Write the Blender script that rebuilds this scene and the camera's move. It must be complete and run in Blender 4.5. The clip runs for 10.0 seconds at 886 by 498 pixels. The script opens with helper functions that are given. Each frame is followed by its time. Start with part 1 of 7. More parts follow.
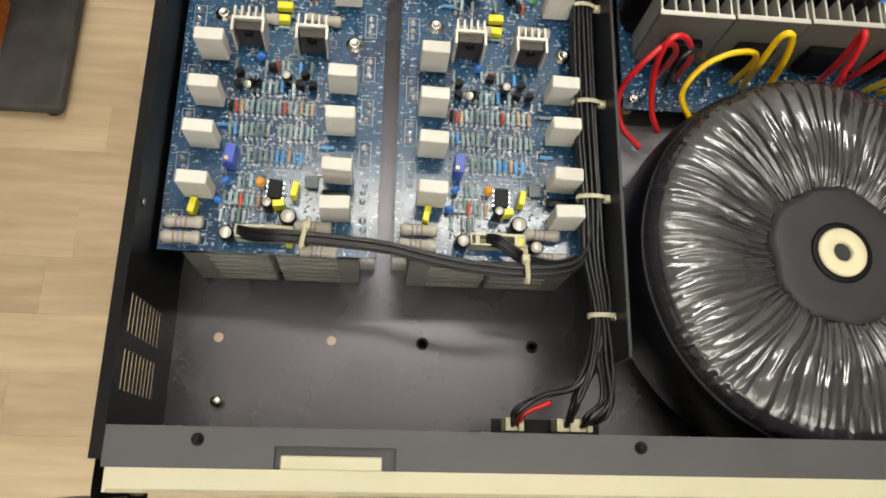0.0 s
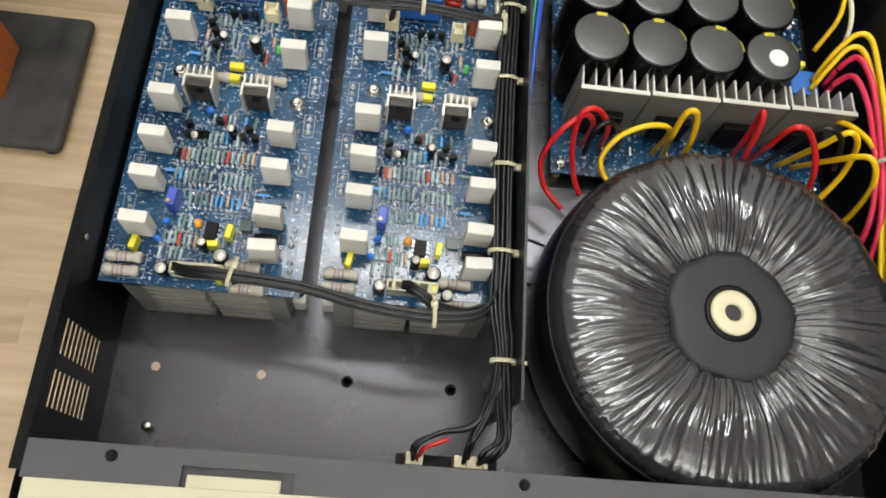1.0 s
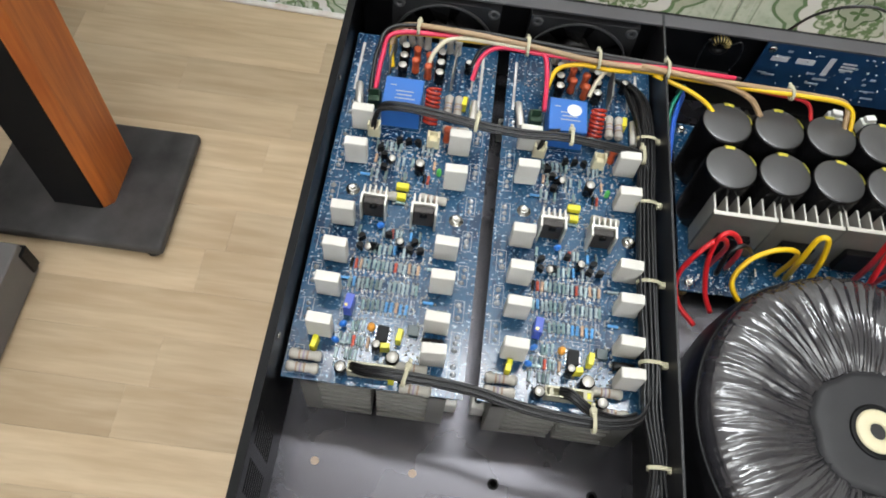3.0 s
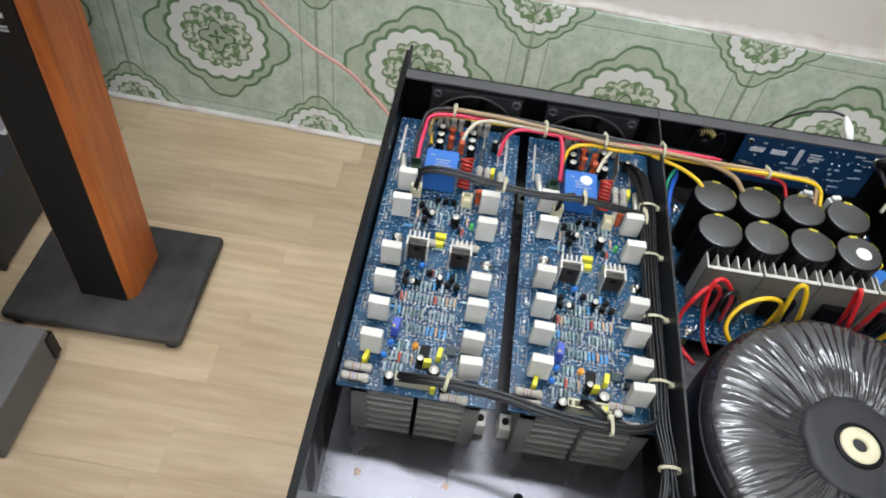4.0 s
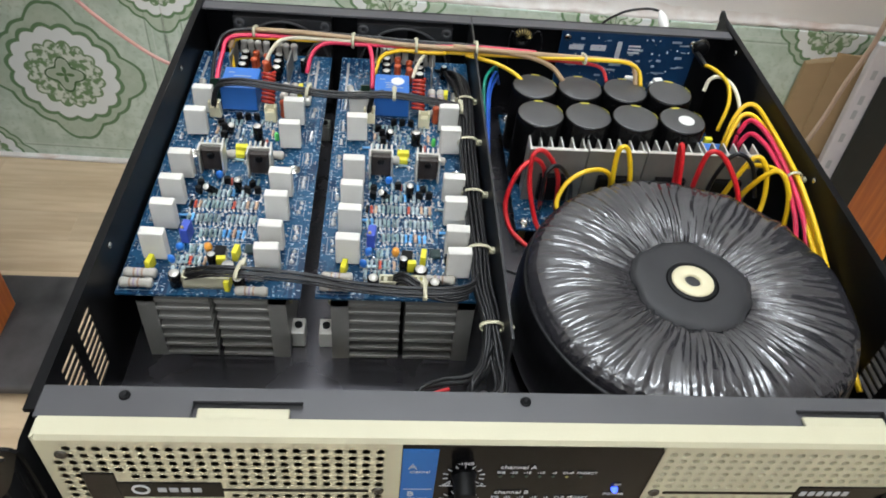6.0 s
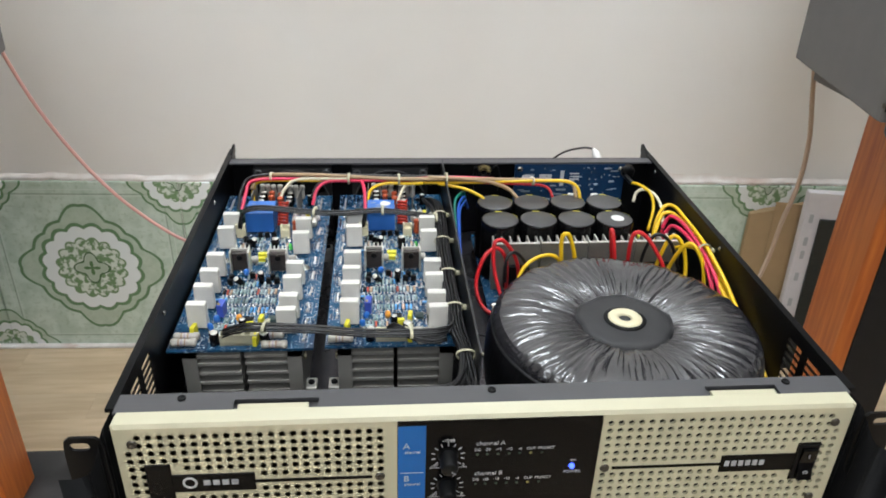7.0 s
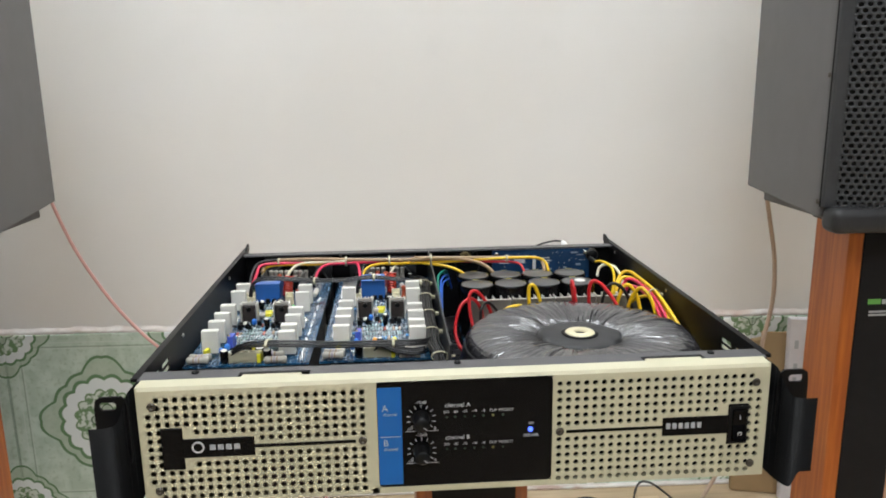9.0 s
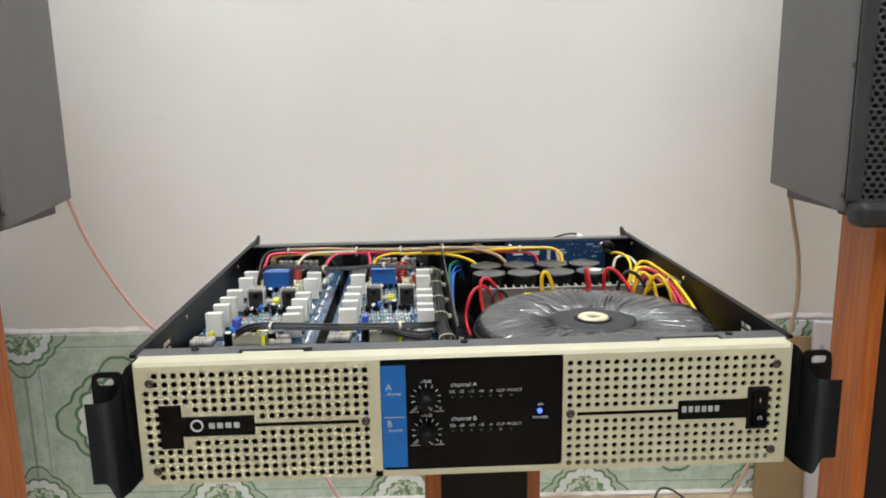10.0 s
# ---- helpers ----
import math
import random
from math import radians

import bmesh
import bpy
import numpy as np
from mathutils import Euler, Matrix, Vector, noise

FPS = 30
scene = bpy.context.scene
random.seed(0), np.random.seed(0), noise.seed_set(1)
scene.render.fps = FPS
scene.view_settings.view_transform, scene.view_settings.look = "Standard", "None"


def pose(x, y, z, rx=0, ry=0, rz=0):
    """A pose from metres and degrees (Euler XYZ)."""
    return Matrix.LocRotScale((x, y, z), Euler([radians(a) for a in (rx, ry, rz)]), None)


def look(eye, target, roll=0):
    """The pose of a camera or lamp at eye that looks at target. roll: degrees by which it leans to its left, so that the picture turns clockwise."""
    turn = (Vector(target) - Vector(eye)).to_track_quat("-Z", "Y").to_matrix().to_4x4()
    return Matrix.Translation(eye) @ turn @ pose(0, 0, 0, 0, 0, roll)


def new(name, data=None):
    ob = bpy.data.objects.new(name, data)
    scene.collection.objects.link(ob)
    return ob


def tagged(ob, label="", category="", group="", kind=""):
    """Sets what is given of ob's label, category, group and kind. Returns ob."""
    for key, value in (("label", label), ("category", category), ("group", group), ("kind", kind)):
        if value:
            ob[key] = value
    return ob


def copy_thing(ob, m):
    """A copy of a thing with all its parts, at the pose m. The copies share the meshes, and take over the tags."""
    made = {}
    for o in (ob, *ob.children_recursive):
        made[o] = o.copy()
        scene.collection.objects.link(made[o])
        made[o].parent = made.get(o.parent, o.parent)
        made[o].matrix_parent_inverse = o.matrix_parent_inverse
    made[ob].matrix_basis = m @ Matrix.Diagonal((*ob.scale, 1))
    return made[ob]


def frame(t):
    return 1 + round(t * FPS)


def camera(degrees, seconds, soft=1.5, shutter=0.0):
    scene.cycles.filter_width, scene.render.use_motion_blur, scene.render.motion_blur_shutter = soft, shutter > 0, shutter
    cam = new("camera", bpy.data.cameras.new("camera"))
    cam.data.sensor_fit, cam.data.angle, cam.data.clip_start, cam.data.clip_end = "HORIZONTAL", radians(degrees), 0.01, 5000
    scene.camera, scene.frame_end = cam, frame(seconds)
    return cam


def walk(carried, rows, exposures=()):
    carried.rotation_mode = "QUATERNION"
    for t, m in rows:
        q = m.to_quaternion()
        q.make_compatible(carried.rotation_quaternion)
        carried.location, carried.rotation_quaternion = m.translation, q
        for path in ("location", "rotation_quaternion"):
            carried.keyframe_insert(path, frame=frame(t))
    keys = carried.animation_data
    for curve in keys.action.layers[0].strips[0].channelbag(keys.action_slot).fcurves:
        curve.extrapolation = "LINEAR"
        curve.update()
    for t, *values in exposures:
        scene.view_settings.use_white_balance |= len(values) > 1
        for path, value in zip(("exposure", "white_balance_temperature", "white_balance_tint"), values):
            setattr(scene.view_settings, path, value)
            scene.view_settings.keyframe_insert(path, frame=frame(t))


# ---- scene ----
cam = camera(61.4, 10.0, soft=1.8)
PATH = [
    (0, (-0.113, 0.009, 1.015), (0.062, 0.586, -0.892), 18.6),
    (0.5, (-0.107, -0.005, 1.047), (0.064, 0.638, -0.839), 18.2),
    (1, (-0.072, -0.002, 1.047), (0.079, 0.71, -0.816), 16.6),
    (1.5, (-0.058, -0.022, 1.076), (0.037, 0.78, -0.754), 12.9),
    (2, (-0.078, -0.016, 1.087), (-0.055, 0.86, -0.711), 9.1),
    (2.5, (-0.114, -0.019, 1.081), (-0.118, 0.885, -0.703), 7.5),
    (2.7, (-0.132, -0.02, 1.075), (-0.113, 0.905, -0.699), 8.7),
    (3.8, (-0.148, -0.072, 1.069), (-0.151, 1.132, -0.528), 8.5),
    (3.9, (-0.16, -0.098, 1.081), (-0.155, 1.147, -0.484), 9.3),
    (4, (-0.16, -0.12, 1.091), (-0.166, 1.164, -0.442), 9.1),
    (4.5, (-0.176, -0.259, 1.135), (-0.25, 1.234, -0.193), 9.3),
    (5, (-0.13, -0.229, 1.072), (-0.256, 1.278, -0.238), 5.6),
    (5.5, (-0.088, -0.17, 1.013), (-0.094, 1.263, -0.382), 4.7),
    (6, (-0.07, -0.173, 0.992), (0.097, 1.25, -0.404), 6.6),
    (6.2, (-0.068, -0.184, 0.99), (0.129, 1.272, -0.367), 6.1),
    (7.3, (-0.064, -0.38, 0.986), (0.082, 1.448, 0.187), 1.0),
    (7.5, (-0.065, -0.408, 0.965), (0.078, 1.451, 0.241), 0.9),
    (8, (-0.045, -0.444, 0.937), (0.099, 1.462, 0.348), -0.3),
    (8.5, (-0.046, -0.456, 0.919), (0.099, 1.475, 0.419), -0.7),
    (9, (-0.043, -0.467, 0.896), (0.089, 1.48, 0.459), -0.8),
    (9.5, (-0.038, -0.466, 0.868), (0.061, 1.491, 0.468), -0.7),
    (10, (-0.033, -0.458, 0.867), (0.044, 1.501, 0.467), -1.0),
]
GAIN = [(0.0, -0.36, 7500, 10), (0.5, -0.36, 7000, 10), (1.0, -0.33, 6850, 10), (1.5, -0.29, 6950, 10), (2.5, -0.23, 6750, 10), (4.0, -0.20, 6250, 10), (5.5, -0.19, 6250, 10), (8.0, -0.12, 6350, 10), (10.0, -0.10, 6400, 10)]
walk(cam, [(t, look(eye, target, roll)) for t, eye, target, roll in PATH], GAIN)

# ---- light ----
world = bpy.data.worlds.new("world")
scene.world = world
world.use_nodes = True
world.node_tree.nodes["Background"].inputs[0].default_value = (0.9, 0.95, 1.0, 1)
world.node_tree.nodes["Background"].inputs[1].default_value = 0.3


def tube_light(name, eye, target, length, width, watts, colour):
    data = bpy.data.lights.new(name, "AREA")
    data.shape, data.size, data.size_y = "RECTANGLE", length, width
    data.energy, data.color = watts, colour
    ob = new(name, data)
    ob.matrix_world = look(eye, target)
    return ob


tube_light("lamp_over_wall", (0.12, 0.80, 2.62), (0.06, 0.15, 0.0), 1.15, 0.14, 21, (0.945, 0.99, 1.02))
tube_light("lamp_room", (-0.1, -2.5, 2.66), (-0.05, 0.9, 0.7), 3.2, 0.5, 46, (0.945, 0.99, 1.02))
# added upward fill, bounced off the ceiling to brighten the room evenly
tube_light("ceiling_bounce_fill", (-0.1, -0.7, 2.68), (-0.1, -0.6, 3.2), 2.0, 0.4, 62, (0.945, 0.99, 1.02))


# ---- helpers for building ----
def thing(name, loc, label, category, group="", kind=""):
    ob = new(name)
    ob.empty_display_size = 0.05
    ob.location = loc
    return tagged(ob, label, category, group, kind)


def mesh_of(bm, mat, name="mesh", smooth=False):
    me = bpy.data.meshes.new(name)
    bmesh.ops.recalc_face_normals(bm, faces=bm.faces[:])
    bm.to_mesh(me)
    bm.free()
    me.materials.append(mat)
    if smooth:
        for p in me.polygons:
            p.use_smooth = True
    return me


def place(name, me, parent, at=(0, 0, 0), rz=0, label="", rx=0, ry=0):
    ob = new(name, me)
    ob.parent = parent
    ob.matrix_basis = pose(*at, rx, ry, rz)
    return tagged(ob, label)


def part(name, bm, mat, parent, label="", smooth=False, kind=""):
    ob = new(name, mesh_of(bm, mat, name, smooth))
    ob.parent = parent
    return tagged(ob, label, kind=kind)


def box(bm, x0, x1, y0, y1, z0, z1, bevel=0.0, seg=2):
    r = bmesh.ops.create_cube(bm, size=1.0)
    vs = r["verts"]
    bmesh.ops.scale(bm, vec=(x1 - x0, y1 - y0, z1 - z0), verts=vs)
    bmesh.ops.translate(bm, vec=((x0 + x1) / 2, (y0 + y1) / 2, (z0 + z1) / 2), verts=vs)
    if bevel:
        es = list({e for v in vs for e in v.link_edges})
        bmesh.ops.bevel(bm, geom=es, offset=bevel, segments=seg, profile=0.5, affect="EDGES")
    return bm


def cubed(x0, x1, y0, y1, z0, z1, bevel=0.0, seg=2):
    return box(bmesh.new(), x0, x1, y0, y1, z0, z1, bevel, seg)


def lathe(bm, profile, seg=24, m=None, closed=False):
    """Turns (r, z) pairs round the z axis."""
    m = m or Matrix()
    rings = []
    for r, z in profile:
        if r <= 1e-6:
            rings.append([bm.verts.new(m @ Vector((0, 0, z)))])
        else:
            rings.append([bm.verts.new(m @ Vector((r * math.cos(2 * math.pi * i / seg), r * math.sin(2 * math.pi * i / seg), z))) for i in range(seg)])
    pairs = list(zip(rings, rings[1:]))
    if closed:
        pairs.append((rings[-1], rings[0]))
    for a, b in pairs:
        for i in range(seg):
            j = (i + 1) % seg
            if len(a) == 1 and len(b) == 1:
                continue
            if len(a) == 1:
                bm.faces.new((a[0], b[i], b[j]))
            elif len(b) == 1:
                bm.faces.new((a[i], a[j], b[0]))
            else:
                bm.faces.new((a[i], a[j], b[j], b[i]))
    return bm


def can(bm, r, z0, z1, seg=16, ch=0.0, m=None):
    ch = ch or r * 0.12
    return lathe(bm, [(0, z0), (r - ch, z0), (r, z0 + ch), (r, z1 - ch), (r - ch, z1), (0, z1)], seg, m)


def smoothed(pts, n=8):
    """Catmull-Rom through the points."""
    P = [Vector(p) for p in pts]
    P = [2 * P[0] - P[1]] + P + [2 * P[-1] - P[-2]]
    out = []
    for i in range(1, len(P) - 2):
        a, b, c, d = P[i - 1:i + 3]
        for k in range(n):
            t = k / n
            out.append(0.5 * (2 * b + (c - a) * t + (2 * a - 5 * b + 4 * c - d) * t * t + (3 * b - a - 3 * c + d) * t ** 3))
    out.append(P[-2])
    return out


def tube(bm, pts, r, seg=6, n=8):
    path = smoothed(pts, n) if n > 1 else [Vector(p) for p in pts]
    up = Vector((0.13, 0.21, 0.97))
    rings = []
    for i, p in enumerate(path):
        d = (path[min(i + 1, len(path) - 1)] - path[max(i - 1, 0)]).normalized()
        side = d.cross(up)
        if side.length < 0.05:
            side = d.cross(Vector((1, 0, 0)))
        side.normalize()
        other = side.cross(d)
        rings.append([bm.verts.new(p + r * (math.cos(2 * math.pi * k / seg) * side + math.sin(2 * math.pi * k / seg) * other)) for k in range(seg)])
    for a, b in zip(rings, rings[1:]):
        for k in range(seg):
            j = (k + 1) % seg
            bm.faces.new((a[k], a[j], b[j], b[k]))
    bm.faces.new(rings[0]), bm.faces.new(rings[-1])
    return bm


def holed_plate(bm, xs, zs, holes, r, y0, y1, seg=8):
    """A plate in the xz plane between y0 and y1: cells of the grid xs, zs; cells in holes have a round hole through them."""
    for i in range(len(xs) - 1):
        for k in range(len(zs) - 1):
            x0, x1, z0, z1 = xs[i], xs[i + 1], zs[k], zs[k + 1]
            if (i, k) not in holes:
                for y in (y0, y1):
                    bm.faces.new([bm.verts.new((x, y, z)) for x, z in ((x0, z0), (x1, z0), (x1, z1), (x0, z1))])
                continue
            cx, cz = (x0 + x1) / 2, (z0 + z1) / 2
            ring = [(math.cos(2 * math.pi * q / seg), math.sin(2 * math.pi * q / seg)) for q in range(seg)]
            inner, outer = {}, {}
            for y in (y0, y1):
                inner[y] = [bm.verts.new((cx + r * c, y, cz + r * s)) for c, s in ring]
                outer[y] = [bm.verts.new((cx + (x1 - x0) / 2 * max(-1, min(1, c * 1.5)), y, cz + (z1 - z0) / 2 * max(-1, min(1, s * 1.5)))) for c, s in ring]
            for q in range(seg):
                p = (q + 1) % seg
                for y in (y0, y1):
                    bm.faces.new((inner[y][q], inner[y][p], outer[y][p], outer[y][q]))
                bm.faces.new((inner[y0][q], inner[y1][q], inner[y1][p], inner[y0][p]))
    return bm


def slotted(bm, x0, x1, ys, zs, slots):
    """A plate in the yz plane; cells of the grid in slots are open."""
    for j in range(len(ys) - 1):
        for k in range(len(zs) - 1):
            if (j, k) in slots:
                continue
            box(bm, x0, x1, ys[j], ys[j + 1], zs[k], zs[k + 1])
    bmesh.ops.remove_doubles(bm, verts=bm.verts[:], dist=1e-5)
    return bm


# ---- materials ----
def material(name, colour, rough=0.5, metal=0.0, vary=0.0, scale=60.0, bump=0.0, bump_scale=None, spec=0.5, coat=0.0, rough_vary=0.0, each=0.0, tint=None):
    m = bpy.data.materials.new(name)
    m.use_nodes = True
    nt = m.node_tree
    b = nt.nodes["Principled BSDF"]
    b.inputs["Base Color"].default_value = (*colour, 1)
    b.inputs["Roughness"].default_value = rough
    b.inputs["Metallic"].default_value = metal
    b.inputs["Specular IOR Level"].default_value = spec
    b.inputs["Coat Weight"].default_value = coat
    b.inputs["Coat Roughness"].default_value = 0.12
    co = nt.nodes.new("ShaderNodeTexCoord")
    fine = nt.nodes.new("ShaderNodeTexNoise")
    fine.inputs["Scale"].default_value, fine.inputs["Detail"].default_value = scale, 6
    nt.links.new(co.outputs["Object"], fine.inputs["Vector"])
    if vary or each:
        broad = nt.nodes.new("ShaderNodeTexNoise")
        broad.inputs["Scale"].default_value, broad.inputs["Detail"].default_value = scale / 7, 3
        nt.links.new(co.outputs["Object"], broad.inputs["Vector"])
        add = nt.nodes.new("ShaderNodeMath")
        add.operation = "ADD"
        nt.links.new(fine.outputs["Fac"], add.inputs[0])
        nt.links.new(broad.outputs["Fac"], add.inputs[1])
        rng = nt.nodes.new("ShaderNodeMapRange")
        rng.inputs["From Min"].default_value, rng.inputs["From Max"].default_value = 0.6, 1.4
        rng.inputs["To Min"].default_value, rng.inputs["To Max"].default_value = 1 - vary, 1 + vary
        nt.links.new(add.outputs[0], rng.inputs["Value"])
        value = rng.outputs[0]
        if each:
            info = nt.nodes.new("ShaderNodeObjectInfo")
            r2 = nt.nodes.new("ShaderNodeMapRange")
            r2.inputs["To Min"].default_value, r2.inputs["To Max"].default_value = 1 - each, 1 + each
            nt.links.new(info.outputs["Random"], r2.inputs["Value"])
            mul = nt.nodes.new("ShaderNodeMath")
            mul.operation = "MULTIPLY"
            nt.links.new(value, mul.inputs[0])
            nt.links.new(r2.outputs[0], mul.inputs[1])
            value = mul.outputs[0]
        sc = nt.nodes.new("ShaderNodeVectorMath")
        sc.operation = "SCALE"
        sc.inputs[0].default_value = colour
        nt.links.new(value, sc.inputs["Scale"])
        nt.links.new(sc.outputs[0], b.inputs["Base Color"])
    if rough_vary:
        rr = nt.nodes.new("ShaderNodeMapRange")
        rr.inputs["From Min"].default_value, rr.inputs["From Max"].default_value = 0.3, 0.7
        rr.inputs["To Min"].default_value, rr.inputs["To Max"].default_value = max(0.02, rough - rough_vary), min(1, rough + rough_vary)
        nt.links.new(fine.outputs["Fac"], rr.inputs["Value"])
        nt.links.new(rr.outputs[0], b.inputs["Roughness"])
    if bump:
        bn = nt.nodes.new("ShaderNodeTexNoise")
        bn.inputs["Scale"].default_value, bn.inputs["Detail"].default_value = bump_scale or scale * 3, 4
        nt.links.new(co.outputs["Object"], bn.inputs["Vector"])
        bp = nt.nodes.new("ShaderNodeBump")
        bp.inputs["Strength"].default_value, bp.inputs["Distance"].default_value = bump, 0.001
        nt.links.new(bn.outputs["Fac"], bp.inputs["Height"])
        nt.links.new(bp.outputs[0], b.inputs["Normal"])
    return m


def glow(name, colour, strength):
    m = material(name, colour, 0.3)
    b = m.node_tree.nodes["Principled BSDF"]
    b.inputs["Emission Color"].default_value = (*colour, 1)
    b.inputs["Emission Strength"].default_value = strength
    return m


class Web:
    """Short hand for node arithmetic."""
    def __init__(self, m):
        self.nt = m.node_tree
        self.bsdf = self.nt.nodes["Principled BSDF"]

    def put(self, socket, v):
        if isinstance(v, (int, float)):
            socket.default_value = v
        elif isinstance(v, tuple):
            socket.default_value = (*v, 1) if len(v) == 3 and len(socket.default_value) == 4 else v
        else:
            self.nt.links.new(v, socket)

    def math(self, op, a, b=0.0, c=0.0):
        n = self.nt.nodes.new("ShaderNodeMath")
        n.operation = op
        for s, v in zip(n.inputs, (a, b, c)):
            self.put(s, v)
        return n.outputs[0]

    def span(self, v, a, b, c=0.0, d=1.0):
        n = self.nt.nodes.new("ShaderNodeMapRange")
        n.interpolation_type = "SMOOTHSTEP"
        for s, x in zip(n.inputs, (v, a, b, c, d)):
            self.put(s, x)
        return n.outputs[0]

    def mix(self, f, a, b):
        n = self.nt.nodes.new("ShaderNodeMix")
        n.data_type = "RGBA"
        self.put(n.inputs[0], f), self.put(n.inputs[6], a), self.put(n.inputs[7], b)
        return n.outputs[2]

    def noise(self, scale, detail=4, vector=None, stretch=None):
        n = self.nt.nodes.new("ShaderNodeTexNoise")
        n.inputs["Scale"].default_value, n.inputs["Detail"].default_value = scale, detail
        v = vector or self.coords()
        if stretch:
            mp = self.nt.nodes.new("ShaderNodeMapping")
            mp.inputs["Scale"].default_value = stretch
            self.nt.links.new(v, mp.inputs["Vector"])
            v = mp.outputs[0]
        self.nt.links.new(v, n.inputs["Vector"])
        return n.outputs["Fac"]

    def coords(self):
        n = self.nt.nodes.new("ShaderNodeTexCoord")
        return n.outputs["Object"]

    def xyz(self):
        n = self.nt.nodes.new("ShaderNodeSeparateXYZ")
        self.nt.links.new(self.coords(), n.inputs[0])
        return n.outputs

    def random(self):
        return self.nt.nodes.new("ShaderNodeObjectInfo").outputs["Random"]

    def bump(self, h, strength, distance=0.001):
        n = self.nt.nodes.new("ShaderNodeBump")
        n.inputs["Strength"].default_value, n.inputs["Distance"].default_value = strength, distance
        self.nt.links.new(h, n.inputs["Height"])
        self.nt.links.new(n.outputs[0], self.bsdf.inputs["Normal"])


def plank_material():
    m = material("wood_look_floor", (0.5, 0.4, 0.28), 0.42)
    w = Web(m)
    off = w.math("MULTIPLY", w.random(), 30.0)
    add = w.nt.nodes.new("ShaderNodeVectorMath")
    add.operation = "ADD"
    w.nt.links.new(w.coords(), add.inputs[0])
    comb = w.nt.nodes.new("ShaderNodeCombineXYZ")
    w.put(comb.inputs[0], off), w.put(comb.inputs[1], off)
    w.nt.links.new(comb.outputs[0], add.inputs[1])
    grain = w.noise(8, 8, add.outputs[0], (1.0, 9.0, 1.0))
    broad = w.noise(3, 3, add.outputs[0], (1.0, 5.0, 1.0))
    g = w.math("ADD", w.math("MULTIPLY", grain, 0.6), w.math("MULTIPLY", broad, 0.6))
    c = w.mix(w.span(g, 0.4, 0.85), (0.475, 0.352, 0.220), (0.635, 0.505, 0.345))
    tone = w.span(w.random(), 0.0, 1.0, 0.88, 1.09)
    sc = w.nt.nodes.new("ShaderNodeVectorMath")
    sc.operation = "SCALE"
    w.nt.links.new(c, sc.inputs[0])
    w.nt.links.new(tone, sc.inputs["Scale"])
    w.nt.links.new(sc.outputs[0], w.bsdf.inputs["Base Color"])
    w.put(w.bsdf.inputs["Roughness"], w.span(grain, 0.3, 0.7, 0.32, 0.5))
    w.bump(grain, 0.15)
    return m


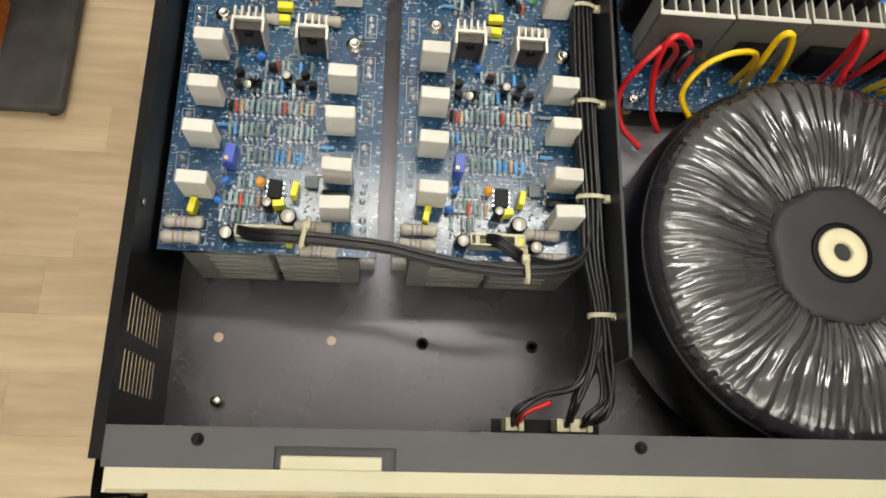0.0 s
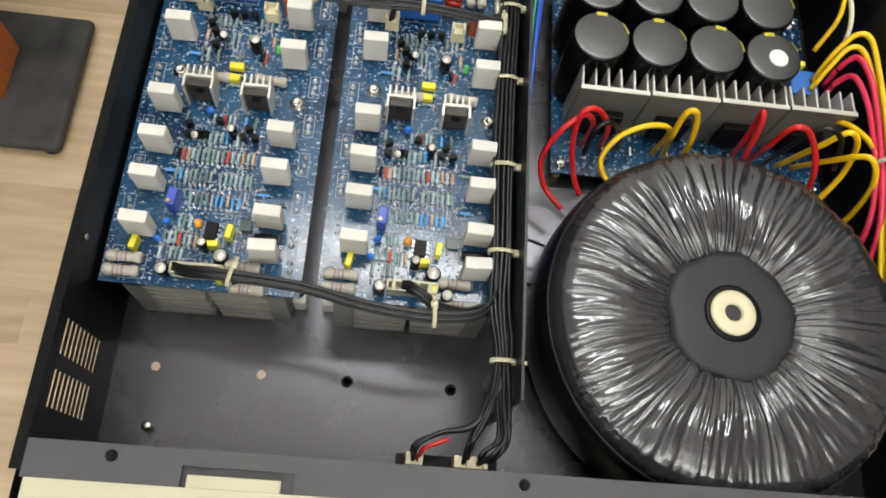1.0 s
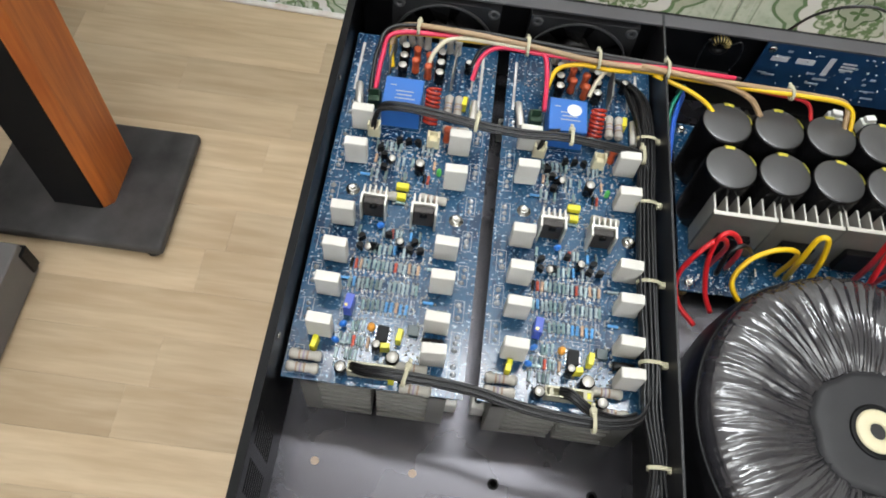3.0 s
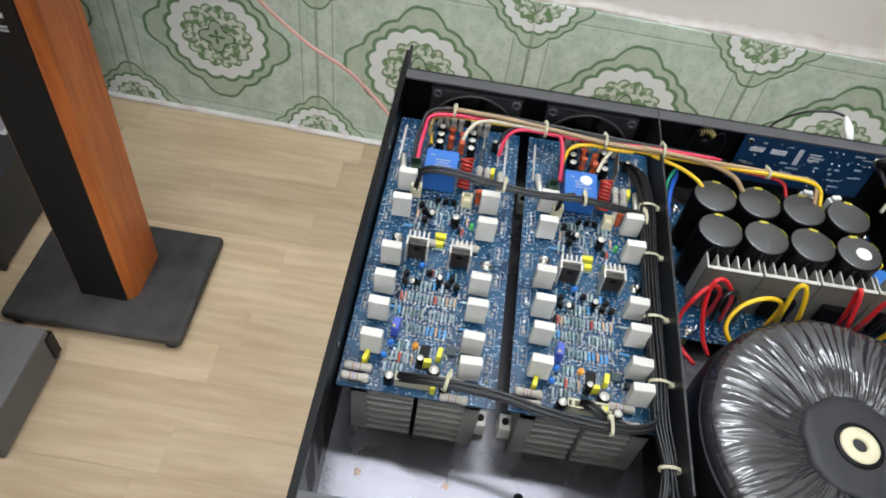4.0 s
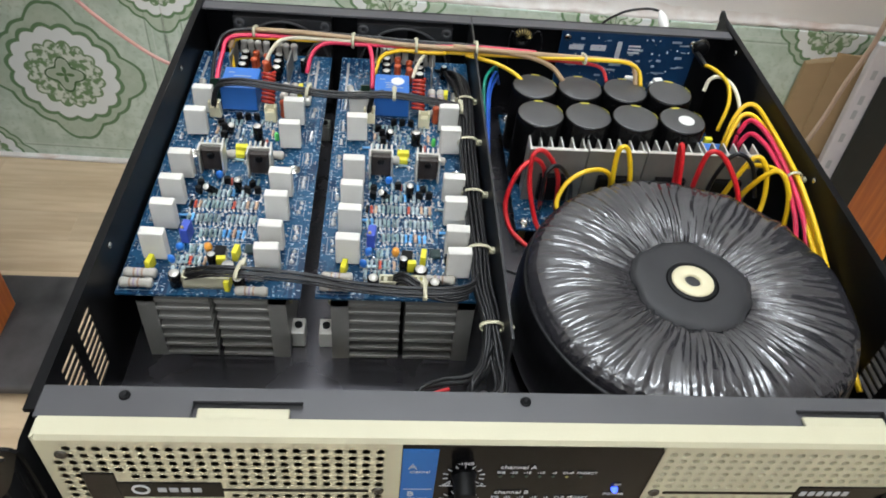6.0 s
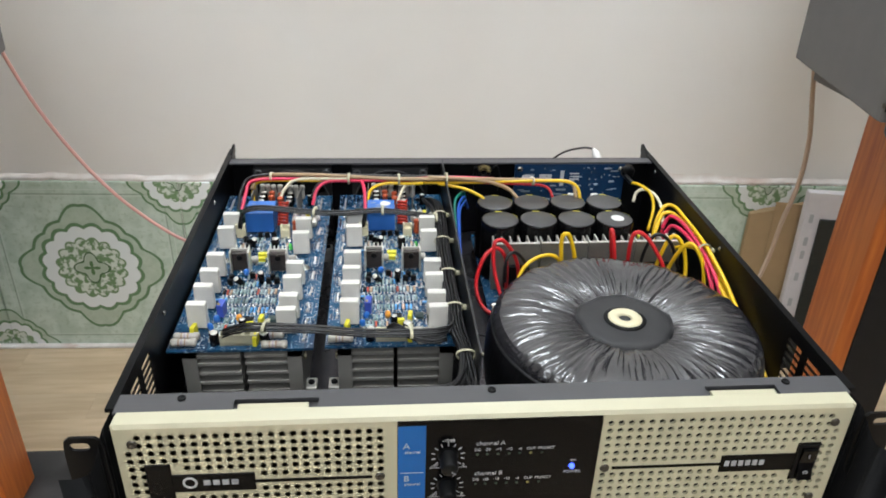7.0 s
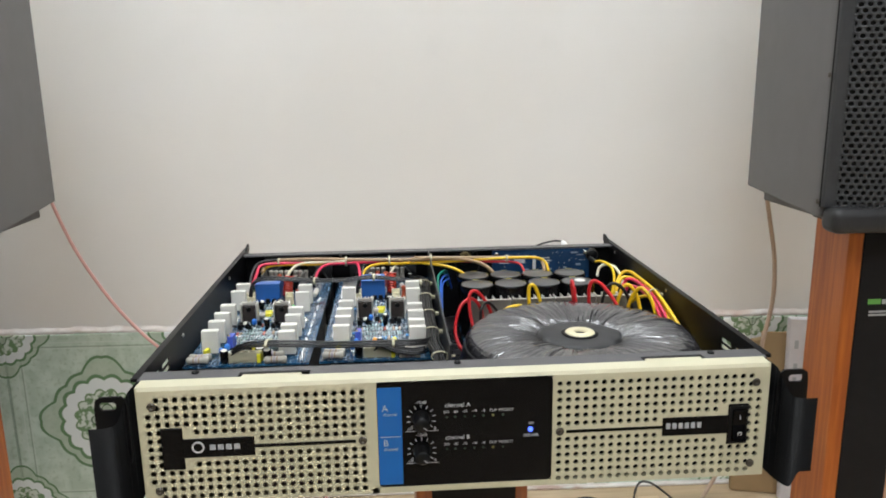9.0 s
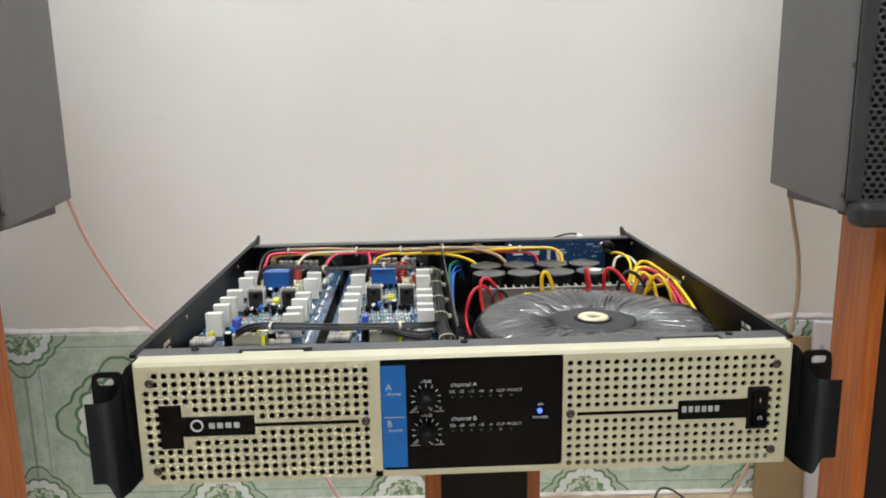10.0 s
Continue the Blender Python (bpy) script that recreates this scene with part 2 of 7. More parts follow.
def flower_tile_material():
    """Green glazed tile: a scalloped white rosette in the middle, quarter rosettes at the corners, double border lines."""
    m = material("green_flower_tile", (0.3, 0.45, 0.32), 0.22)
    w = Web(m)
    o = w.xyz()
    x, z = o[0], o[2]
    base = w.noise(30, 6)
    mottle = w.noise(110, 5)
    ground = w.mix(w.span(base, 0.35, 0.65), (0.50, 0.620, 0.525), (0.63, 0.735, 0.650))
    ground = w.mix(w.math("MULTIPLY", w.span(mottle, 0.52, 0.66), 0.4), ground, (0.33, 0.45, 0.32))

    def rosette(cx, cz, size, ground):
        dx, dz = w.math("SUBTRACT", x, cx), w.math("SUBTRACT", z, cz)
        r = w.math("DIVIDE", w.math("SQRT", w.math("ADD", w.math("MULTIPLY", dx, dx), w.math("MULTIPLY", dz, dz))), size)
        a = w.math("ARCTAN2", dz, dx)
        four = w.math("COSINE", w.math("MULTIPLY", a, 4.0))
        lobes = w.math("ABSOLUTE", w.math("SINE", w.math("MULTIPLY", a, 8.0)))
        ogee = w.math("POWER", w.math("ABSOLUTE", w.math("COSINE", w.math("MULTIPLY", a, 2.0))), 6.0)
        d = w.math("SUBTRACT", r, w.math("MULTIPLY", lobes, 0.07))
        out = w.math("SUBTRACT", w.math("SUBTRACT", r, w.math("MULTIPLY", lobes, 0.05)), w.math("MULTIPLY", ogee, 0.24))
        c = ground
        ring = w.math("MULTIPLY", w.span(out, 0.985, 1.0, 1.0, 0.0), w.span(out, 0.93, 0.945))
        c = w.mix(w.math("MULTIPLY", w.span(out, 0.93, 0.95, 1.0, 0.0), 0.55), c, (0.44, 0.54, 0.41))
        c = w.mix(ring, c, (0.15, 0.26, 0.14))
        c = w.mix(w.span(d, 0.82, 0.84, 1.0, 0.0), c, (0.16, 0.28, 0.15))
        c = w.mix(w.span(d, 0.75, 0.77, 1.0, 0.0), c, (0.84, 0.89, 0.89))
        c = w.mix(w.span(d, 0.535, 0.555, 1.0, 0.0), c, (0.20, 0.32, 0.17))
        inner = w.mix(w.span(w.noise(70, 3), 0.44, 0.56), (0.19, 0.31, 0.16), (0.70, 0.77, 0.69))
        c = w.mix(w.span(d, 0.50, 0.52, 1.0, 0.0), c, inner)
        star = w.math("SUBTRACT", r, w.math("MULTIPLY", four, 0.06))
        c = w.mix(w.math("MULTIPLY", w.span(star, 0.25, 0.27, 1.0, 0.0), w.span(star, 0.22, 0.235)), c, (0.08, 0.15, 0.07))
        c = w.mix(w.span(star, 0.21, 0.23, 1.0, 0.0), c, (0.44, 0.53, 0.42))
        c = w.mix(w.span(star, 0.075, 0.09, 1.0, 0.0), c, (0.12, 0.22, 0.10))
        return c

    ax, az = w.math("ABSOLUTE", x), w.math("ABSOLUTE", z)
    edge = w.math("MAXIMUM", ax, az)
    for lo, hi, col in ((0.163, 0.166, (0.66, 0.74, 0.68)), (0.166, 0.1690, (0.20, 0.30, 0.20)), (0.176, 0.1785, (0.68, 0.75, 0.69)), (0.196, 0.20, (0.17, 0.25, 0.18))):
        line = w.math("MULTIPLY", w.span(edge, lo - 0.0006, lo + 0.0006), w.span(edge, hi - 0.0006, hi + 0.0006, 1.0, 0.0))
        ground = w.mix(w.math("MULTIPLY", line, 0.55), ground, col)
    c = rosette(0.0, 0.0, 0.118, ground)
    for cx in (-0.2, 0.2):
        for cz in (-0.2, 0.2):
            c = rosette(cx, cz, 0.080, c)
    w.put(w.bsdf.inputs["Base Color"], c)
    w.bump(w.noise(14, 2), 0.25, 0.002)
    return m


def board_material():
    """Blue solder mask over copper traces, with via dots and faint white print."""
    m = material("blue_circuit_board", (0.03, 0.12, 0.32), 0.2, coat=0.0, spec=0.5)
    w = Web(m)
    wave = w.noise(38, 2, None, (1.0, 0.55, 1.0))
    bands = w.math("ABSOLUTE", w.math("SINE", w.math("MULTIPLY", wave, 46.0)))
    lanes = w.noise(300, 1, None, (1.0, 0.05, 1.0))
    trace = w.math("MAXIMUM", w.math("MULTIPLY", w.span(bands, 0.18, 0.3), w.span(w.noise(22, 1), 0.42, 0.5)), w.span(lanes, 0.52, 0.58))
    c = w.mix(trace, (0.0045, 0.027, 0.072), (0.0125, 0.063, 0.135))
    c = w.mix(w.span(w.noise(420, 2), 0.63, 0.67), c, (0.30, 0.44, 0.56))
    c = w.mix(w.math("MULTIPLY", w.span(w.noise(900, 1, None, (0.25, 1.0, 1.0)), 0.66, 0.70), 0.7), c, (0.40, 0.48, 0.55))
    w.put(w.bsdf.inputs["Base Color"], c)
    w.put(w.bsdf.inputs["Roughness"], w.span(w.noise(60, 3), 0.3, 0.7, 0.13, 0.20))
    w.bump(w.math("ADD", trace, w.math("MULTIPLY", w.noise(9, 2), 6.0)), 0.10, 0.0003)
    return m


def wood_material(name, dark, light, rough=0.4):
    m = material(name, light, rough)
    w = Web(m)
    g = w.noise(22, 7, None, (6.0, 6.0, 0.35))
    b = w.noise(5, 2, None, (3.0, 3.0, 0.5))
    f = w.span(w.math("ADD", w.math("MULTIPLY", g, 0.7), w.math("MULTIPLY", b, 0.4)), 0.38, 0.75)
    w.put(w.bsdf.inputs["Base Color"], w.mix(f, dark, light))
    w.bump(g, 0.12)
    return m


def wall_material():
    m = material("white_wall_paint", (0.78, 0.77, 0.745), 0.6)
    w = Web(m)
    c = w.mix(w.span(w.noise(1.7, 4), 0.35, 0.65), (0.80, 0.785, 0.755), (0.84, 0.83, 0.805))
    c = w.mix(w.math("MULTIPLY", w.span(w.noise(9, 5), 0.62, 0.8), 0.25), c, (0.72, 0.70, 0.67))
    w.put(w.bsdf.inputs["Base Color"], c)
    w.bump(w.noise(160, 5), 0.12)
    return m


def plaster_material():
    """White plaster smeared over old brick, pinkish brown where it is thin."""
    m = material("ragged_white_plaster", (0.78, 0.74, 0.70), 0.75)
    w = Web(m)
    c = w.mix(w.span(w.noise(26, 5), 0.35, 0.65), (0.72, 0.67, 0.63), (0.82, 0.80, 0.77))
    thin = w.math("MULTIPLY", w.span(w.noise(5, 3), 0.50, 0.62), w.span(w.noise(34, 4, None, (0.35, 1.0, 1.0)), 0.47, 0.60))
    c = w.mix(w.math("MULTIPLY", thin, 0.75), c, (0.50, 0.32, 0.25))
    w.put(w.bsdf.inputs["Base Color"], c)
    w.bump(w.noise(70, 4), 0.6)
    return m


def wrap_material():
    """Black shrink film, finely crinkled along the radii of the ring."""
    m = material("black_shrink_film", (0.024, 0.023, 0.027), 0.2, spec=0.9, coat=0.3)
    w = Web(m)
    o = w.xyz()
    a = w.math("ARCTAN2", o[1], o[0])
    r = w.math("SQRT", w.math("ADD", w.math("MULTIPLY", o[0], o[0]), w.math("MULTIPLY", o[1], o[1])))
    comb = w.nt.nodes.new("ShaderNodeCombineXYZ")
    w.put(comb.inputs[0], w.math("MULTIPLY", w.math("COSINE", a), 15.0))
    w.put(comb.inputs[1], w.math("MULTIPLY", w.math("SINE", a), 15.0))
    w.put(comb.inputs[2], w.math("MULTIPLY", r, 60.0))
    crease = w.noise(1.0, 2, comb.outputs[0])
    inner = w.span(r, 0.050, 0.036)
    w.put(w.bsdf.inputs["Roughness"], w.span(w.noise(45, 4), 0.3, 0.7, 0.11, 0.22))
    crinkle = w.math("MULTIPLY", w.noise(260, 3), w.math("ADD", 0.10, w.math("MULTIPLY", inner, 0.5)))
    w.bump(w.math("ADD", w.math("MULTIPLY", crease, 0.8), crinkle), 0.55, 0.0016)
    return m


CREAM = material("cream_paint", (0.515, 0.488, 0.345), 0.42, vary=0.04, scale=40, bump=0.06, bump_scale=900)
BLACK_STEEL = material("black_powder_coat", (0.0045, 0.0045, 0.005), 0.36, vary=0.2, scale=80, bump=0.08, bump_scale=1800, spec=0.16)
GREY_STEEL = material("dark_grey_steel", (0.078, 0.077, 0.082), 0.34, vary=0.10, scale=25, bump=0.05, bump_scale=1500, rough_vary=0.06, spec=0.35)
DARK_STEEL = material("dark_coated_steel", (0.022, 0.022, 0.024), 0.36, vary=0.15, scale=40, bump=0.05, bump_scale=1500, spec=0.35)
PLASTIC_BLACK = material("black_plastic", (0.005, 0.005, 0.0055), 0.4, vary=0.15, scale=90, spec=0.16)
PLATE_STEEL = material("smoky_steel_plate", (0.104, 0.100, 0.111), 0.27, 0.85, vary=0.05, scale=22, bump=0.03, bump_scale=1500, rough_vary=0.015, spec=1.0)
GLOSS_BLACK = material("glossy_black_acrylic", (0.003, 0.003, 0.0035), 0.14, spec=0.12)
BLUE_PRINT = material("blue_film", (0.010, 0.125, 0.42), 0.40, vary=0.05, spec=0.3)
WHITE_PRINT = material("white_print", (0.50, 0.50, 0.52), 0.5)
BOARD_PRINT = material("pale_board_print", (0.26, 0.30, 0.34), 0.5)
GREY_PRINT = material("grey_print", (0.40, 0.41, 0.43), 0.5)
DARK_GAP = material("dark_filter_foam", (0.010, 0.010, 0.010), 0.9)
ALU = material("aluminium", (0.62, 0.60, 0.55), 0.40, 0.45, vary=0.10, scale=120)
# darker, brownish copy of the aluminium: shade of the comb fronts in colour
ALU_FACE = material("shaded_face_aluminium", (0.21, 0.198, 0.172), 0.42, 0.4, vary=0.15, scale=70)
ALU_DULL = material("dull_aluminium", (0.205, 0.198, 0.18), 0.5, 0.25, vary=0.15, scale=70, bump=0.05)
STEEL = material("bright_steel", (0.55, 0.54, 0.50), 0.25, 1.0, vary=0.1)
BRASS = material("brass", (0.55, 0.42, 0.16), 0.3, 1.0, vary=0.1)
CERAMIC = material("white_cement", (0.65, 0.632, 0.582), 0.62, vary=0.05, scale=200, bump=0.12, bump_scale=1400, each=0.05)
IVORY = material("ivory_nylon", (0.68, 0.62, 0.42), 0.45, vary=0.08)
TIE = material("natural_nylon", (0.50, 0.47, 0.33), 0.38, vary=0.08)
BOARD = board_material()
BOARD_DARK = material("dark_blue_solder_mask", (0.008, 0.035, 0.095), 0.28, vary=0.25, scale=90, spec=0.4)
SOLDER = material("solder", (0.74, 0.75, 0.76), 0.22, 0.7)
RELAY = material("blue_relay_plastic", (0.03, 0.15, 0.50), 0.3, vary=0.08)
COPPER_RED = material("red_enamelled_wire", (0.42, 0.03, 0.015), 0.25, coat=0.4, vary=0.1)
YELLOW = material("yellow_film_capacitor", (0.72, 0.66, 0.03), 0.35, vary=0.06)
ORANGE_DROP = material("orange_tantalum", (0.75, 0.32, 0.04), 0.35)
BLUE_DROP = material("blue_capacitor_lacquer", (0.03, 0.18, 0.62), 0.3)
GREEN_LED = material("green_led_lens", (0.10, 0.55, 0.12), 0.25)
RES_GREY = material("grey_resistor_lacquer", (0.42, 0.395, 0.35), 0.5, vary=0.08, scale=200, each=0.06)
RES_BLUE = material("pale_blue_resistor", (0.32, 0.40, 0.42), 0.3, vary=0.25, scale=500, each=0.35)
RES_RED = material("red_glass_diode", (0.42, 0.06, 0.03), 0.3, each=0.3)
BAND_A = material("brown_band", (0.30, 0.20, 0.14), 0.5)
BAND_B = material("violet_band", (0.30, 0.25, 0.34), 0.5)
SLEEVE = material("black_capacitor_sleeve", (0.005, 0.005, 0.0055), 0.24, vary=0.2, coat=0.05, spec=0.25)
WIRE_BLACK = material("black_wire", (0.008, 0.008, 0.009), 0.30, vary=0.2, spec=0.45)
WIRE_RED = material("red_wire", (0.58, 0.015, 0.02), 0.35, vary=0.06)
WIRE_PINK = material("crimson_wire", (0.68, 0.03, 0.09), 0.35, vary=0.06)
WIRE_YELLOW = material("yellow_wire", (0.82, 0.52, 0.01), 0.35, vary=0.06)
WIRE_TAN = material("tan_wire", (0.36, 0.24, 0.13), 0.4, vary=0.06)
WIRE_WHITE = material("cream_wire", (0.72, 0.66, 0.50), 0.4, vary=0.06)
WIRE_BLUE = material("blue_wire", (0.02, 0.10, 0.50), 0.35)
WIRE_GREEN = material("green_wire", (0.01, 0.22, 0.14), 0.35)
CORD_PINK = material("salmon_speaker_cord", (0.60, 0.33, 0.30), 0.4, vary=0.06)
CORD_BEIGE = material("beige_speaker_cord", (0.48, 0.36, 0.27), 0.45, vary=0.06)
WRAP = wrap_material()
# duller copy of the ring's film; the dark case it mirrors is painted in
SHADED_FILM = material("shaded_black_film", (0.006, 0.006, 0.007), 0.38, vary=0.2, scale=60, bump=0.2, bump_scale=120, spec=0.25)
DISC = material("dark_grey_potting", (0.026, 0.026, 0.028), 0.5, vary=0.15, spec=0.35)
FILM_TOP = material("black_cap_top", (0.032, 0.032, 0.034), 0.36, vary=0.10, scale=120, coat=0.25, spec=0.8)
PLANK = plank_material()
GROUT = material("pale_grout", (0.52, 0.415, 0.285), 0.8, vary=0.1)
TILE = flower_tile_material()
WALL = wall_material()
PLASTER = plaster_material()
# tone of the unseen walls, chosen for the light they bounce back
FAR_WALL = material("unseen_wall_bounce_tone", (0.50, 0.48, 0.45), 0.7, vary=0.06, scale=4)
CEILING = material("white_ceiling_paint", (0.80, 0.79, 0.77), 0.8, vary=0.03, scale=3)
WOOD = wood_material("orange_brown_veneer", (0.34, 0.082, 0.016), (0.54, 0.160, 0.030), 0.34)
STAND_BLACK = material("black_stand_panel", (0.011, 0.011, 0.012), 0.45, vary=0.15, bump=0.1, bump_scale=900, spec=0.15)
BASE_BLACK = material("dusty_black_base", (0.040, 0.038, 0.038), 0.6, vary=0.9, scale=26, bump=0.08, rough_vary=0.12)
SPEAKER_GREY = material("charcoal_cabinet_paint", (0.128, 0.124, 0.123), 0.6, vary=0.08, scale=30, bump=0.25, bump_scale=700)
GRILLE = material("black_grille", (0.042, 0.043, 0.046), 0.45, vary=0.15, spec=0.35)
BEZEL = material("black_moulded_bezel", (0.028, 0.028, 0.030), 0.42, vary=0.15, spec=0.35)
BRONZE = material("blackened_screw_steel", (0.10, 0.09, 0.075), 0.4, 0.7, vary=0.2)
SPEAKER_CLOTH = material("black_cloth", (0.006, 0.006, 0.006), 0.95)
RUBBER = material("black_rubber", (0.015, 0.015, 0.015), 0.8)
CARDBOARD = material("brown_cardboard", (0.36, 0.25, 0.13), 0.8, vary=0.1, scale=30)
PAPER = material("white_carton", (0.66, 0.64, 0.66), 0.6, vary=0.06)
LED_BLUE = glow("blue_lamp", (0.06, 0.12, 1.0), 3.0)
LABEL_WHITE = material("white_sticker", (0.75, 0.75, 0.72), 0.5, vary=0.05)
LABEL_ORANGE = material("orange_label", (0.70, 0.38, 0.06), 0.45)
LABEL_GREEN = material("green_label", (0.14, 0.42, 0.08), 0.45)
LABEL_RED = material("red_label", (0.55, 0.05, 0.07), 0.45)

# ---- room ----
SLOPE = -0.030
WALL_Y = 1.047
TURN = math.degrees(math.atan(SLOPE))


def room():
    me = mesh_of(cubed(-2.6, 2.6, 0.0, 0.12, 0.0, 3.0), WALL, "wall")
    w = new("wall_north", me)
    w.matrix_world = pose(0, WALL_Y + 0.010, 0, 0, 0, TURN)
    tagged(w, "white painted wall above a band of tiles", "wall", kind="structure")
    # three unseen walls close the room; their tone sets the fill light
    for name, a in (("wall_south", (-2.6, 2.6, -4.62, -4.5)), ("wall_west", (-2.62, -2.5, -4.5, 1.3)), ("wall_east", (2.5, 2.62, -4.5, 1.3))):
        tagged(part(name, cubed(*a, 0.0, 3.0), FAR_WALL, None), "plain off-white unseen wall, tone set for fill light", "wall", kind="structure")
    tagged(part("ceiling", cubed(-2.7, 2.7, -4.7, 1.4, 3.0, 3.1), CEILING, None), "plain white ceiling", "ceiling", kind="structure")
    floor = part("floor", cubed(-2.7, 2.7, -4.7, 1.4, -0.06, -0.0025), GROUT, None)
    tagged(floor, "light wood-look plank floor", "floor", kind="structure")
    # planks run along x, in staggered rows
    wide, long = 0.078, 0.46
    me = mesh_of(cubed(-long / 2 + 0.0001, long / 2 - 0.0001, -wide / 2 + 0.0001, wide / 2 - 0.0001, -0.004, 0.0, 0.0002, 1), PLANK, "plank")
    row, y = 0, -0.85
    while y < 1.25:
        x = -2.4 + (row * 0.171 + 0.07 * (row % 3)) % long
        while x < 2.3:
            if abs(x) < 2.05:
                place("plank", me, floor, (x, y, 0.0))
            x += long
        y += wide
        row += 1
    band = thing("tile_band", (0, WALL_Y, 0), "band of green flower-patterned wall tiles above the floor", "wall tiles", kind="structure")
    band.rotation_euler[2] = radians(TURN)
    me = mesh_of(cubed(-0.1985, 0.1985, 0.0, 0.0105, -0.1945, 0.1945, 0.0015, 2), TILE, "tile")
    for i in range(-5, 7):
        place("tile", me, band, (-0.267 + 0.398 * i, 0, 0.1965))
    part("grout", cubed(-2.5, 2.5, 0.003, 0.0102, 0.004, 0.3907), PLASTER, band)
    # ragged plaster ridge along the top and a white joint at the floor
    bm = bmesh.new()
    rng = random.Random(4)
    n = 620
    rows = []
    for i in range(n + 1):
        x = -2.45 + 4.9 * i / n
        rag = noise.noise(Vector((x * 9, 0.3, 0))) * 0.004 + noise.noise(Vector((x * 31, 1.3, 0))) * 0.003
        lo, hi = 0.3885 + rag * 0.7 + rng.uniform(-0.001, 0.001), 0.4000 + rag + rng.uniform(-0.001, 0.0015)
        d = 0.0022 + rng.uniform(-0.0012, 0.0012)
        rows.append([bm.verts.new((x, 0.0098, lo)), bm.verts.new((x, d, lo + 0.003)), bm.verts.new((x, d + 0.0035, hi - 0.003)), bm.verts.new((x, 0.0093, hi + 0.002)), bm.verts.new((x, 0.0097, hi + 0.003 + 0.030 * max(0.0, noise.noise(Vector((x * 2.3, 7.7, 0)))) + 0.004 * noise.noise(Vector((x * 21, 3.1, 0)))))])
    for a, b in zip(rows, rows[1:]):
        for k in range(4):
            bm.faces.new((a[k], b[k], b[k + 1], a[k + 1]))
    part("plaster_edge", bm, PLASTER, band, "ragged white plaster edge", True)
    part("floor_joint", cubed(-2.45, 2.45, -0.012, 0.002, 0.0, 0.007, 0.003, 2), PLASTER, band, "white grout joint")


room()

# ---- stands and loudspeakers ----
def speaker_stand(x, y, top, label, mark):
    """A floor stand: plate on rubber feet, veneered column with a black front, top plate. x, y: middle of the column."""
    s = thing("speaker_stand", (x, y, 0), label, "speaker stand", "speaker stands")
    part("base_plate", cubed(-0.149, 0.147, -0.112, 0.116, 0.012, 0.032, 0.007, 3), BASE_BLACK, s, "dusty black base plate")
    foot = mesh_of(can(bmesh.new(), 0.014, 0.0, 0.0125, 16, 0.002), RUBBER, "rubber_foot", True)
    for fx in (-0.128, 0.126):
        for fy in (-0.095, 0.098):
            place("rubber_foot", foot, s, (fx, fy, 0))
    # column: rear box, chamfered wooden edges, black inset front
    w, d, ch = 0.0525, 0.050, 0.013
    ring = [(-w, d), (w, d), (w, -d + ch), (w - ch, -d), (-w + ch, -d), (-w, -d + ch)]
    bm = bmesh.new()
    lo = [bm.verts.new((a, b, 0.0315)) for a, b in ring]
    hi = [bm.verts.new((a, b, top - 0.012)) for a, b in ring]
    for i in range(6):
        j = (i + 1) % 6
        bm.faces.new((lo[i], lo[j], hi[j], hi[i]))
    bm.faces.new(lo), bm.faces.new(hi)
    bmesh.ops.bevel(bm, geom=[e for e in bm.edges if abs(e.verts[0].co.z - e.verts[1].co.z) > 0.1], offset=0.0015, segments=2, profile=0.5, affect="EDGES")
    part("column", bm, WOOD, s, "orange-brown veneered column")
    front = part("front_panel", cubed(-w + ch + 0.001, w - ch - 0.001, -d - 0.003, -d + 0.001, 0.033, top - 0.014, 0.001, 1), STAND_BLACK, s, "matt black front panel")
    if mark:
        z = top - 0.125
        tilt = -d - 0.0036
        for x0, x1, z0, z1, mt in ((-0.024, -0.004, 0.0, 0.008, LABEL_GREEN), (-0.002, 0.004, 0.0, 0.007, WHITE_PRINT), (0.006, 0.012, 0.0, 0.007, WHITE_PRINT), (0.014, 0.021, 0.0, 0.007, WHITE_PRINT), (-0.021, 0.021, -0.013, -0.010, GREY_PRINT), (-0.021, 0.021, -0.018, -0.015, GREY_PRINT)):
            part("printed_mark", cubed(x0, x1, tilt, tilt + 0.001, z + z0, z + z1), mt, front)
    part("top_plate", cubed(-0.058, 0.058, -0.058, 0.056, top - 0.0125, top, 0.003, 2), BASE_BLACK, s)
    return s


def grille_mesh(width, height, pitch, r):
    """A sheet with staggered six-sided holes, standing in the xz plane."""
    bm = bmesh.new()
    px, pz = pitch, pitch * 0.866
    nx, nz = int(width / px), int(height / pz)
    for k in range(nz):
        for i in range(nx):
            cx = -width / 2 + (i + 0.5 + (0.25 if k % 2 else -0.25)) * px
            cz = (k + 0.5) * pz
            inn, out, back = [], [], []
            for q in range(6):
                a = math.pi / 6 + q * math.pi / 3
                out.append(bm.verts.new((cx + px / 1.732 * math.cos(a), 0, cz + px / 1.732 * math.sin(a))))
                inn.append(bm.verts.new((cx + r * math.cos(a), 0.0, cz + r * math.sin(a))))
                back.append(bm.verts.new((cx + r * math.cos(a), 0.0016, cz + r * math.sin(a))))
            for q in range(6):
                p = (q + 1) % 6
                bm.faces.new((out[q], out[p], inn[p], inn[q]))
                bm.faces.new((inn[q], inn[p], back[p], back[q]))
    for v in bm.verts:
        v.co.y += 0.026 * (v.co.x / (width / 2)) ** 4
    return mesh_of(bm, GRILLE, "grille", True)


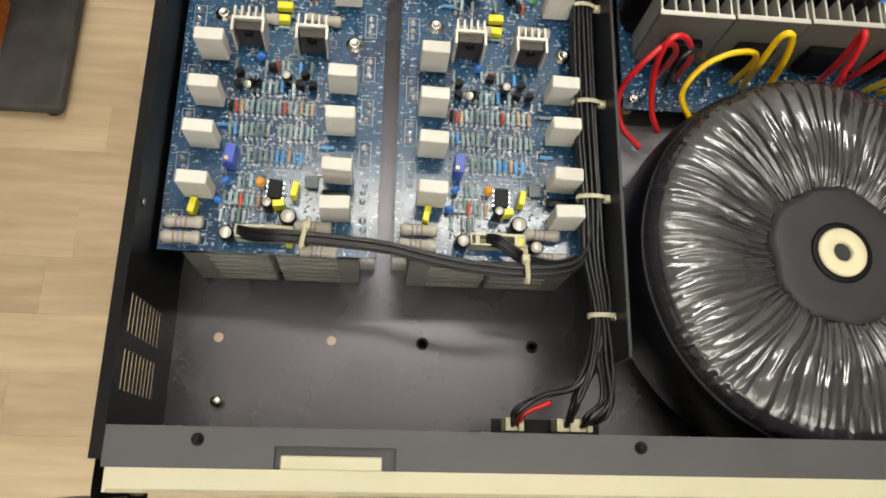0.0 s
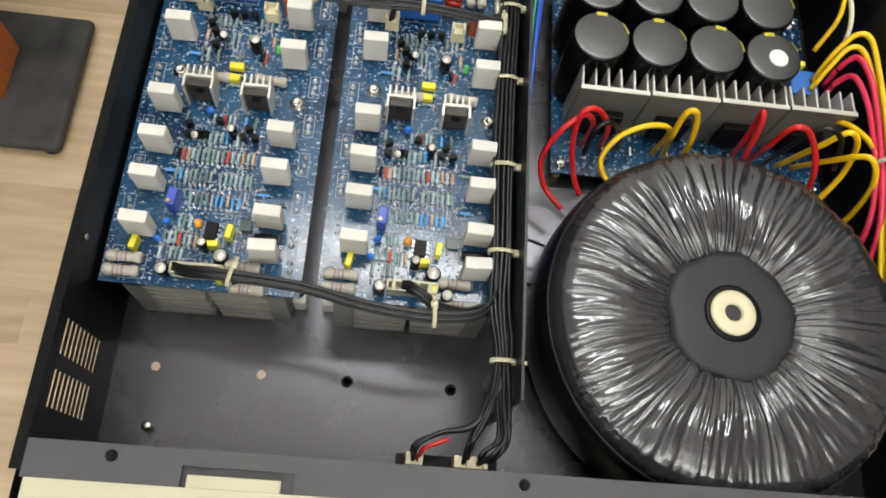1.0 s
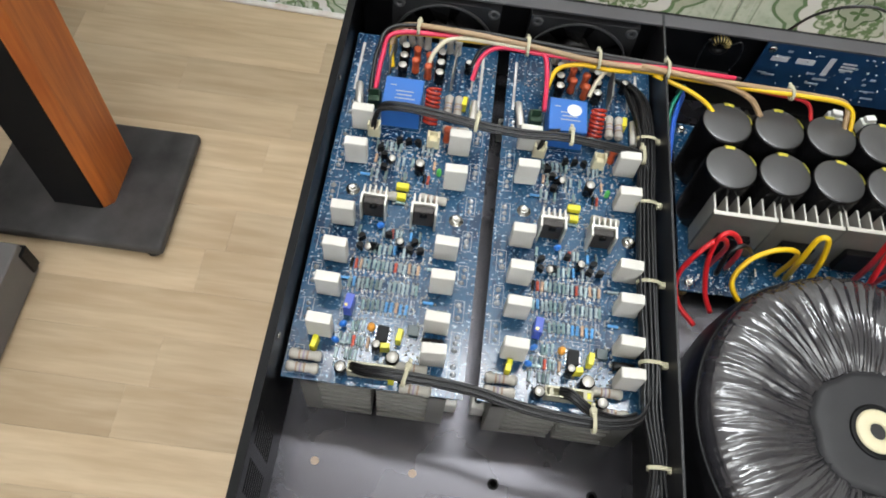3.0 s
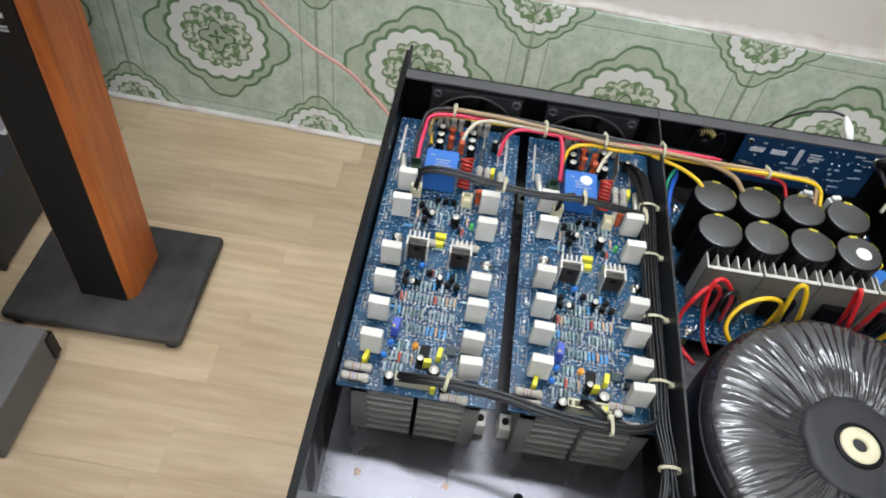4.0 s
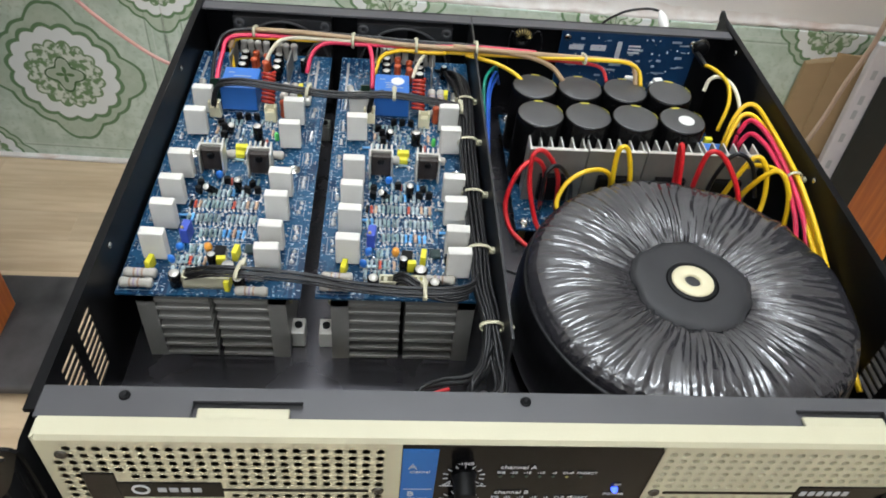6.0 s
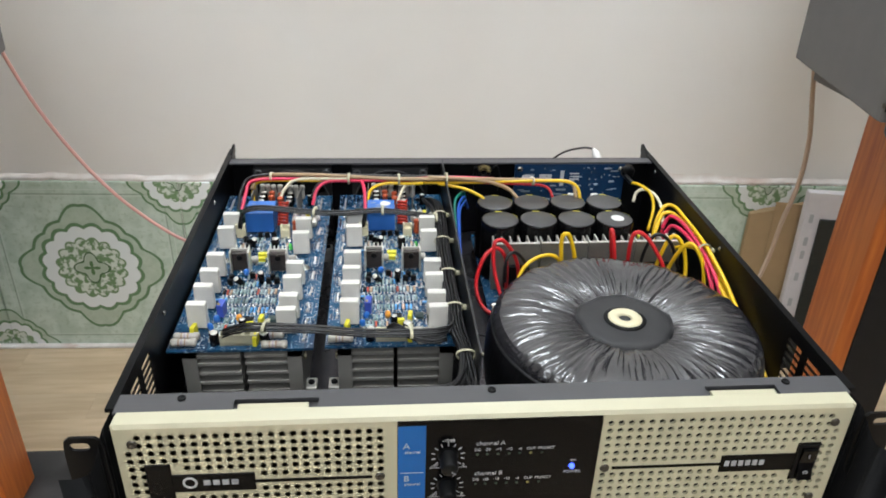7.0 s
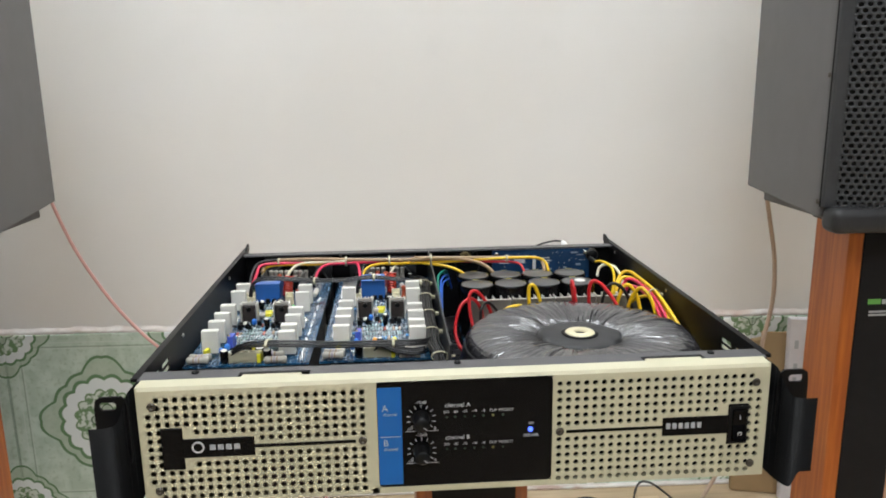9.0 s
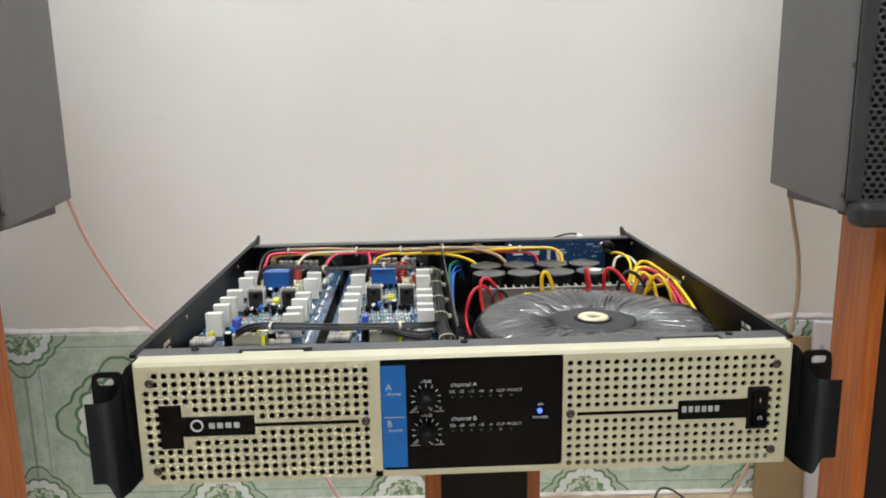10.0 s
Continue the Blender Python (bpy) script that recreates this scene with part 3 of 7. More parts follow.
def loudspeaker(x, y, z, label):
    """A tapered loudspeaker box with a curved steel grille; x: middle, y: front, z: bottom."""
    s = thing("loudspeaker", (x, y, z), label, "loudspeaker", "loudspeakers")
    H, wf, wr, d = 0.50, 0.150, 0.097, 0.322
    bm = bmesh.new()
    ring = [(-wf, 0.012), (wf, 0.012), (wf, 0.024), (wr, d), (-wr, d), (-wf, 0.024)]
    lo = [bm.verts.new((a, b, 0.014)) for a, b in ring]
    hi = [bm.verts.new((a, b, H)) for a, b in ring]
    for i in range(6):
        j = (i + 1) % 6
        bm.faces.new((lo[i], lo[j], hi[j], hi[i]))
    bm.faces.new(lo), bm.faces.new(hi)
    bmesh.ops.bevel(bm, geom=bm.edges[:], offset=0.003, segments=2, profile=0.5, affect="EDGES")
    part("cabinet", bm, SPEAKER_GREY, s, "charcoal painted cabinet")
    part("plinth", cubed(-0.105, 0.105, 0.02, d - 0.075, 0.0, 0.0145, 0.003, 2), SPEAKER_GREY, s)
    # rounded front bezel, bottom and top lips, side rails
    for z0, z1 in ((-0.004, 0.030), (H - 0.03, H + 0.004)):
        part("bezel", cubed(-wf + 0.003, wf - 0.003, -0.026, 0.0135, z0, z1, 0.012, 5), BEZEL, s, "", True)
    for sx in (-1, 1):
        a, b = sorted((sx * (wf - 0.006), sx * (wf - 0.0015)))
        part("seam", cubed(a, b, 0.009, 0.014, 0.028, H - 0.028), SPEAKER_CLOTH, s, "dark seam beside the grille")
        a, b = sorted((sx * (wf - 0.020), sx * (wf - 0.001)))
        part("side_rail", cubed(a, b, 0.0015, 0.0095, 0.028, H - 0.028, 0.002, 2), GRILLE, s, "folded steel edge of the grille")
    part("baffle", cubed(-wf + 0.013, wf - 0.013, 0.0112, 0.0145, 0.03, H - 0.03), SPEAKER_CLOTH, s)
    g = place("grille", grille_mesh(0.268, H - 0.060, 0.0088, 0.0033), s, (0, -0.024, 0.030), label="black honeycomb steel grille")
    screw = mesh_of(can(bmesh.new(), 0.0035, 0.0, 0.003, 10, 0.0006), BRONZE, "screw", True)
    for sx in (-1, 1):
        for zz in (0.035, 0.2, 0.36):
            place("screw", screw, s, (sx * (wf - 0.0010), 0.014, zz), ry=sx * 90)
    return s


speaker_stand(-0.706, 0.597, 0.694, "orange veneered speaker stand with black base plate", True)
speaker_stand(0.672, 0.590, 0.694, "orange veneered speaker stand beside leaning cartons", True)
speaker_stand(0.024, 0.200, 0.608, "orange veneered stand carrying the open amplifier", False)
loudspeaker(-0.695, 0.474, 0.698, "dark grey loudspeaker with black grille on a stand")
loudspeaker(0.675, 0.470, 0.698, "dark grey loudspeaker with black grille on a stand")

# ---- amplifier housing ----
AZ = 0.62
amp = thing("power_amplifier", (0, 0, AZ), "open black rack power amplifier with cream perforated front", "amplifier")


def housing():
    W, H, D, T = 0.2155, 0.0855, 0.395, 0.0015
    # bottom plate with screw holes shown as dark recesses
    part("bottom_plate", cubed(-W, W, 0.012, D, 0.0, T), PLATE_STEEL, amp, "dark grey sheet steel floor of the case")
    # slotted side walls, folded in at the top edge
    ys = [0.012, 0.040, 0.057, 0.064, 0.081, D + 0.0215]
    zs = [0.0]
    for i in range(9):
        zs += [0.0275 + i * 0.0055, 0.0275 + i * 0.0055 + 0.0039]
    zs.append(H - 0.0022)
    slots = {(j, 2 * i + 1) for j in (1, 3) for i in range(9)}
    for sx in (-1, 1):
        a, b = sorted((sx * W, sx * (W + 0.0049)))
        part("top_fold", cubed(a, b, 0.0125, D + 0.0215, H - 0.0022, H + 0.0002), BLACK_STEEL, amp)
        a, b = sorted((sx * W, sx * (W + 0.0009)))
        part("side_wall", slotted(bmesh.new(), a, b, ys, zs, slots), BLACK_STEEL, amp, "black powder-coated side wall with vent slots")
        a, b = sorted((sx * (W + 0.0018), sx * (W - 0.0006)))
        part("rear_tab", wedge(a, b, D - 0.006, D + 0.0225, H), BLACK_STEEL, amp)
    part("rear_wall", cubed(-W, W, D - 0.002, D, T, H - 0.0018), BLACK_STEEL, amp, "black rear panel")
    part("rear_flange", cubed(-W, W, D - 0.013, D - 0.002, H - 0.0034, H - 0.0018), GREY_STEEL, amp)
    part("divider", cubed(-0.0035, -0.0021, 0.058, D - 0.002, T, 0.0845), DARK_STEEL, amp, "thin upright steel partition")
    # top strip behind the front panel, with two notches
    bm = bmesh.new()
    edges = [-W, -0.150, -0.102, 0.128, 0.172, W]
    for i, (a, b) in enumerate(zip(edges, edges[1:])):
        box(bm, a, b, 0.0185 if i in (1, 3) else 0.0095, 0.0255, 0.0838, 0.0852)
    box(bm, -W, W, 0.0240, 0.0255, 0.069, 0.0838)
    bmesh.ops.remove_doubles(bm, verts=bm.verts[:], dist=1e-5)
    part("notch_plate", cubed(-0.152, -0.100, 0.0090, 0.0195, 0.0800, 0.0812), GREY_STEEL, amp)
    part("notch_plate", cubed(0.126, 0.174, 0.0090, 0.0195, 0.0800, 0.0812), GREY_STEEL, amp)
    part("top_strip", bm, GREY_STEEL, amp, "dark grey folded strip behind the front panel")
    screw = mesh_of(lathe(bmesh.new(), [(0, 0.0006), (0.0012, 0.0002), (0.0017, 0.0012), (0.0024, 0.0012), (0.0026, 0.0)], 12), BLACK_STEEL, "screw", True)
    for x in (-0.180, -0.001, 0.180):
        place("screw", screw, amp, (x, 0.0205, 0.0852))
    hole = mesh_of(lathe(bmesh.new(), [(0, 0.0), (0.0021, 0.0), (0.0021, 0.0004), (0.0030, 0.0004), (0.0034, 0.0)], 14), DARK_GAP, "screw_hole")
    pale = mesh_of(lathe(bmesh.new(), [(0, 0.0003), (0.0022, 0.0003), (0.0025, 0.0002)], 14), CORD_BEIGE, "screw_hole")
    for x, y, mt in ((-0.193, 0.075, pale), (-0.135, 0.075, pale), (-0.087, 0.075, hole), (-0.028, 0.075, hole), (0.19, 0.03, hole)):
        place("screw_hole", mt, amp, (x, y, T))
    place("stud", mesh_of(can(bmesh.new(), 0.0028, 0.0, 0.007, 12, 0.0006), STEEL, "stud", True), amp, (-0.190, 0.042, T))
    for x in (-0.16, 0.16):
        for y in (0.06, 0.34):
            place("rubber_foot", mesh_of(can(bmesh.new(), 0.012, -0.012, 0.0, 16, 0.002), RUBBER, "rubber_foot"), amp, (x, y, 0))


def wedge(x0, x1, y0, y1, h):
    """Corner tab: upright triangle at the end of a side wall."""
    bm = bmesh.new()
    a = [(y0, h - 0.003), (y1, h - 0.003), (y1, h + 0.0050), (y1 - 0.0035, h + 0.0050)]
    lo = [bm.verts.new((x0, y, z)) for y, z in a]
    hi = [bm.verts.new((x1, y, z)) for y, z in a]
    for i in range(4):
        j = (i + 1) % 4
        bm.faces.new((lo[i], lo[j], hi[j], hi[i]))
    bm.faces.new(lo), bm.faces.new(hi)
    return bm


housing()


def front_panel():
    panel = new("front_panel")
    panel.parent = amp
    tagged(panel, "cream painted perforated front panel")
    P, Q = 0.0061, 0.00585
    half = 0.2130
    z0, z1 = 0.0, 0.0815
    zmid = 0.0400
    for side in (-1, 1):
        cols, rows = 24, 13
        x_in, x_out = 0.0640, 0.0640 + cols * P
        xs = [x_in + i * P for i in range(cols + 1)]
        zs = [zmid + (k - rows / 2) * Q for k in range(rows + 1)]
        holes = set()
        for i in range(cols):
            for k in range(rows):
                c = cols - 1 - i      # 0 at the outer end
                if c == 0 and k in (0, 1, 11, 12):
                    continue
                if k == 6 and c > 1:
                    continue
                if c in (2, 3, 4) and 4 <= k <= 8:
                    continue
                if 4 < c < 12 and 5 <= k <= 7:
                    continue
                holes.add((i, k))
        if side < 0:
            xs = [-x for x in xs]
        # plain margins complete the grid
        gx = [side * (0.0622 if side > 0 else 0.0573)] + xs + [side * half]
        gz = [z0] + zs + [z1]
        shifted = {(i + 1, k + 1) for i, k in holes}
        bm = holed_plate(bmesh.new(), gx, gz, shifted, 0.00198, 0.0, 0.0018, 8)
        bmesh.ops.remove_doubles(bm, verts=bm.verts[:], dist=1e-5)
        part("perforated_plate", bm, CREAM, panel)
        a, b = sorted((side * 0.064, side * 0.2105))
        part("filter_foam", cubed(a, b, 0.0075, 0.0085, 0.002, 0.0795), DARK_GAP, panel, "dark foam behind the holes")
    # turned-over edges: bevelled top, short returns at bottom and sides
    bm = bmesh.new()
    prof = [(0.0, 0.0815), (0.0016, 0.0838), (0.0095, 0.0856), (0.0095, 0.0842), (0.002, 0.0822), (0.0018, 0.0815)]
    lo = [bm.verts.new((-half, y, z)) for y, z in prof]
    hi = [bm.verts.new((half, y, z)) for y, z in prof]
    for i in range(6):
        j = (i + 1) % 6
        bm.faces.new((lo[i], lo[j], hi[j], hi[i]))
    bm.faces.new(lo), bm.faces.new(hi)
    part("top_edge", bm, CREAM, panel)
    part("bottom_edge", cubed(-half, half, 0.0018, 0.011, 0.0, 0.0015), CREAM, panel)
    part("bridge", cubed(-0.0622, 0.0622, 0.0, 0.0018, 0.0, 0.0042), CREAM, panel)
    for x in (-0.1275, 0.150):
        part("lid_catch", cubed(x - 0.020, x + 0.020, 0.0092, 0.0150, 0.0830, 0.0852, 0.0005, 1), CREAM, panel)
    for sx in (-1, 1):
        a, b = sorted((sx * half, sx * (half + 0.0012)))
        part("side_return", cubed(a, b, 0.0002, 0.0095, 0.0, 0.0840), CREAM, panel)
        # outlines of the badge, the line and the insert
        a, b = sorted((sx * 0.186, sx * 0.2005))
        insert = cubed(a, b, -0.0006, 0.0012, zmid - 0.0150, zmid + 0.0150, 0.0004, 1)
        a, b = sorted((sx * 0.1395, sx * 0.187))
        box(insert, a, b, -0.0006, 0.0012, zmid - 0.0068, zmid + 0.0068, 0.0004, 1)
        a, b = sorted((sx * 0.0720, sx * 0.140))
        box(insert, a, b, -0.0003, 0.0012, zmid - 0.0012, zmid + 0.0010)
        part("badge_insert", insert, GLOSS_BLACK, panel, "black badge insert with a long thin line")
    head = mesh_of(lathe(bmesh.new(), [(0, 0.0004), (0.0012, 0.0003), (0.0017, 0.0012), (0.0026, 0.0009), (0.0030, 0.0)], 14), BRONZE, "panel_screw", True)
    for sx in (-1, 1):
        for x, z in ((0.2045, 0.0705), (0.2045, 0.0095), (0.0675, zmid)):
            place("panel_screw", head, panel, (sx * x, 0.0, z), rx=90)
    return panel


BRASS_DULL = material("dull_zinc_screw", (0.28, 0.25, 0.17), 0.4, 0.8, vary=0.1)
front = front_panel()

# ---- toroidal transformer ----
def toroid():
    t = thing("toroidal_transformer", (0.1095, 0.1140, AZ + 0.0015), "large toroidal transformer wrapped in crinkled black film", "transformer")
    R = 0.1000
    # section of the wound ring, from the bore outwards
    prof = [(0.031, 0.0625), (0.0335, 0.0664), (0.038, 0.0686), (0.045, 0.0706), (0.054, 0.0722), (0.066, 0.0730), (0.077, 0.0727), (0.085, 0.0716), (0.0900, 0.0698), (0.0932, 0.0672), (0.0958, 0.0625), (0.0982, 0.0550), (0.0996, 0.0450), (R, 0.030), (0.0990, 0.0160), (0.0955, 0.0065), (0.090, 0.0)]
    fine = []
    for i in range(len(prof) - 1):
        for k in range(3):
            f = k / 3
            fine.append((prof[i][0] * (1 - f) + prof[i + 1][0] * f, prof[i][1] * (1 - f) + prof[i + 1][1] * f))
    fine.append(prof[-1])
    seg = 560
    bm = bmesh.new()
    side = bmesh.new()
    rings, wall_rings = [], []
    for n, (r, z) in enumerate(fine):
        ring = []
        outside = r > 0.0950
        for i in range(seg):
            a = 2 * math.pi * i / seg
            c, s = math.cos(a), math.sin(a)
            q = r / R
            sway = 0.07 * noise.noise(Vector((c * 2.5, s * 2.5, q * 3.0 + 2)))
            c2, s2 = math.cos(a + sway), math.sin(a + sway)
            # rounded bulges between pinched creases, closer and deeper towards the bore
            bulge = abs(noise.noise(Vector((c2 * 14.0, s2 * 14.0, q * 1.4 + 4))))
            small = abs(noise.noise(Vector((c2 * 31.0, s2 * 31.0, q * 2.4 + 9))))
            broad = noise.noise(Vector((c * 4.0, s * 4.0, q * 2.0)))
            near = max(0.0, min(1.0, (0.80 - q) / 0.40))
            k = 0.0023 * bulge * (0.75 + 0.4 * near) + 0.0012 * small * (0.55 + near) + 0.0012 * broad - 0.0010
            if outside:
                k *= 0.18
            out = k * 0.5 if r > 0.09 else 0
            if 0.0905 < r < 0.0951:
                # ragged edge of the film
                out += 0.0011 * noise.noise(Vector((c * 30.0, s * 30.0, 3))) * (r - 0.0905) / 0.004
            ring.append(((r + out) * c, (r + out) * s, z + (k if z > 0.049 else 0)))
        if outside:
            wall_rings.append([side.verts.new(p) for p in ring])
        else:
            rings.append([bm.verts.new(p) for p in ring])
            last = ring
    # the side starts just under the film's edge
    wall_rings.insert(0, [side.verts.new((x * 0.999, y * 0.999, z - 0.0006)) for x, y, z in last])
    for mesh, loops_of in ((bm, rings), (side, wall_rings)):
        for a, b in zip(loops_of, loops_of[1:]):
            for i in range(seg):
                j = (i + 1) % seg
                mesh.faces.new((a[i], a[j], b[j], b[i]))
    part("winding", bm, WRAP, t, "ring wrapped in shiny crinkled black film", True)
    # side in the darker film copy, its shade put in the colour
    part("side_wrap", side, SHADED_FILM, t, "smooth side of the film, made darker for the shade there", True)
    bm = bmesh.new()
    prof = [(0, 0.0689), (0.025, 0.0688), (0.0310, 0.0685), (0.0348, 0.0673), (0.035, 0.0607)]
    rng = random.Random(8)
    lathe(bm, prof, 72)
    for v in bm.verts:
        if v.co.length > 0.03:
            a = math.atan2(v.co.y, v.co.x)
            k = 1 + 0.03 * math.sin(5 * a + 1) + 0.02 * math.sin(11 * a)
            v.co.x *= k
            v.co.y *= k
    part("core_fill", bm, DISC, t, "dark grey potted centre", True)
    hub = part("hub_washer", lathe(bmesh.new(), [(0.0046, 0.0663), (0.0046, 0.0703), (0.0056, 0.0710), (0.0112, 0.0710), (0.0122, 0.0701), (0.0122, 0.0663)], 40), IVORY, t, "cream nylon centre washer", True)
    part("bore", lathe(bmesh.new(), [(0, 0.0677), (0.0047, 0.0677), (0.0047, 0.0693)], 24), BRASS_DULL, hub)
    # black ring laid on the disc in place of the shadow round the washer
    part("gap_shade_ring", lathe(bmesh.new(), [(0.0121, 0.0698), (0.0140, 0.0699), (0.0152, 0.0695), (0.0150, 0.0688)], 40), PLASTIC_BLACK, t, "black ring for the shaded gap round the washer", True)
    return t


toroid()

# ---- amplifier boards ----
def turned(m, bm):
    bmesh.ops.transform(bm, matrix=m, verts=bm.verts[:])
    return bm


LIE_X = pose(0, 0, 0, 0, 90, 0)
LIE_Y = pose(0, 0, 0, 90, 0, 0)


def axial(r, length, m=None):
    """A resistor body lying along x, with swollen end caps and lead stubs."""
    h = length / 2
    bm = lathe(bmesh.new(), [(0, -h), (r * 0.75, -h), (r, -h * 0.88), (r, -h * 0.62), (r * 0.86, -h * 0.5), (r * 0.86, h * 0.5), (r, h * 0.62), (r, h * 0.88), (r * 0.75, h), (0, h)], 10)
    return turned(LIE_X, bm)


def board():
    b = thing("amplifier_board", (-0.2135, 0.1055, AZ + 0.057), "blue amplifier circuit board crowded with small parts", "circuit board", "amplifier boards")
    W, L = 0.100, 0.257
    part("circuit_board", cubed(0, W, 0, L, -0.0017, 0.0), BOARD, b, "blue printed circuit board")
    # white print: outlines round pads and parts
    bm = bmesh.new()
    rng = random.Random(11)

    def outline(x0, x1, y0, y1, t=0.00035):
        z = 0.00012
        for a in ((x0, x1, y0, y0 + t), (x0, x1, y1 - t, y1), (x0, x0 + t, y0, y1), (x1 - t, x1, y0, y1)):
            vs = [bm.verts.new((x, y, z)) for x, y in ((a[0], a[2]), (a[1], a[2]), (a[1], a[3]), (a[0], a[3]))]
            bm.faces.new(vs)

    pads_l = [0.012, 0.041, 0.064, 0.088, 0.122, 0.146, 0.163, 0.190]
    pads_r = [0.014, 0.032, 0.052, 0.075, 0.099, 0.124, 0.150, 0.178]
    for y in pads_l:
        outline(0.0035, 0.0095, y - 0.0075, y + 0.0075)
    for y in pads_r:
        outline(0.0895, 0.0955, y - 0.007, y + 0.007)
    for x, y, w, h in ((0.0485, 0.0085, 0.026, 0.007), (0.0515, 0.0295, 0.012, 0.014), (0.040, 0.190, 0.027, 0.029), (0.011, 0.0125, 0.021, 0.006), (0.011, 0.0055, 0.021, 0.006), (0.070, 0.0145, 0.021, 0.006)):
        outline(x - w / 2, x + w / 2, y - h / 2, y + h / 2)
    for i in range(46):
        x, y = rng.uniform(0.026, 0.074), rng.uniform(0.012, 0.165)
        w, h = rng.choice(((0.0025, 0.009), (0.009, 0.0025), (0.006, 0.005)))
        outline(x - w / 2, x + w / 2, y - h / 2, y + h / 2, 0.0003)
    part("white_print", bm, BOARD_PRINT, b, "white printed outlines")
    # bare tracks along the rear edge
    for x, y0, y1, k in ((0.0055, 0.205, 0.248, 0.002), (0.090, 0.200, 0.250, 0.002), (0.084, 0.215, 0.245, 0.0014)):
        part("tinned_track", cubed(x - k / 2, x + k / 2, y0, y1, 0.0, 0.0007, 0.0002, 1), SOLDER, b, "tinned copper track")
    # solder joints
    bm = bmesh.new()
    spots = []
    for y in pads_l:
        spots += [(0.0065 + rng.uniform(-0.0008, 0.0008), y + k * 0.0042 + rng.uniform(-0.0005, 0.0005), rng.uniform(0.0014, 0.0021)) for k in (-1, 0, 1)]
    for y in pads_r:
        spots += [(0.0925 + rng.uniform(-0.0008, 0.0008), y + k * 0.0040 + rng.uniform(-0.0005, 0.0005), rng.uniform(0.0014, 0.0021)) for k in (-1, 0, 1)]
    for i in range(760):
        x, y = rng.uniform(0.024, 0.078), rng.uniform(0.006, 0.172)
        if 0.092 < y < 0.118 and rng.random() < 0.75:
            continue
        spots.append((x, y, rng.uniform(0.0005, 0.00105)))
    for i in range(90):
        spots.append((rng.uniform(0.01, 0.095), rng.uniform(0.205, 0.252), rng.uniform(0.0005, 0.001)))
    for i in range(110):
        spots.append((rng.choice((0.0018, 0.0125, 0.0875, 0.0982)), rng.uniform(0.005, 0.25), 0.0005))
    for x, y, r in spots:
        lathe(bm, [(r, 0.0), (r * 0.75, r * 0.65), (r * 0.3, r * 1.25), (0, r * 1.3)], 6, Matrix.Translation((x, y, 0)))
    tagged(part("solder_joints", bm, SOLDER, b, "bright solder joints", True), kind="stuff")

    # cement resistors standing on edge
    cem = mesh_of(cubed(-0.0069, 0.0069, -0.0032, 0.0032, 0.0016, 0.0212, 0.0007, 2), CERAMIC, "cement_resistor")
    lead = mesh_of(box(cubed(-0.0052, -0.0046, -0.0003, 0.0003, 0.0, 0.002), 0.0046, 0.0052, -0.0003, 0.0003, 0.0, 0.002), STEEL, "lead")
    for x, ys in ((0.0168, (0.028, 0.0535, 0.0755, 0.101, 0.1475, 0.1742)), (0.0805, (0.019, 0.0385, 0.0635, 0.0865, 0.1365, 0.1635))):
        for y in ys:
            a = rng.uniform(-2.5, 2.5)
            ob = place("cement_resistor", cem, b, (x, y, 0), a, rx=rng.uniform(-2, 2))
            place("lead", lead, ob)
    # driver transistors on finned brackets
    bm = bmesh.new()
    box(bm, -0.0078, 0.0078, 0.0030, 0.0045, 0.0, 0.019)
    for sx in (-1, 1):
        a, c = sorted((sx * 0.0078, sx * 0.0066))
        box(bm, a, c, -0.0035, 0.0030, 0.0, 0.019)
    fin = mesh_of(cubed(-0.0005, 0.0005, 0.0045, 0.0100, 0.0, 0.019), ALU, "fin")
    bracket = mesh_of(bm, ALU, "heat_sink")
    bm = cubed(-0.0062, 0.0062, -0.0014, 0.0030, 0.0015, 0.0172, 0.0005, 1)
    tr = mesh_of(bm, material("brown_black_epoxy", (0.030, 0.022, 0.018), 0.35, vary=0.4, scale=300), "transistor")
    sc = mesh_of(turned(LIE_Y, can(bmesh.new(), 0.0024, 0.0, 0.0018, 10)), BLACK_STEEL, "screw", True)
    for x, y in ((0.034, 0.108), (0.0645, 0.106)):
        h = place("heat_sink", bracket, b, (x, y, 0.0005), rng.uniform(-2, 2), "finned aluminium bracket")
        t = place("transistor", tr, h)
        for i in range(5):
            place("fin", fin, h, (-0.0066 + i * 0.0033, 0, 0))
        place("screw", sc, h, (0, -0.0010, 0.0135))
    # relay
    relay = part("relay", cubed(0.0275, 0.0525, 0.178, 0.2045, 0.0, 0.0190, 0.0008, 2), RELAY, b, "large blue relay")
    bm = bmesh.new()
    for x, y, w in ((0.033, 0.1975, 0.004), (0.041, 0.193, 0.012), (0.041, 0.190, 0.010), (0.0415, 0.187, 0.013)):
        box(bm, x - w / 2, x + w / 2, y - 0.0004, y + 0.0004, 0.0189, 0.01915)
    part("printed_lines", bm, GREY_PRINT, relay)
    # wound coil
    turns = 8
    helix = [(0.0042 * math.cos(k * math.pi / 6), -0.0112 + 0.0224 * k / (turns * 12), 0.0042 * math.sin(k * math.pi / 6)) for k in range(turns * 12 + 1)]
    ob = part("coil", tube(bmesh.new(), helix, 0.00118, 6, 1), COPPER_RED, b, "coil of red enamelled wire", True)
    ob.location = (0.0595, 0.1890, 0.0130)
    ob.rotation_euler[0] = radians(50)
    # grey power resistors with colour bands
    body = mesh_of(axial(0.0030, 0.0175), RES_GREY, "power_resistor", True)
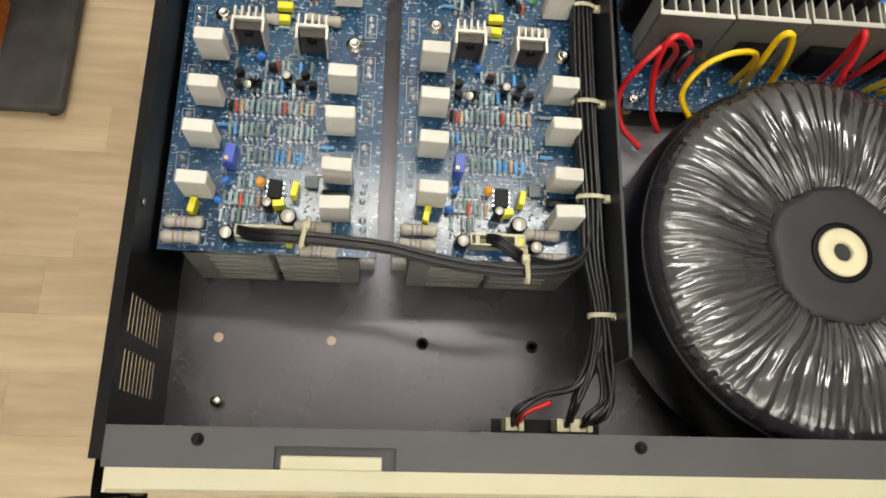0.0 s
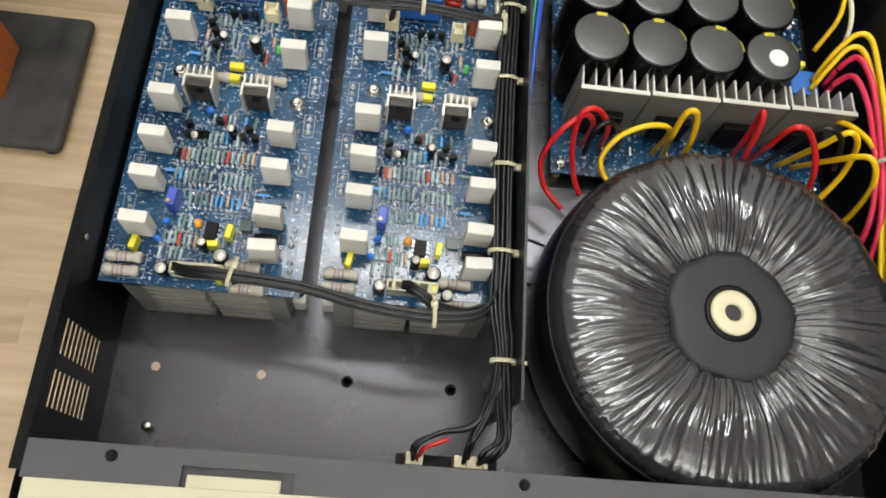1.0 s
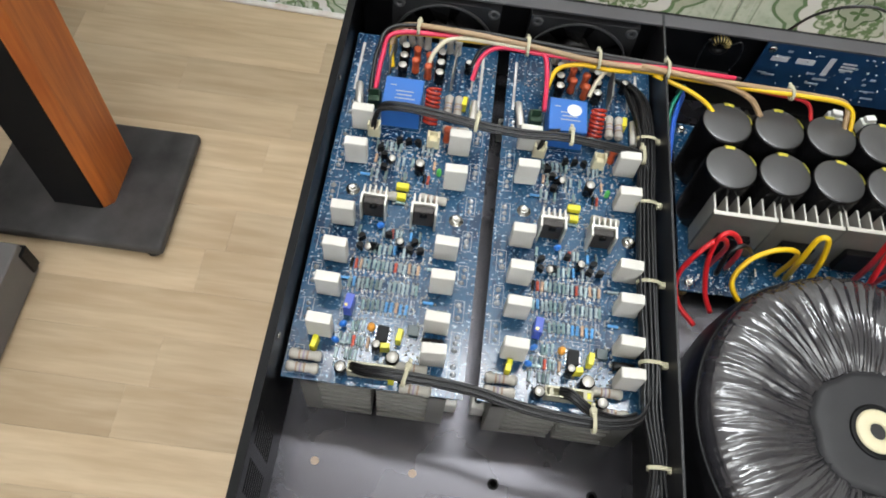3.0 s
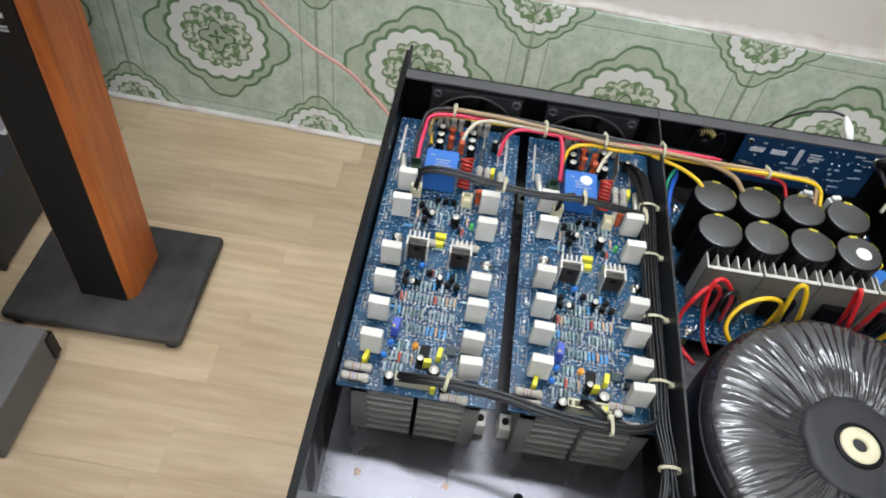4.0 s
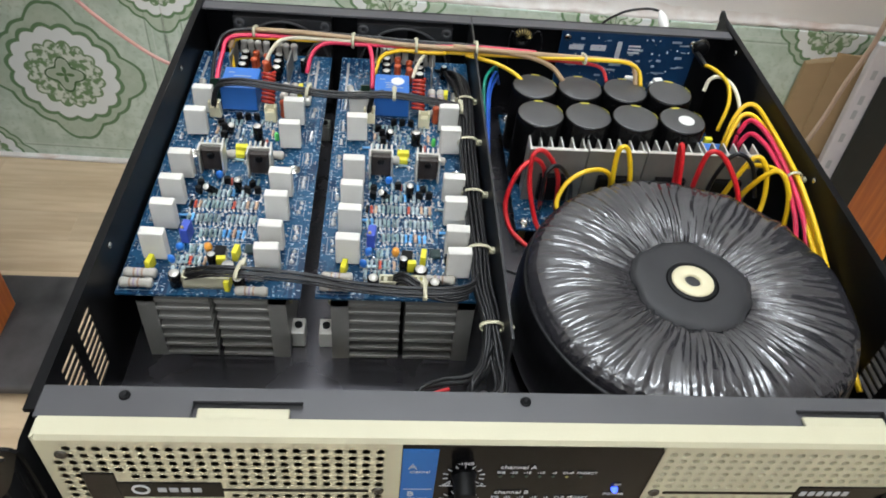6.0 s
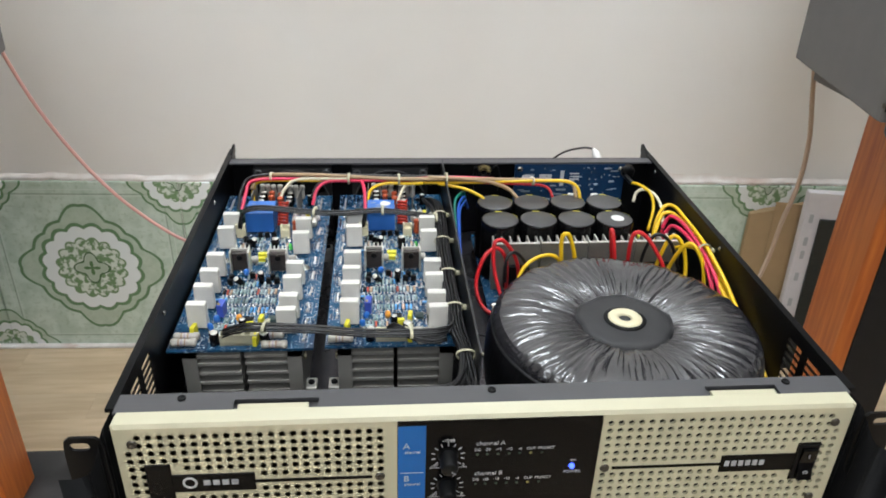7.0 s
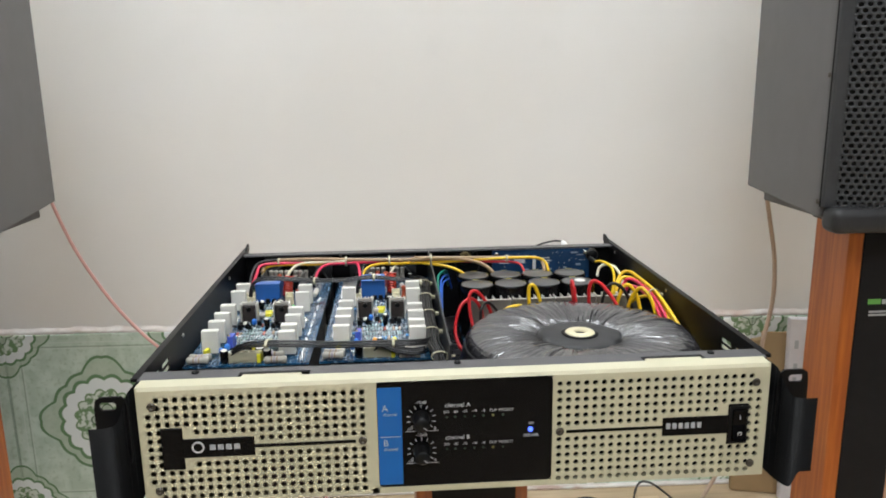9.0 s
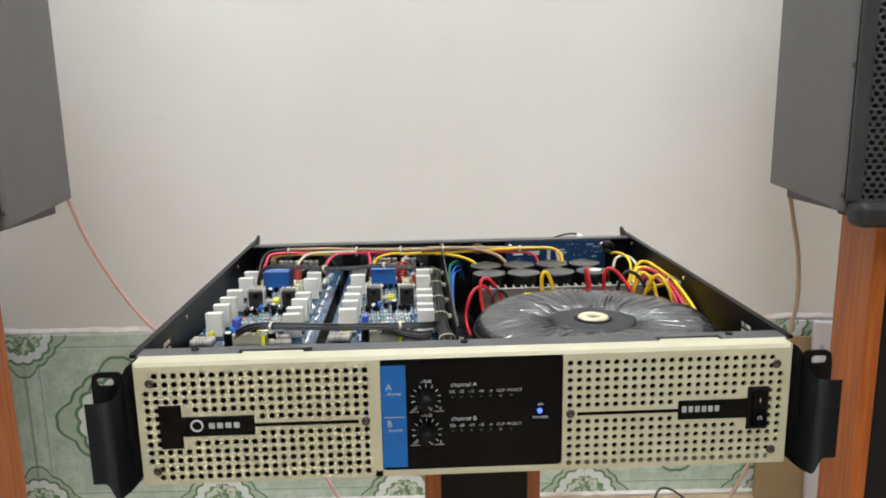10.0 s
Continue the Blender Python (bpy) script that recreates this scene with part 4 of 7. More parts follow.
    band = mesh_of(turned(LIE_X, lathe(bmesh.new(), [(0.00262, -0.0005), (0.0028, -0.0004), (0.0028, 0.0004), (0.00262, 0.0005)], 10)), BAND_A, "band", True)
    band2 = mesh_of(turned(LIE_X, lathe(bmesh.new(), [(0.00262, -0.0005), (0.0028, -0.0004), (0.0028, 0.0004), (0.00262, 0.0005)], 10)), BAND_B, "band", True)
    for x, y, z, rz in ((0.0115, 0.0125, 0.0034, 0), (0.0110, 0.0052, 0.0034, 0), (0.070, 0.0125, 0.0034, 0), (0.0735, 0.0010, 0.0034, -2), (0.0375, 0.122, 0.0034, 2), (0.0685, 0.1235, 0.0034, -4),
                        (0.0700, 0.196, 0.006, 90), (0.0765, 0.196, 0.006, 90), (0.077, 0.179, 0.0034, 0)):
        ob = place("power_resistor", body, b, (x, y, z), rz)
        for k, mm in ((-0.0030, band), (-0.0008, band2), (0.0014, band)):
            place("band", mm, ob, (k, 0, 0))
    up = mesh_of(turned(pose(0, 0, 0, 0, 90, 0), axial(0.0028, 0.013)), RES_GREY, "upright_resistor", True)
    for i in range(7):
        place("upright_resistor", up, b, (0.0325 + i * 0.0058 + (0.004 if i > 3 else 0), 0.2510 - 0.0006 * i, 0.0085), rx=rng.uniform(-6, 6), ry=rng.uniform(-6, 6))
    # connectors with dark pins
    bm = cubed(-0.0130, 0.0130, -0.0030, 0.0030, 0.0, 0.0020)
    box(bm, -0.0130, 0.0130, 0.0018, 0.0030, 0.0, 0.0085)
    box(bm, -0.0130, 0.0130, -0.0030, -0.0022, 0.0, 0.0085)
    for x in (-0.0130, 0.0122):
        box(bm, x, x + 0.0008, -0.0030, 0.0030, 0.0, 0.0085)
    for i in range(4):
        box(bm, -0.0105 + i * 0.0062, -0.0085 + i * 0.0062, -0.0022, 0.0018, 0.0, 0.0080)
    place("connector", mesh_of(bm, TIE, "connector"), b, (0.0485, 0.0080, 0), label="ivory plug connector")
    bm = cubed(-0.0040, 0.0040, -0.0026, 0.0026, 0.0, 0.0085, 0.0003, 1)
    box(bm, -0.0040, -0.0026, -0.0026, 0.0026, 0.0085, 0.0125)
    box(bm, 0.0026, 0.0040, -0.0026, 0.0026, 0.0085, 0.0125)
    box(bm, -0.0026, 0.0026, 0.0018, 0.0026, 0.0085, 0.0120)
    small = mesh_of(bm, IVORY, "connector")
    for x, y in ((0.0245, 0.1700), (0.0635, 0.1670)):
        place("connector", small, b, (x, y, 0), label="ivory plug connector")
    # electrolytic capacitors
    def electro(r, h):
        return mesh_of(can(bmesh.new(), r, 0.0, h, 16, r * 0.16), SLEEVE, "capacitor", True), mesh_of(lathe(bmesh.new(), [(0, h + 0.0002), (r * 0.82, h + 0.0001), (r * 0.86, h - 0.0004)], 16), ALU, "capacitor_top", True)
    sizes = {1: electro(0.0025, 0.0110), 2: electro(0.0033, 0.0110), 3: electro(0.0040, 0.0085)}
    for x, y, k, rx, rz in ((0.0575, 0.1445, 2, 0, 0), (0.0315, 0.0075, 2, 8, 20), (0.0588, 0.0160, 3, 0, 0), (0.0490, 0.0215, 1, 0, 0), (0.0670, 0.0060, 2, 10, -20), (0.0385, 0.0875, 1, 38, -35), (0.0530, 0.0895, 1, 12, 0),
                            (0.0375, 0.1500, 1, 25, 30), (0.0355, 0.2230, 2, 0, 0), (0.0355, 0.2320, 2, 0, 0), (0.0355, 0.2410, 2, 0, 0), (0.0610, 0.2210, 2, 0, 0), (0.0610, 0.2300, 2, 0, 0), (0.0610, 0.2390, 2, 0, 0), (0.0800, 0.2330, 1, 0, 0)):
        cap = place("capacitor", sizes[k][0], b, (x, y, 0), rz, rx=rx)
        place("capacitor_top", sizes[k][1], cap)
    # red-brown diodes between them, tall pale strips, dark terminals
    dm = mesh_of(turned(pose(0, 0, 0, 0, 90, 0), axial(0.0027, 0.0135)), material("orange_red_resistor", (0.50, 0.09, 0.03), 0.4, each=0.15), "red_resistor", True)
    for x, y in ((0.0440, 0.2270), (0.0440, 0.2370), (0.0530, 0.2230), (0.0530, 0.2330), (0.0720, 0.1720)):
        place("red_resistor", dm, b, (x, y, 0.0072))
    strip = mesh_of(cubed(-0.0005, 0.0005, -0.0125, 0.0125, 0.0, 0.0170), ALU_DULL, "cooling_strip")
    for x, y in ((0.0275, 0.2350), (0.0705, 0.2270)):
        place("cooling_strip", strip, b, (x, y, 0), -3)
    blade = mesh_of(box(cubed(-0.0040, 0.0040, -0.0050, 0.0050, 0.0, 0.0085, 0.0005, 1), -0.003, 0.003, -0.0005, 0.0005, 0.008, 0.014), material("dark_green_terminal", (0.012, 0.04, 0.02), 0.5), "terminal")
    place("terminal", blade, b, (0.0205, 0.1960, 0), 4, "dark green screw terminal")
    fuse = mesh_of(turned(pose(0, 0, 0, 90, 0, 0), can(bmesh.new(), 0.0025, -0.010, 0.010, 12)), ALU, "fuse", True)
    place("fuse", fuse, b, (0.0870, 0.1950, 0.0035), 0, "glass and metal fuse")
    place("fuse", fuse, b, (0.0100, 0.1985, 0.0035), 8, "glass and metal fuse")
    # film capacitors, drops, trimmer, chip, lamp
    ym = mesh_of(cubed(-0.0037, 0.0037, -0.0016, 0.0016, 0.0, 0.0075, 0.0005, 2), YELLOW, "film_capacitor")
    flat = mesh_of(cubed(-0.0040, 0.0040, -0.0021, 0.0021, 0.0012, 0.0052, 0.0006, 2), YELLOW, "film_capacitor")
    for x, y in ((0.0488, 0.1300), (0.0478, 0.1225)):
        place("film_capacitor", flat, b, (x, y, 0), rng.uniform(-4, 4))
    for x, y, rz in ((0.0608, 0.0300, 82), (0.0527, 0.0225, 5), (0.0150, 0.0200, 80), (0.0600, 0.0065, 85), (0.0805, 0.2020, 85)):
        place("film_capacitor", ym, b, (x, y, 0), rz)
    drop = lathe(bmesh.new(), [(0, 0.0012), (0.0018, 0.0018), (0.0024, 0.0040), (0.0019, 0.0064), (0, 0.0074)], 10)
    om = mesh_of(drop, ORANGE_DROP, "tantalum_capacitor", True)
    place("tantalum_capacitor", om, b, (0.0445, 0.0335, 0), label="orange tantalum drop")
    drop = lathe(bmesh.new(), [(0, 0.0010), (0.0018, 0.0014), (0.0025, 0.0038), (0.0019, 0.0062), (0, 0.0072)], 10)
    for v in drop.verts:
        v.co.y *= 0.6
    bl = mesh_of(drop, BLUE_DROP, "blue_capacitor", True)
    for x, y in ((0.0285, 0.0335), (0.0258, 0.0235), (0.0395, 0.1000)):
        place("blue_capacitor", bl, b, (x, y, 0), rng.uniform(-30, 30))
    trim = place("trimmer", mesh_of(cubed(-0.0024, 0.0024, -0.0048, 0.0048, 0.0, 0.0105, 0.0004, 1), material("violet_blue_trimmer", (0.05, 0.09, 0.45), 0.4, vary=0.05), "trimmer"), b, (0.0300, 0.0450, 0), -6, "blue trimmer potentiometer")
    place("adjuster", mesh_of(can(bmesh.new(), 0.0010, 0.0103, 0.0115, 10), BRASS, "adjuster"), trim, (-0.0008, -0.0030, 0))
    chip = place("chip", mesh_of(cubed(-0.0033, 0.0033, -0.0048, 0.0048, 0.0008, 0.0045, 0.0004, 1), PLASTIC_BLACK, "chip"), b, (0.0512, 0.0305, 0), -3, "black eight-pin chip")
    bm = bmesh.new()
    for sx in (-1, 1):
        for i in range(4):
            a, c = sorted((sx * 0.0033, sx * 0.0042))
            box(bm, a, c, -0.0041 + i * 0.0025, -0.0033 + i * 0.0025, 0.0, 0.0026)
    place("chip_legs", mesh_of(bm, SOLDER, "chip_legs"), chip)
    place("lamp", mesh_of(lathe(bmesh.new(), [(0.0016, 0.0), (0.0016, 0.004), (0.0011, 0.0055), (0, 0.006)], 10), GREEN_LED, "lamp", True), b, (0.0700, 0.1450, 0), label="green indicator lamp")
    place("power_diode", mesh_of(turned(LIE_X, can(bmesh.new(), 0.0027, -0.006, 0.006, 12)), SLEEVE, "power_diode", True), b, (0.0795, 0.0290, 0.0030), label="black power diode")
    place("jumper", mesh_of(cubed(-0.0032, 0.0032, -0.0032, 0.0032, 0.0, 0.0026, 0.0003, 1), material("dark_green_chip", (0.01, 0.03, 0.03), 0.3), "jumper"), b, (0.0680, 0.0355, 0))
    # small transistors
    bm = turned(pose(0, 0, 0, 0, 0, 0), lathe(bmesh.new(), [(0, 0.002), (0.0022, 0.002), (0.0022, 0.0068), (0, 0.0068)], 12))
    for v in bm.verts:
        v.co.y = max(v.co.y, -0.0008)
    sm = mesh_of(bm, PLASTIC_BLACK, "small_transistor")
    for x, y in ((0.0295, 0.0835), (0.0615, 0.0905), (0.0300, 0.0900), (0.0655, 0.0850), (0.0350, 0.1420), (0.0310, 0.1560), (0.0420, 0.1640), (0.0480, 0.1640), (0.0540, 0.1640), (0.0455, 0.0935), (0.0590, 0.0850), (0.0340, 0.1510)):
        place("small_transistor", sm, b, (x, y, 0), rng.uniform(-40, 40))
    # rows of small axial resistors
    small_r = [mesh_of(axial(0.0010, 0.0062), mt, "resistor", True) for mt in (RES_BLUE, material("teal_resistor", (0.16, 0.24, 0.24), 0.3, each=0.4), material("tan_resistor", (0.45, 0.30, 0.20), 0.4, each=0.3), RES_RED, material("sky_resistor", (0.08, 0.30, 0.62), 0.35, each=0.2), SLEEVE)]
    wts = (9, 7, 2, 1, 2, 1)
    rows = []
    taken = ((0.0300, 0.0450, 0.0045, 0.0075), (0.0555, 0.0280, 0.0095, 0.0105), (0.0285, 0.0335, 0.003, 0.003), (0.0445, 0.0335, 0.003, 0.003), (0.0588, 0.0160, 0.005, 0.006), (0.0490, 0.0215, 0.003, 0.005), (0.0315, 0.0075, 0.004, 0.005), (0.0680, 0.0355, 0.004, 0.005))
    for y, x0, n, dx, gap in ((0.0740, 0.0262, 16, 0.00265, 0.05), (0.0612, 0.0270, 16, 0.00265, 0.15), (0.0480, 0.0262, 16, 0.00275, 0.35), (0.0345, 0.0285, 12, 0.0027, 0.25), (0.0255, 0.0280, 8, 0.0026, 0.1), (0.0165, 0.0270, 12, 0.0027, 0.2), (0.0960, 0.0275, 15, 0.0028, 0.45), (0.0850, 0.0270, 15, 0.0029, 0.55), (0.1610, 0.0280, 13, 0.0030, 0.3), (0.1500, 0.0290, 14, 0.0029, 0.45), (0.1385, 0.0280, 14, 0.0030, 0.5)):
        for i in range(n):
            x = x0 + i * dx
            if rng.random() < gap or any(abs(x - a) < c and abs(y - b2) < d for a, b2, c, d in taken):
                continue
            rows.append((x, y, 90))
    for x, y in ((0.050, 0.1262), (0.049, 0.1188), (0.074, 0.054), (0.074, 0.0765), (0.024, 0.064), (0.083, 0.0490), (0.083, 0.0250), (0.024, 0.1370), (0.031, 0.0230)):
        rows.append((x, y, 0))
    ends = bmesh.new()
    for x, y, rz in rows:
        k = rng.choices(range(6), wts)[0]
        for e in (-1, 1):
            px, py = (x, y + e * 0.0043) if rz else (x + e * 0.0043, y)
            lathe(ends, [(0.0009, 0.0), (0.0008, 0.0007), (0.0003, 0.0012), (0, 0.0013)], 6, Matrix.Translation((px, py, 0)))
            a, c = ((px - 0.0002, px + 0.0002, min(py, y + e * 0.0028), max(py, y + e * 0.0028)) if rz else (min(px, x + e * 0.0028), max(px, x + e * 0.0028), py - 0.0002, py + 0.0002)), 0.0013
            box(ends, *a, c - 0.0002, c + 0.0002)
        place("resistor", small_r[k], b, (x + rng.uniform(-0.0003, 0.0003), y + rng.uniform(-0.0007, 0.0007), 0.0013), rz + rng.uniform(-4, 4))
    tagged(part("wire_end", ends, SOLDER, b, "tinned wire ends", True), kind="stuff")
    # mounting screw with ring
    place("mounting_screw", mesh_of(lathe(bmesh.new(), [(0, 0.0018), (0.0015, 0.0012), (0.0019, 0.0022), (0.0030, 0.0016), (0.0032, 0.0), (0.0044, 0.0001), (0.0044, 0.0)], 16), STEEL, "mounting_screw", True), b, (0.0845, 0.1125, 0))
    place("mounting_screw", mesh_of(lathe(bmesh.new(), [(0, 0.0018), (0.0015, 0.0012), (0.0019, 0.0022), (0.0030, 0.0016), (0.0032, 0.0), (0.0044, 0.0001), (0.0044, 0.0)], 16), STEEL, "mounting_screw", True), b, (0.0180, 0.1255, 0))
    return b


left_board = board()
right_board = copy_thing(left_board, pose(-0.1055, 0.1065, AZ + 0.057))
tagged(right_board, "blue amplifier circuit board with a stickered relay")
place("sticker", mesh_of(lathe(bmesh.new(), [(0, 0.01925), (0.0048, 0.01925), (0.0048, 0.0189)], 24), LABEL_WHITE, "sticker"), right_board, (0.0440, 0.1955, 0), label="round white sticker")


def board_sinks(x, tab_side):
    """Two ribbed heat sinks that carry a board."""
    for k, dx in enumerate((0.0, 0.0425)):
        s = thing("heat_sink", (x + dx, 0.1065, AZ + 0.0015), "ribbed grey aluminium heat sink under a circuit board", "heat sink", "board heat sinks")
        bm = bmesh.new()
        inner = 1 if k == 0 else -1
        # thick web on the outer side, ribs along the board
        a, c = (0.0, 0.010) if k == 0 else (0.0295, 0.0395)
        box(bm, a, c, 0.0, 0.245, 0.0, 0.0505)
        box(bm, 0.0, 0.0395, 0.0, 0.245, 0.0478, 0.0505)
        part("extrusion", bm, ALU_DULL, s)
        f0, f1 = (0.010, 0.0395) if k == 0 else (0.0, 0.0295)
        rib = mesh_of(cubed(f0, f1, 0.0, 0.245, 0.0, 0.0028, 0.0004, 1), ALU_DULL, "rib")
        for i in range(6):
            place("rib", rib, s, (0, 0, 0.0005 + i * 0.0081))
        # screws along the outer face
        sc = mesh_of(turned(LIE_X, can(bmesh.new(), 0.0030, 0.0, 0.0022, 12)), BRASS_DULL, "screw", True)
        for i in range(7):
            place("screw", sc, s, (0.0395 if k else -0.0022, 0.012 + i * 0.034, 0.040))
        if k == tab_side:
            for y in (0.014, 0.225):
                x0, x1 = (0.0395, 0.0475) if k else (-0.0085, 0.0)
                bm = cubed(x0, x1, y - 0.006, y + 0.006, 0.0, 0.0135, 0.0006, 1)
                part("mounting_foot", bm, ALU, s)
                place("screw", mesh_of(can(bmesh.new(), 0.0024, 0.0130, 0.0152, 12), BLACK_STEEL, "screw"), s, ((x0 + x1) / 2, y, 0))
        pillar = mesh_of(can(bmesh.new(), 0.0030, 0.0505, 0.0540, 10, 0.0003), BRASS, "pillar", True)
        for y in (0.02, 0.12, 0.22):
            place("pillar", pillar, s, (0.010 if k == 0 else 0.030, y, 0))


board_sinks(-0.2040, 1)
board_sinks(-0.0970, 0)

# ---- power supply ----
def power_supply():
    p = thing("power_supply_board", (0.026, 0.214, AZ + 0.0015), "blue power supply board with eight tall capacitors", "circuit board")
    part("circuit_board", cubed(0.0, 0.178, 0.0, 0.142, 0.0115, 0.0132), BOARD, p, "blue printed circuit board")
    post = mesh_of(can(bmesh.new(), 0.003, 0.0, 0.0118, 10, 0.0003), BRASS, "pillar")
    scr = mesh_of(lathe(bmesh.new(), [(0, 0.0150), (0.0014, 0.0142), (0.0018, 0.0154), (0.0028, 0.0148), (0.0030, 0.0130), (0.0046, 0.0133), (0.0046, 0.013)], 16), STEEL, "screw", True)
    for x, y in ((0.006, 0.006), (0.172, 0.006), (0.006, 0.136), (0.172, 0.136)):
        place("pillar", post, p, (x, y, 0))
        place("screw", scr, p, (x, y, 0))
    body = mesh_of(lathe(bmesh.new(), [(0, 0.0133), (0.0170, 0.0133), (0.0174, 0.016), (0.0174, 0.0668), (0.0172, 0.0681), (0.0168, 0.0688), (0.0162, 0.0691)], 36), SLEEVE, "capacitor", True)
    top = mesh_of(lathe(bmesh.new(), [(0, 0.0703), (0.0050, 0.07015), (0.0100, 0.0698), (0.0140, 0.06935), (0.0160, 0.0691), (0.0164, 0.0689)], 36), FILM_TOP, "capacitor_top", True)
    bm = bmesh.new()
    for a0, a1 in ((78, 102), (12, 40)):
        rad = [(0.0140, 0.06965), (0.0160, 0.0695), (0.0170, 0.0690), (0.0177, 0.0677)] if a0 > 50 else [(0.0160, 0.0695), (0.0168, 0.0692), (0.0174, 0.0685)]
        grid = []
        for k in range(7):
            a = radians(a0 + (a1 - a0) * k / 6)
            grid.append([bm.verts.new((r * math.cos(a), r * math.sin(a), z)) for r, z in rad])
        for g, h in zip(grid, grid[1:]):
            for k in range(len(rad) - 1):
                bm.faces.new((g[k], g[k + 1], h[k + 1], h[k]))
    mark = mesh_of(bm, material("yellow_sleeve_print", (0.62, 0.55, 0.06), 0.4), "yellow_mark")
    rng = random.Random(3)
    for j, y in enumerate((0.0643, 0.1007)):
        for i in range(4):
            c = place("capacitor", body, p, (0.0165 + i * 0.0353, y + rng.uniform(-0.0005, 0.0005), 0), rng.uniform(-14, 10), "tall black electrolytic capacitor")
            place("capacitor_top", top, c)
            place("yellow_mark", mark, c)
            if i == 3 and j == 0:
                bm = lathe(bmesh.new(), [(0, 0.0707), (0.0058, 0.0705), (0.0060, 0.0700)], 24)
                bmesh.ops.translate(bm, vec=(0.002, -0.002, 0), verts=bm.verts[:])
                part("sticker", bm, LABEL_WHITE, c, "torn white sticker")
    # comb-shaped heat sinks
    rg0 = random.Random(31)
    for i in range(4):
        bm = cubed(0.0, 0.0415, 0.0, 0.0028, 0.0, 0.046)
        fin = mesh_of(cubed(0.0, 0.0013, 0.0028, 0.0168, 0.0, 0.046, 0.0002, 1), ALU, "fin")
        h = place("heat_sink", mesh_of(bm, ALU_FACE, "heat_sink"), p, (0.0065 + i * 0.0430, 0.0320 + 0.0006 * i, 0.0142), label="comb-shaped aluminium heat sink")
        for k in range(6):
            place("fin", fin, h, (0.0004 + k * 0.0078, 0, 0), rg0.uniform(-1.5, 1.5))
        # thin bright strip stands for light caught along the plate's top
        part("lit_top_edge", cubed(0.0, 0.0415, 0.0002, 0.0030, 0.0460, 0.0464), ALU, h, "thin bright strip for the lit top edge")
        part("bridge_rectifier", cubed(0.010, 0.032, -0.0050, 0.0, 0.004, 0.026, 0.0008, 2), PLASTIC_BLACK, h, "flat black rectifier")
    bm = bmesh.new()
    rg = random.Random(9)
    for i in range(120):
        r = rg.uniform(0.0006, 0.0012)
        lathe(bm, [(r, 0.0), (r * 0.7, r * 0.6), (0, r)], 6, Matrix.Translation((rg.uniform(0.004, 0.174), rg.choice((rg.uniform(0.004, 0.028), rg.uniform(0.125, 0.14))), 0.0132)))
    tagged(part("solder_joints", bm, SOLDER, p, "", True), kind="stuff")
    relay = part("relay", cubed(0.1500, 0.1680, 0.0600, 0.0780, 0.0132, 0.040, 0.0008, 2), RELAY, p, "blue relay")
    part("film_capacitor", cubed(0.1540, 0.1600, 0.0800, 0.0840, 0.0132, 0.0420, 0.0006, 2), YELLOW, p)
    lug = mesh_of(cubed(-0.0006, 0.0006, -0.0030, 0.0030, 0.0, 0.010), STEEL, "spade_lug")
    for x, y in ((0.018, 0.018), (0.030, 0.017), (0.048, 0.015), (0.072, 0.017), (0.112, 0.018), (0.126, 0.017), (0.146, 0.016), (0.158, 0.018)):
        place("spade_lug", lug, p, (x, y, 0.0132))
    part("terminal_block", cubed(0.1660, 0.1760, 0.045, 0.083, 0.0132, 0.028, 0.0008, 2), material("green_terminal_block", (0.02, 0.14, 0.06), 0.5), p, "green terminal block")
    return p


power_supply()


# ---- fans, rear board, rear parts ----
FAN_BLACK = material("worn_black_fan_plastic", (0.017, 0.017, 0.018), 0.45, vary=0.2)

# lighter copy of the fan plastic, for edges that catch the light
FAN_RIM = material("lit_edge_plastic", (0.055, 0.055, 0.058), 0.5, vary=0.3)


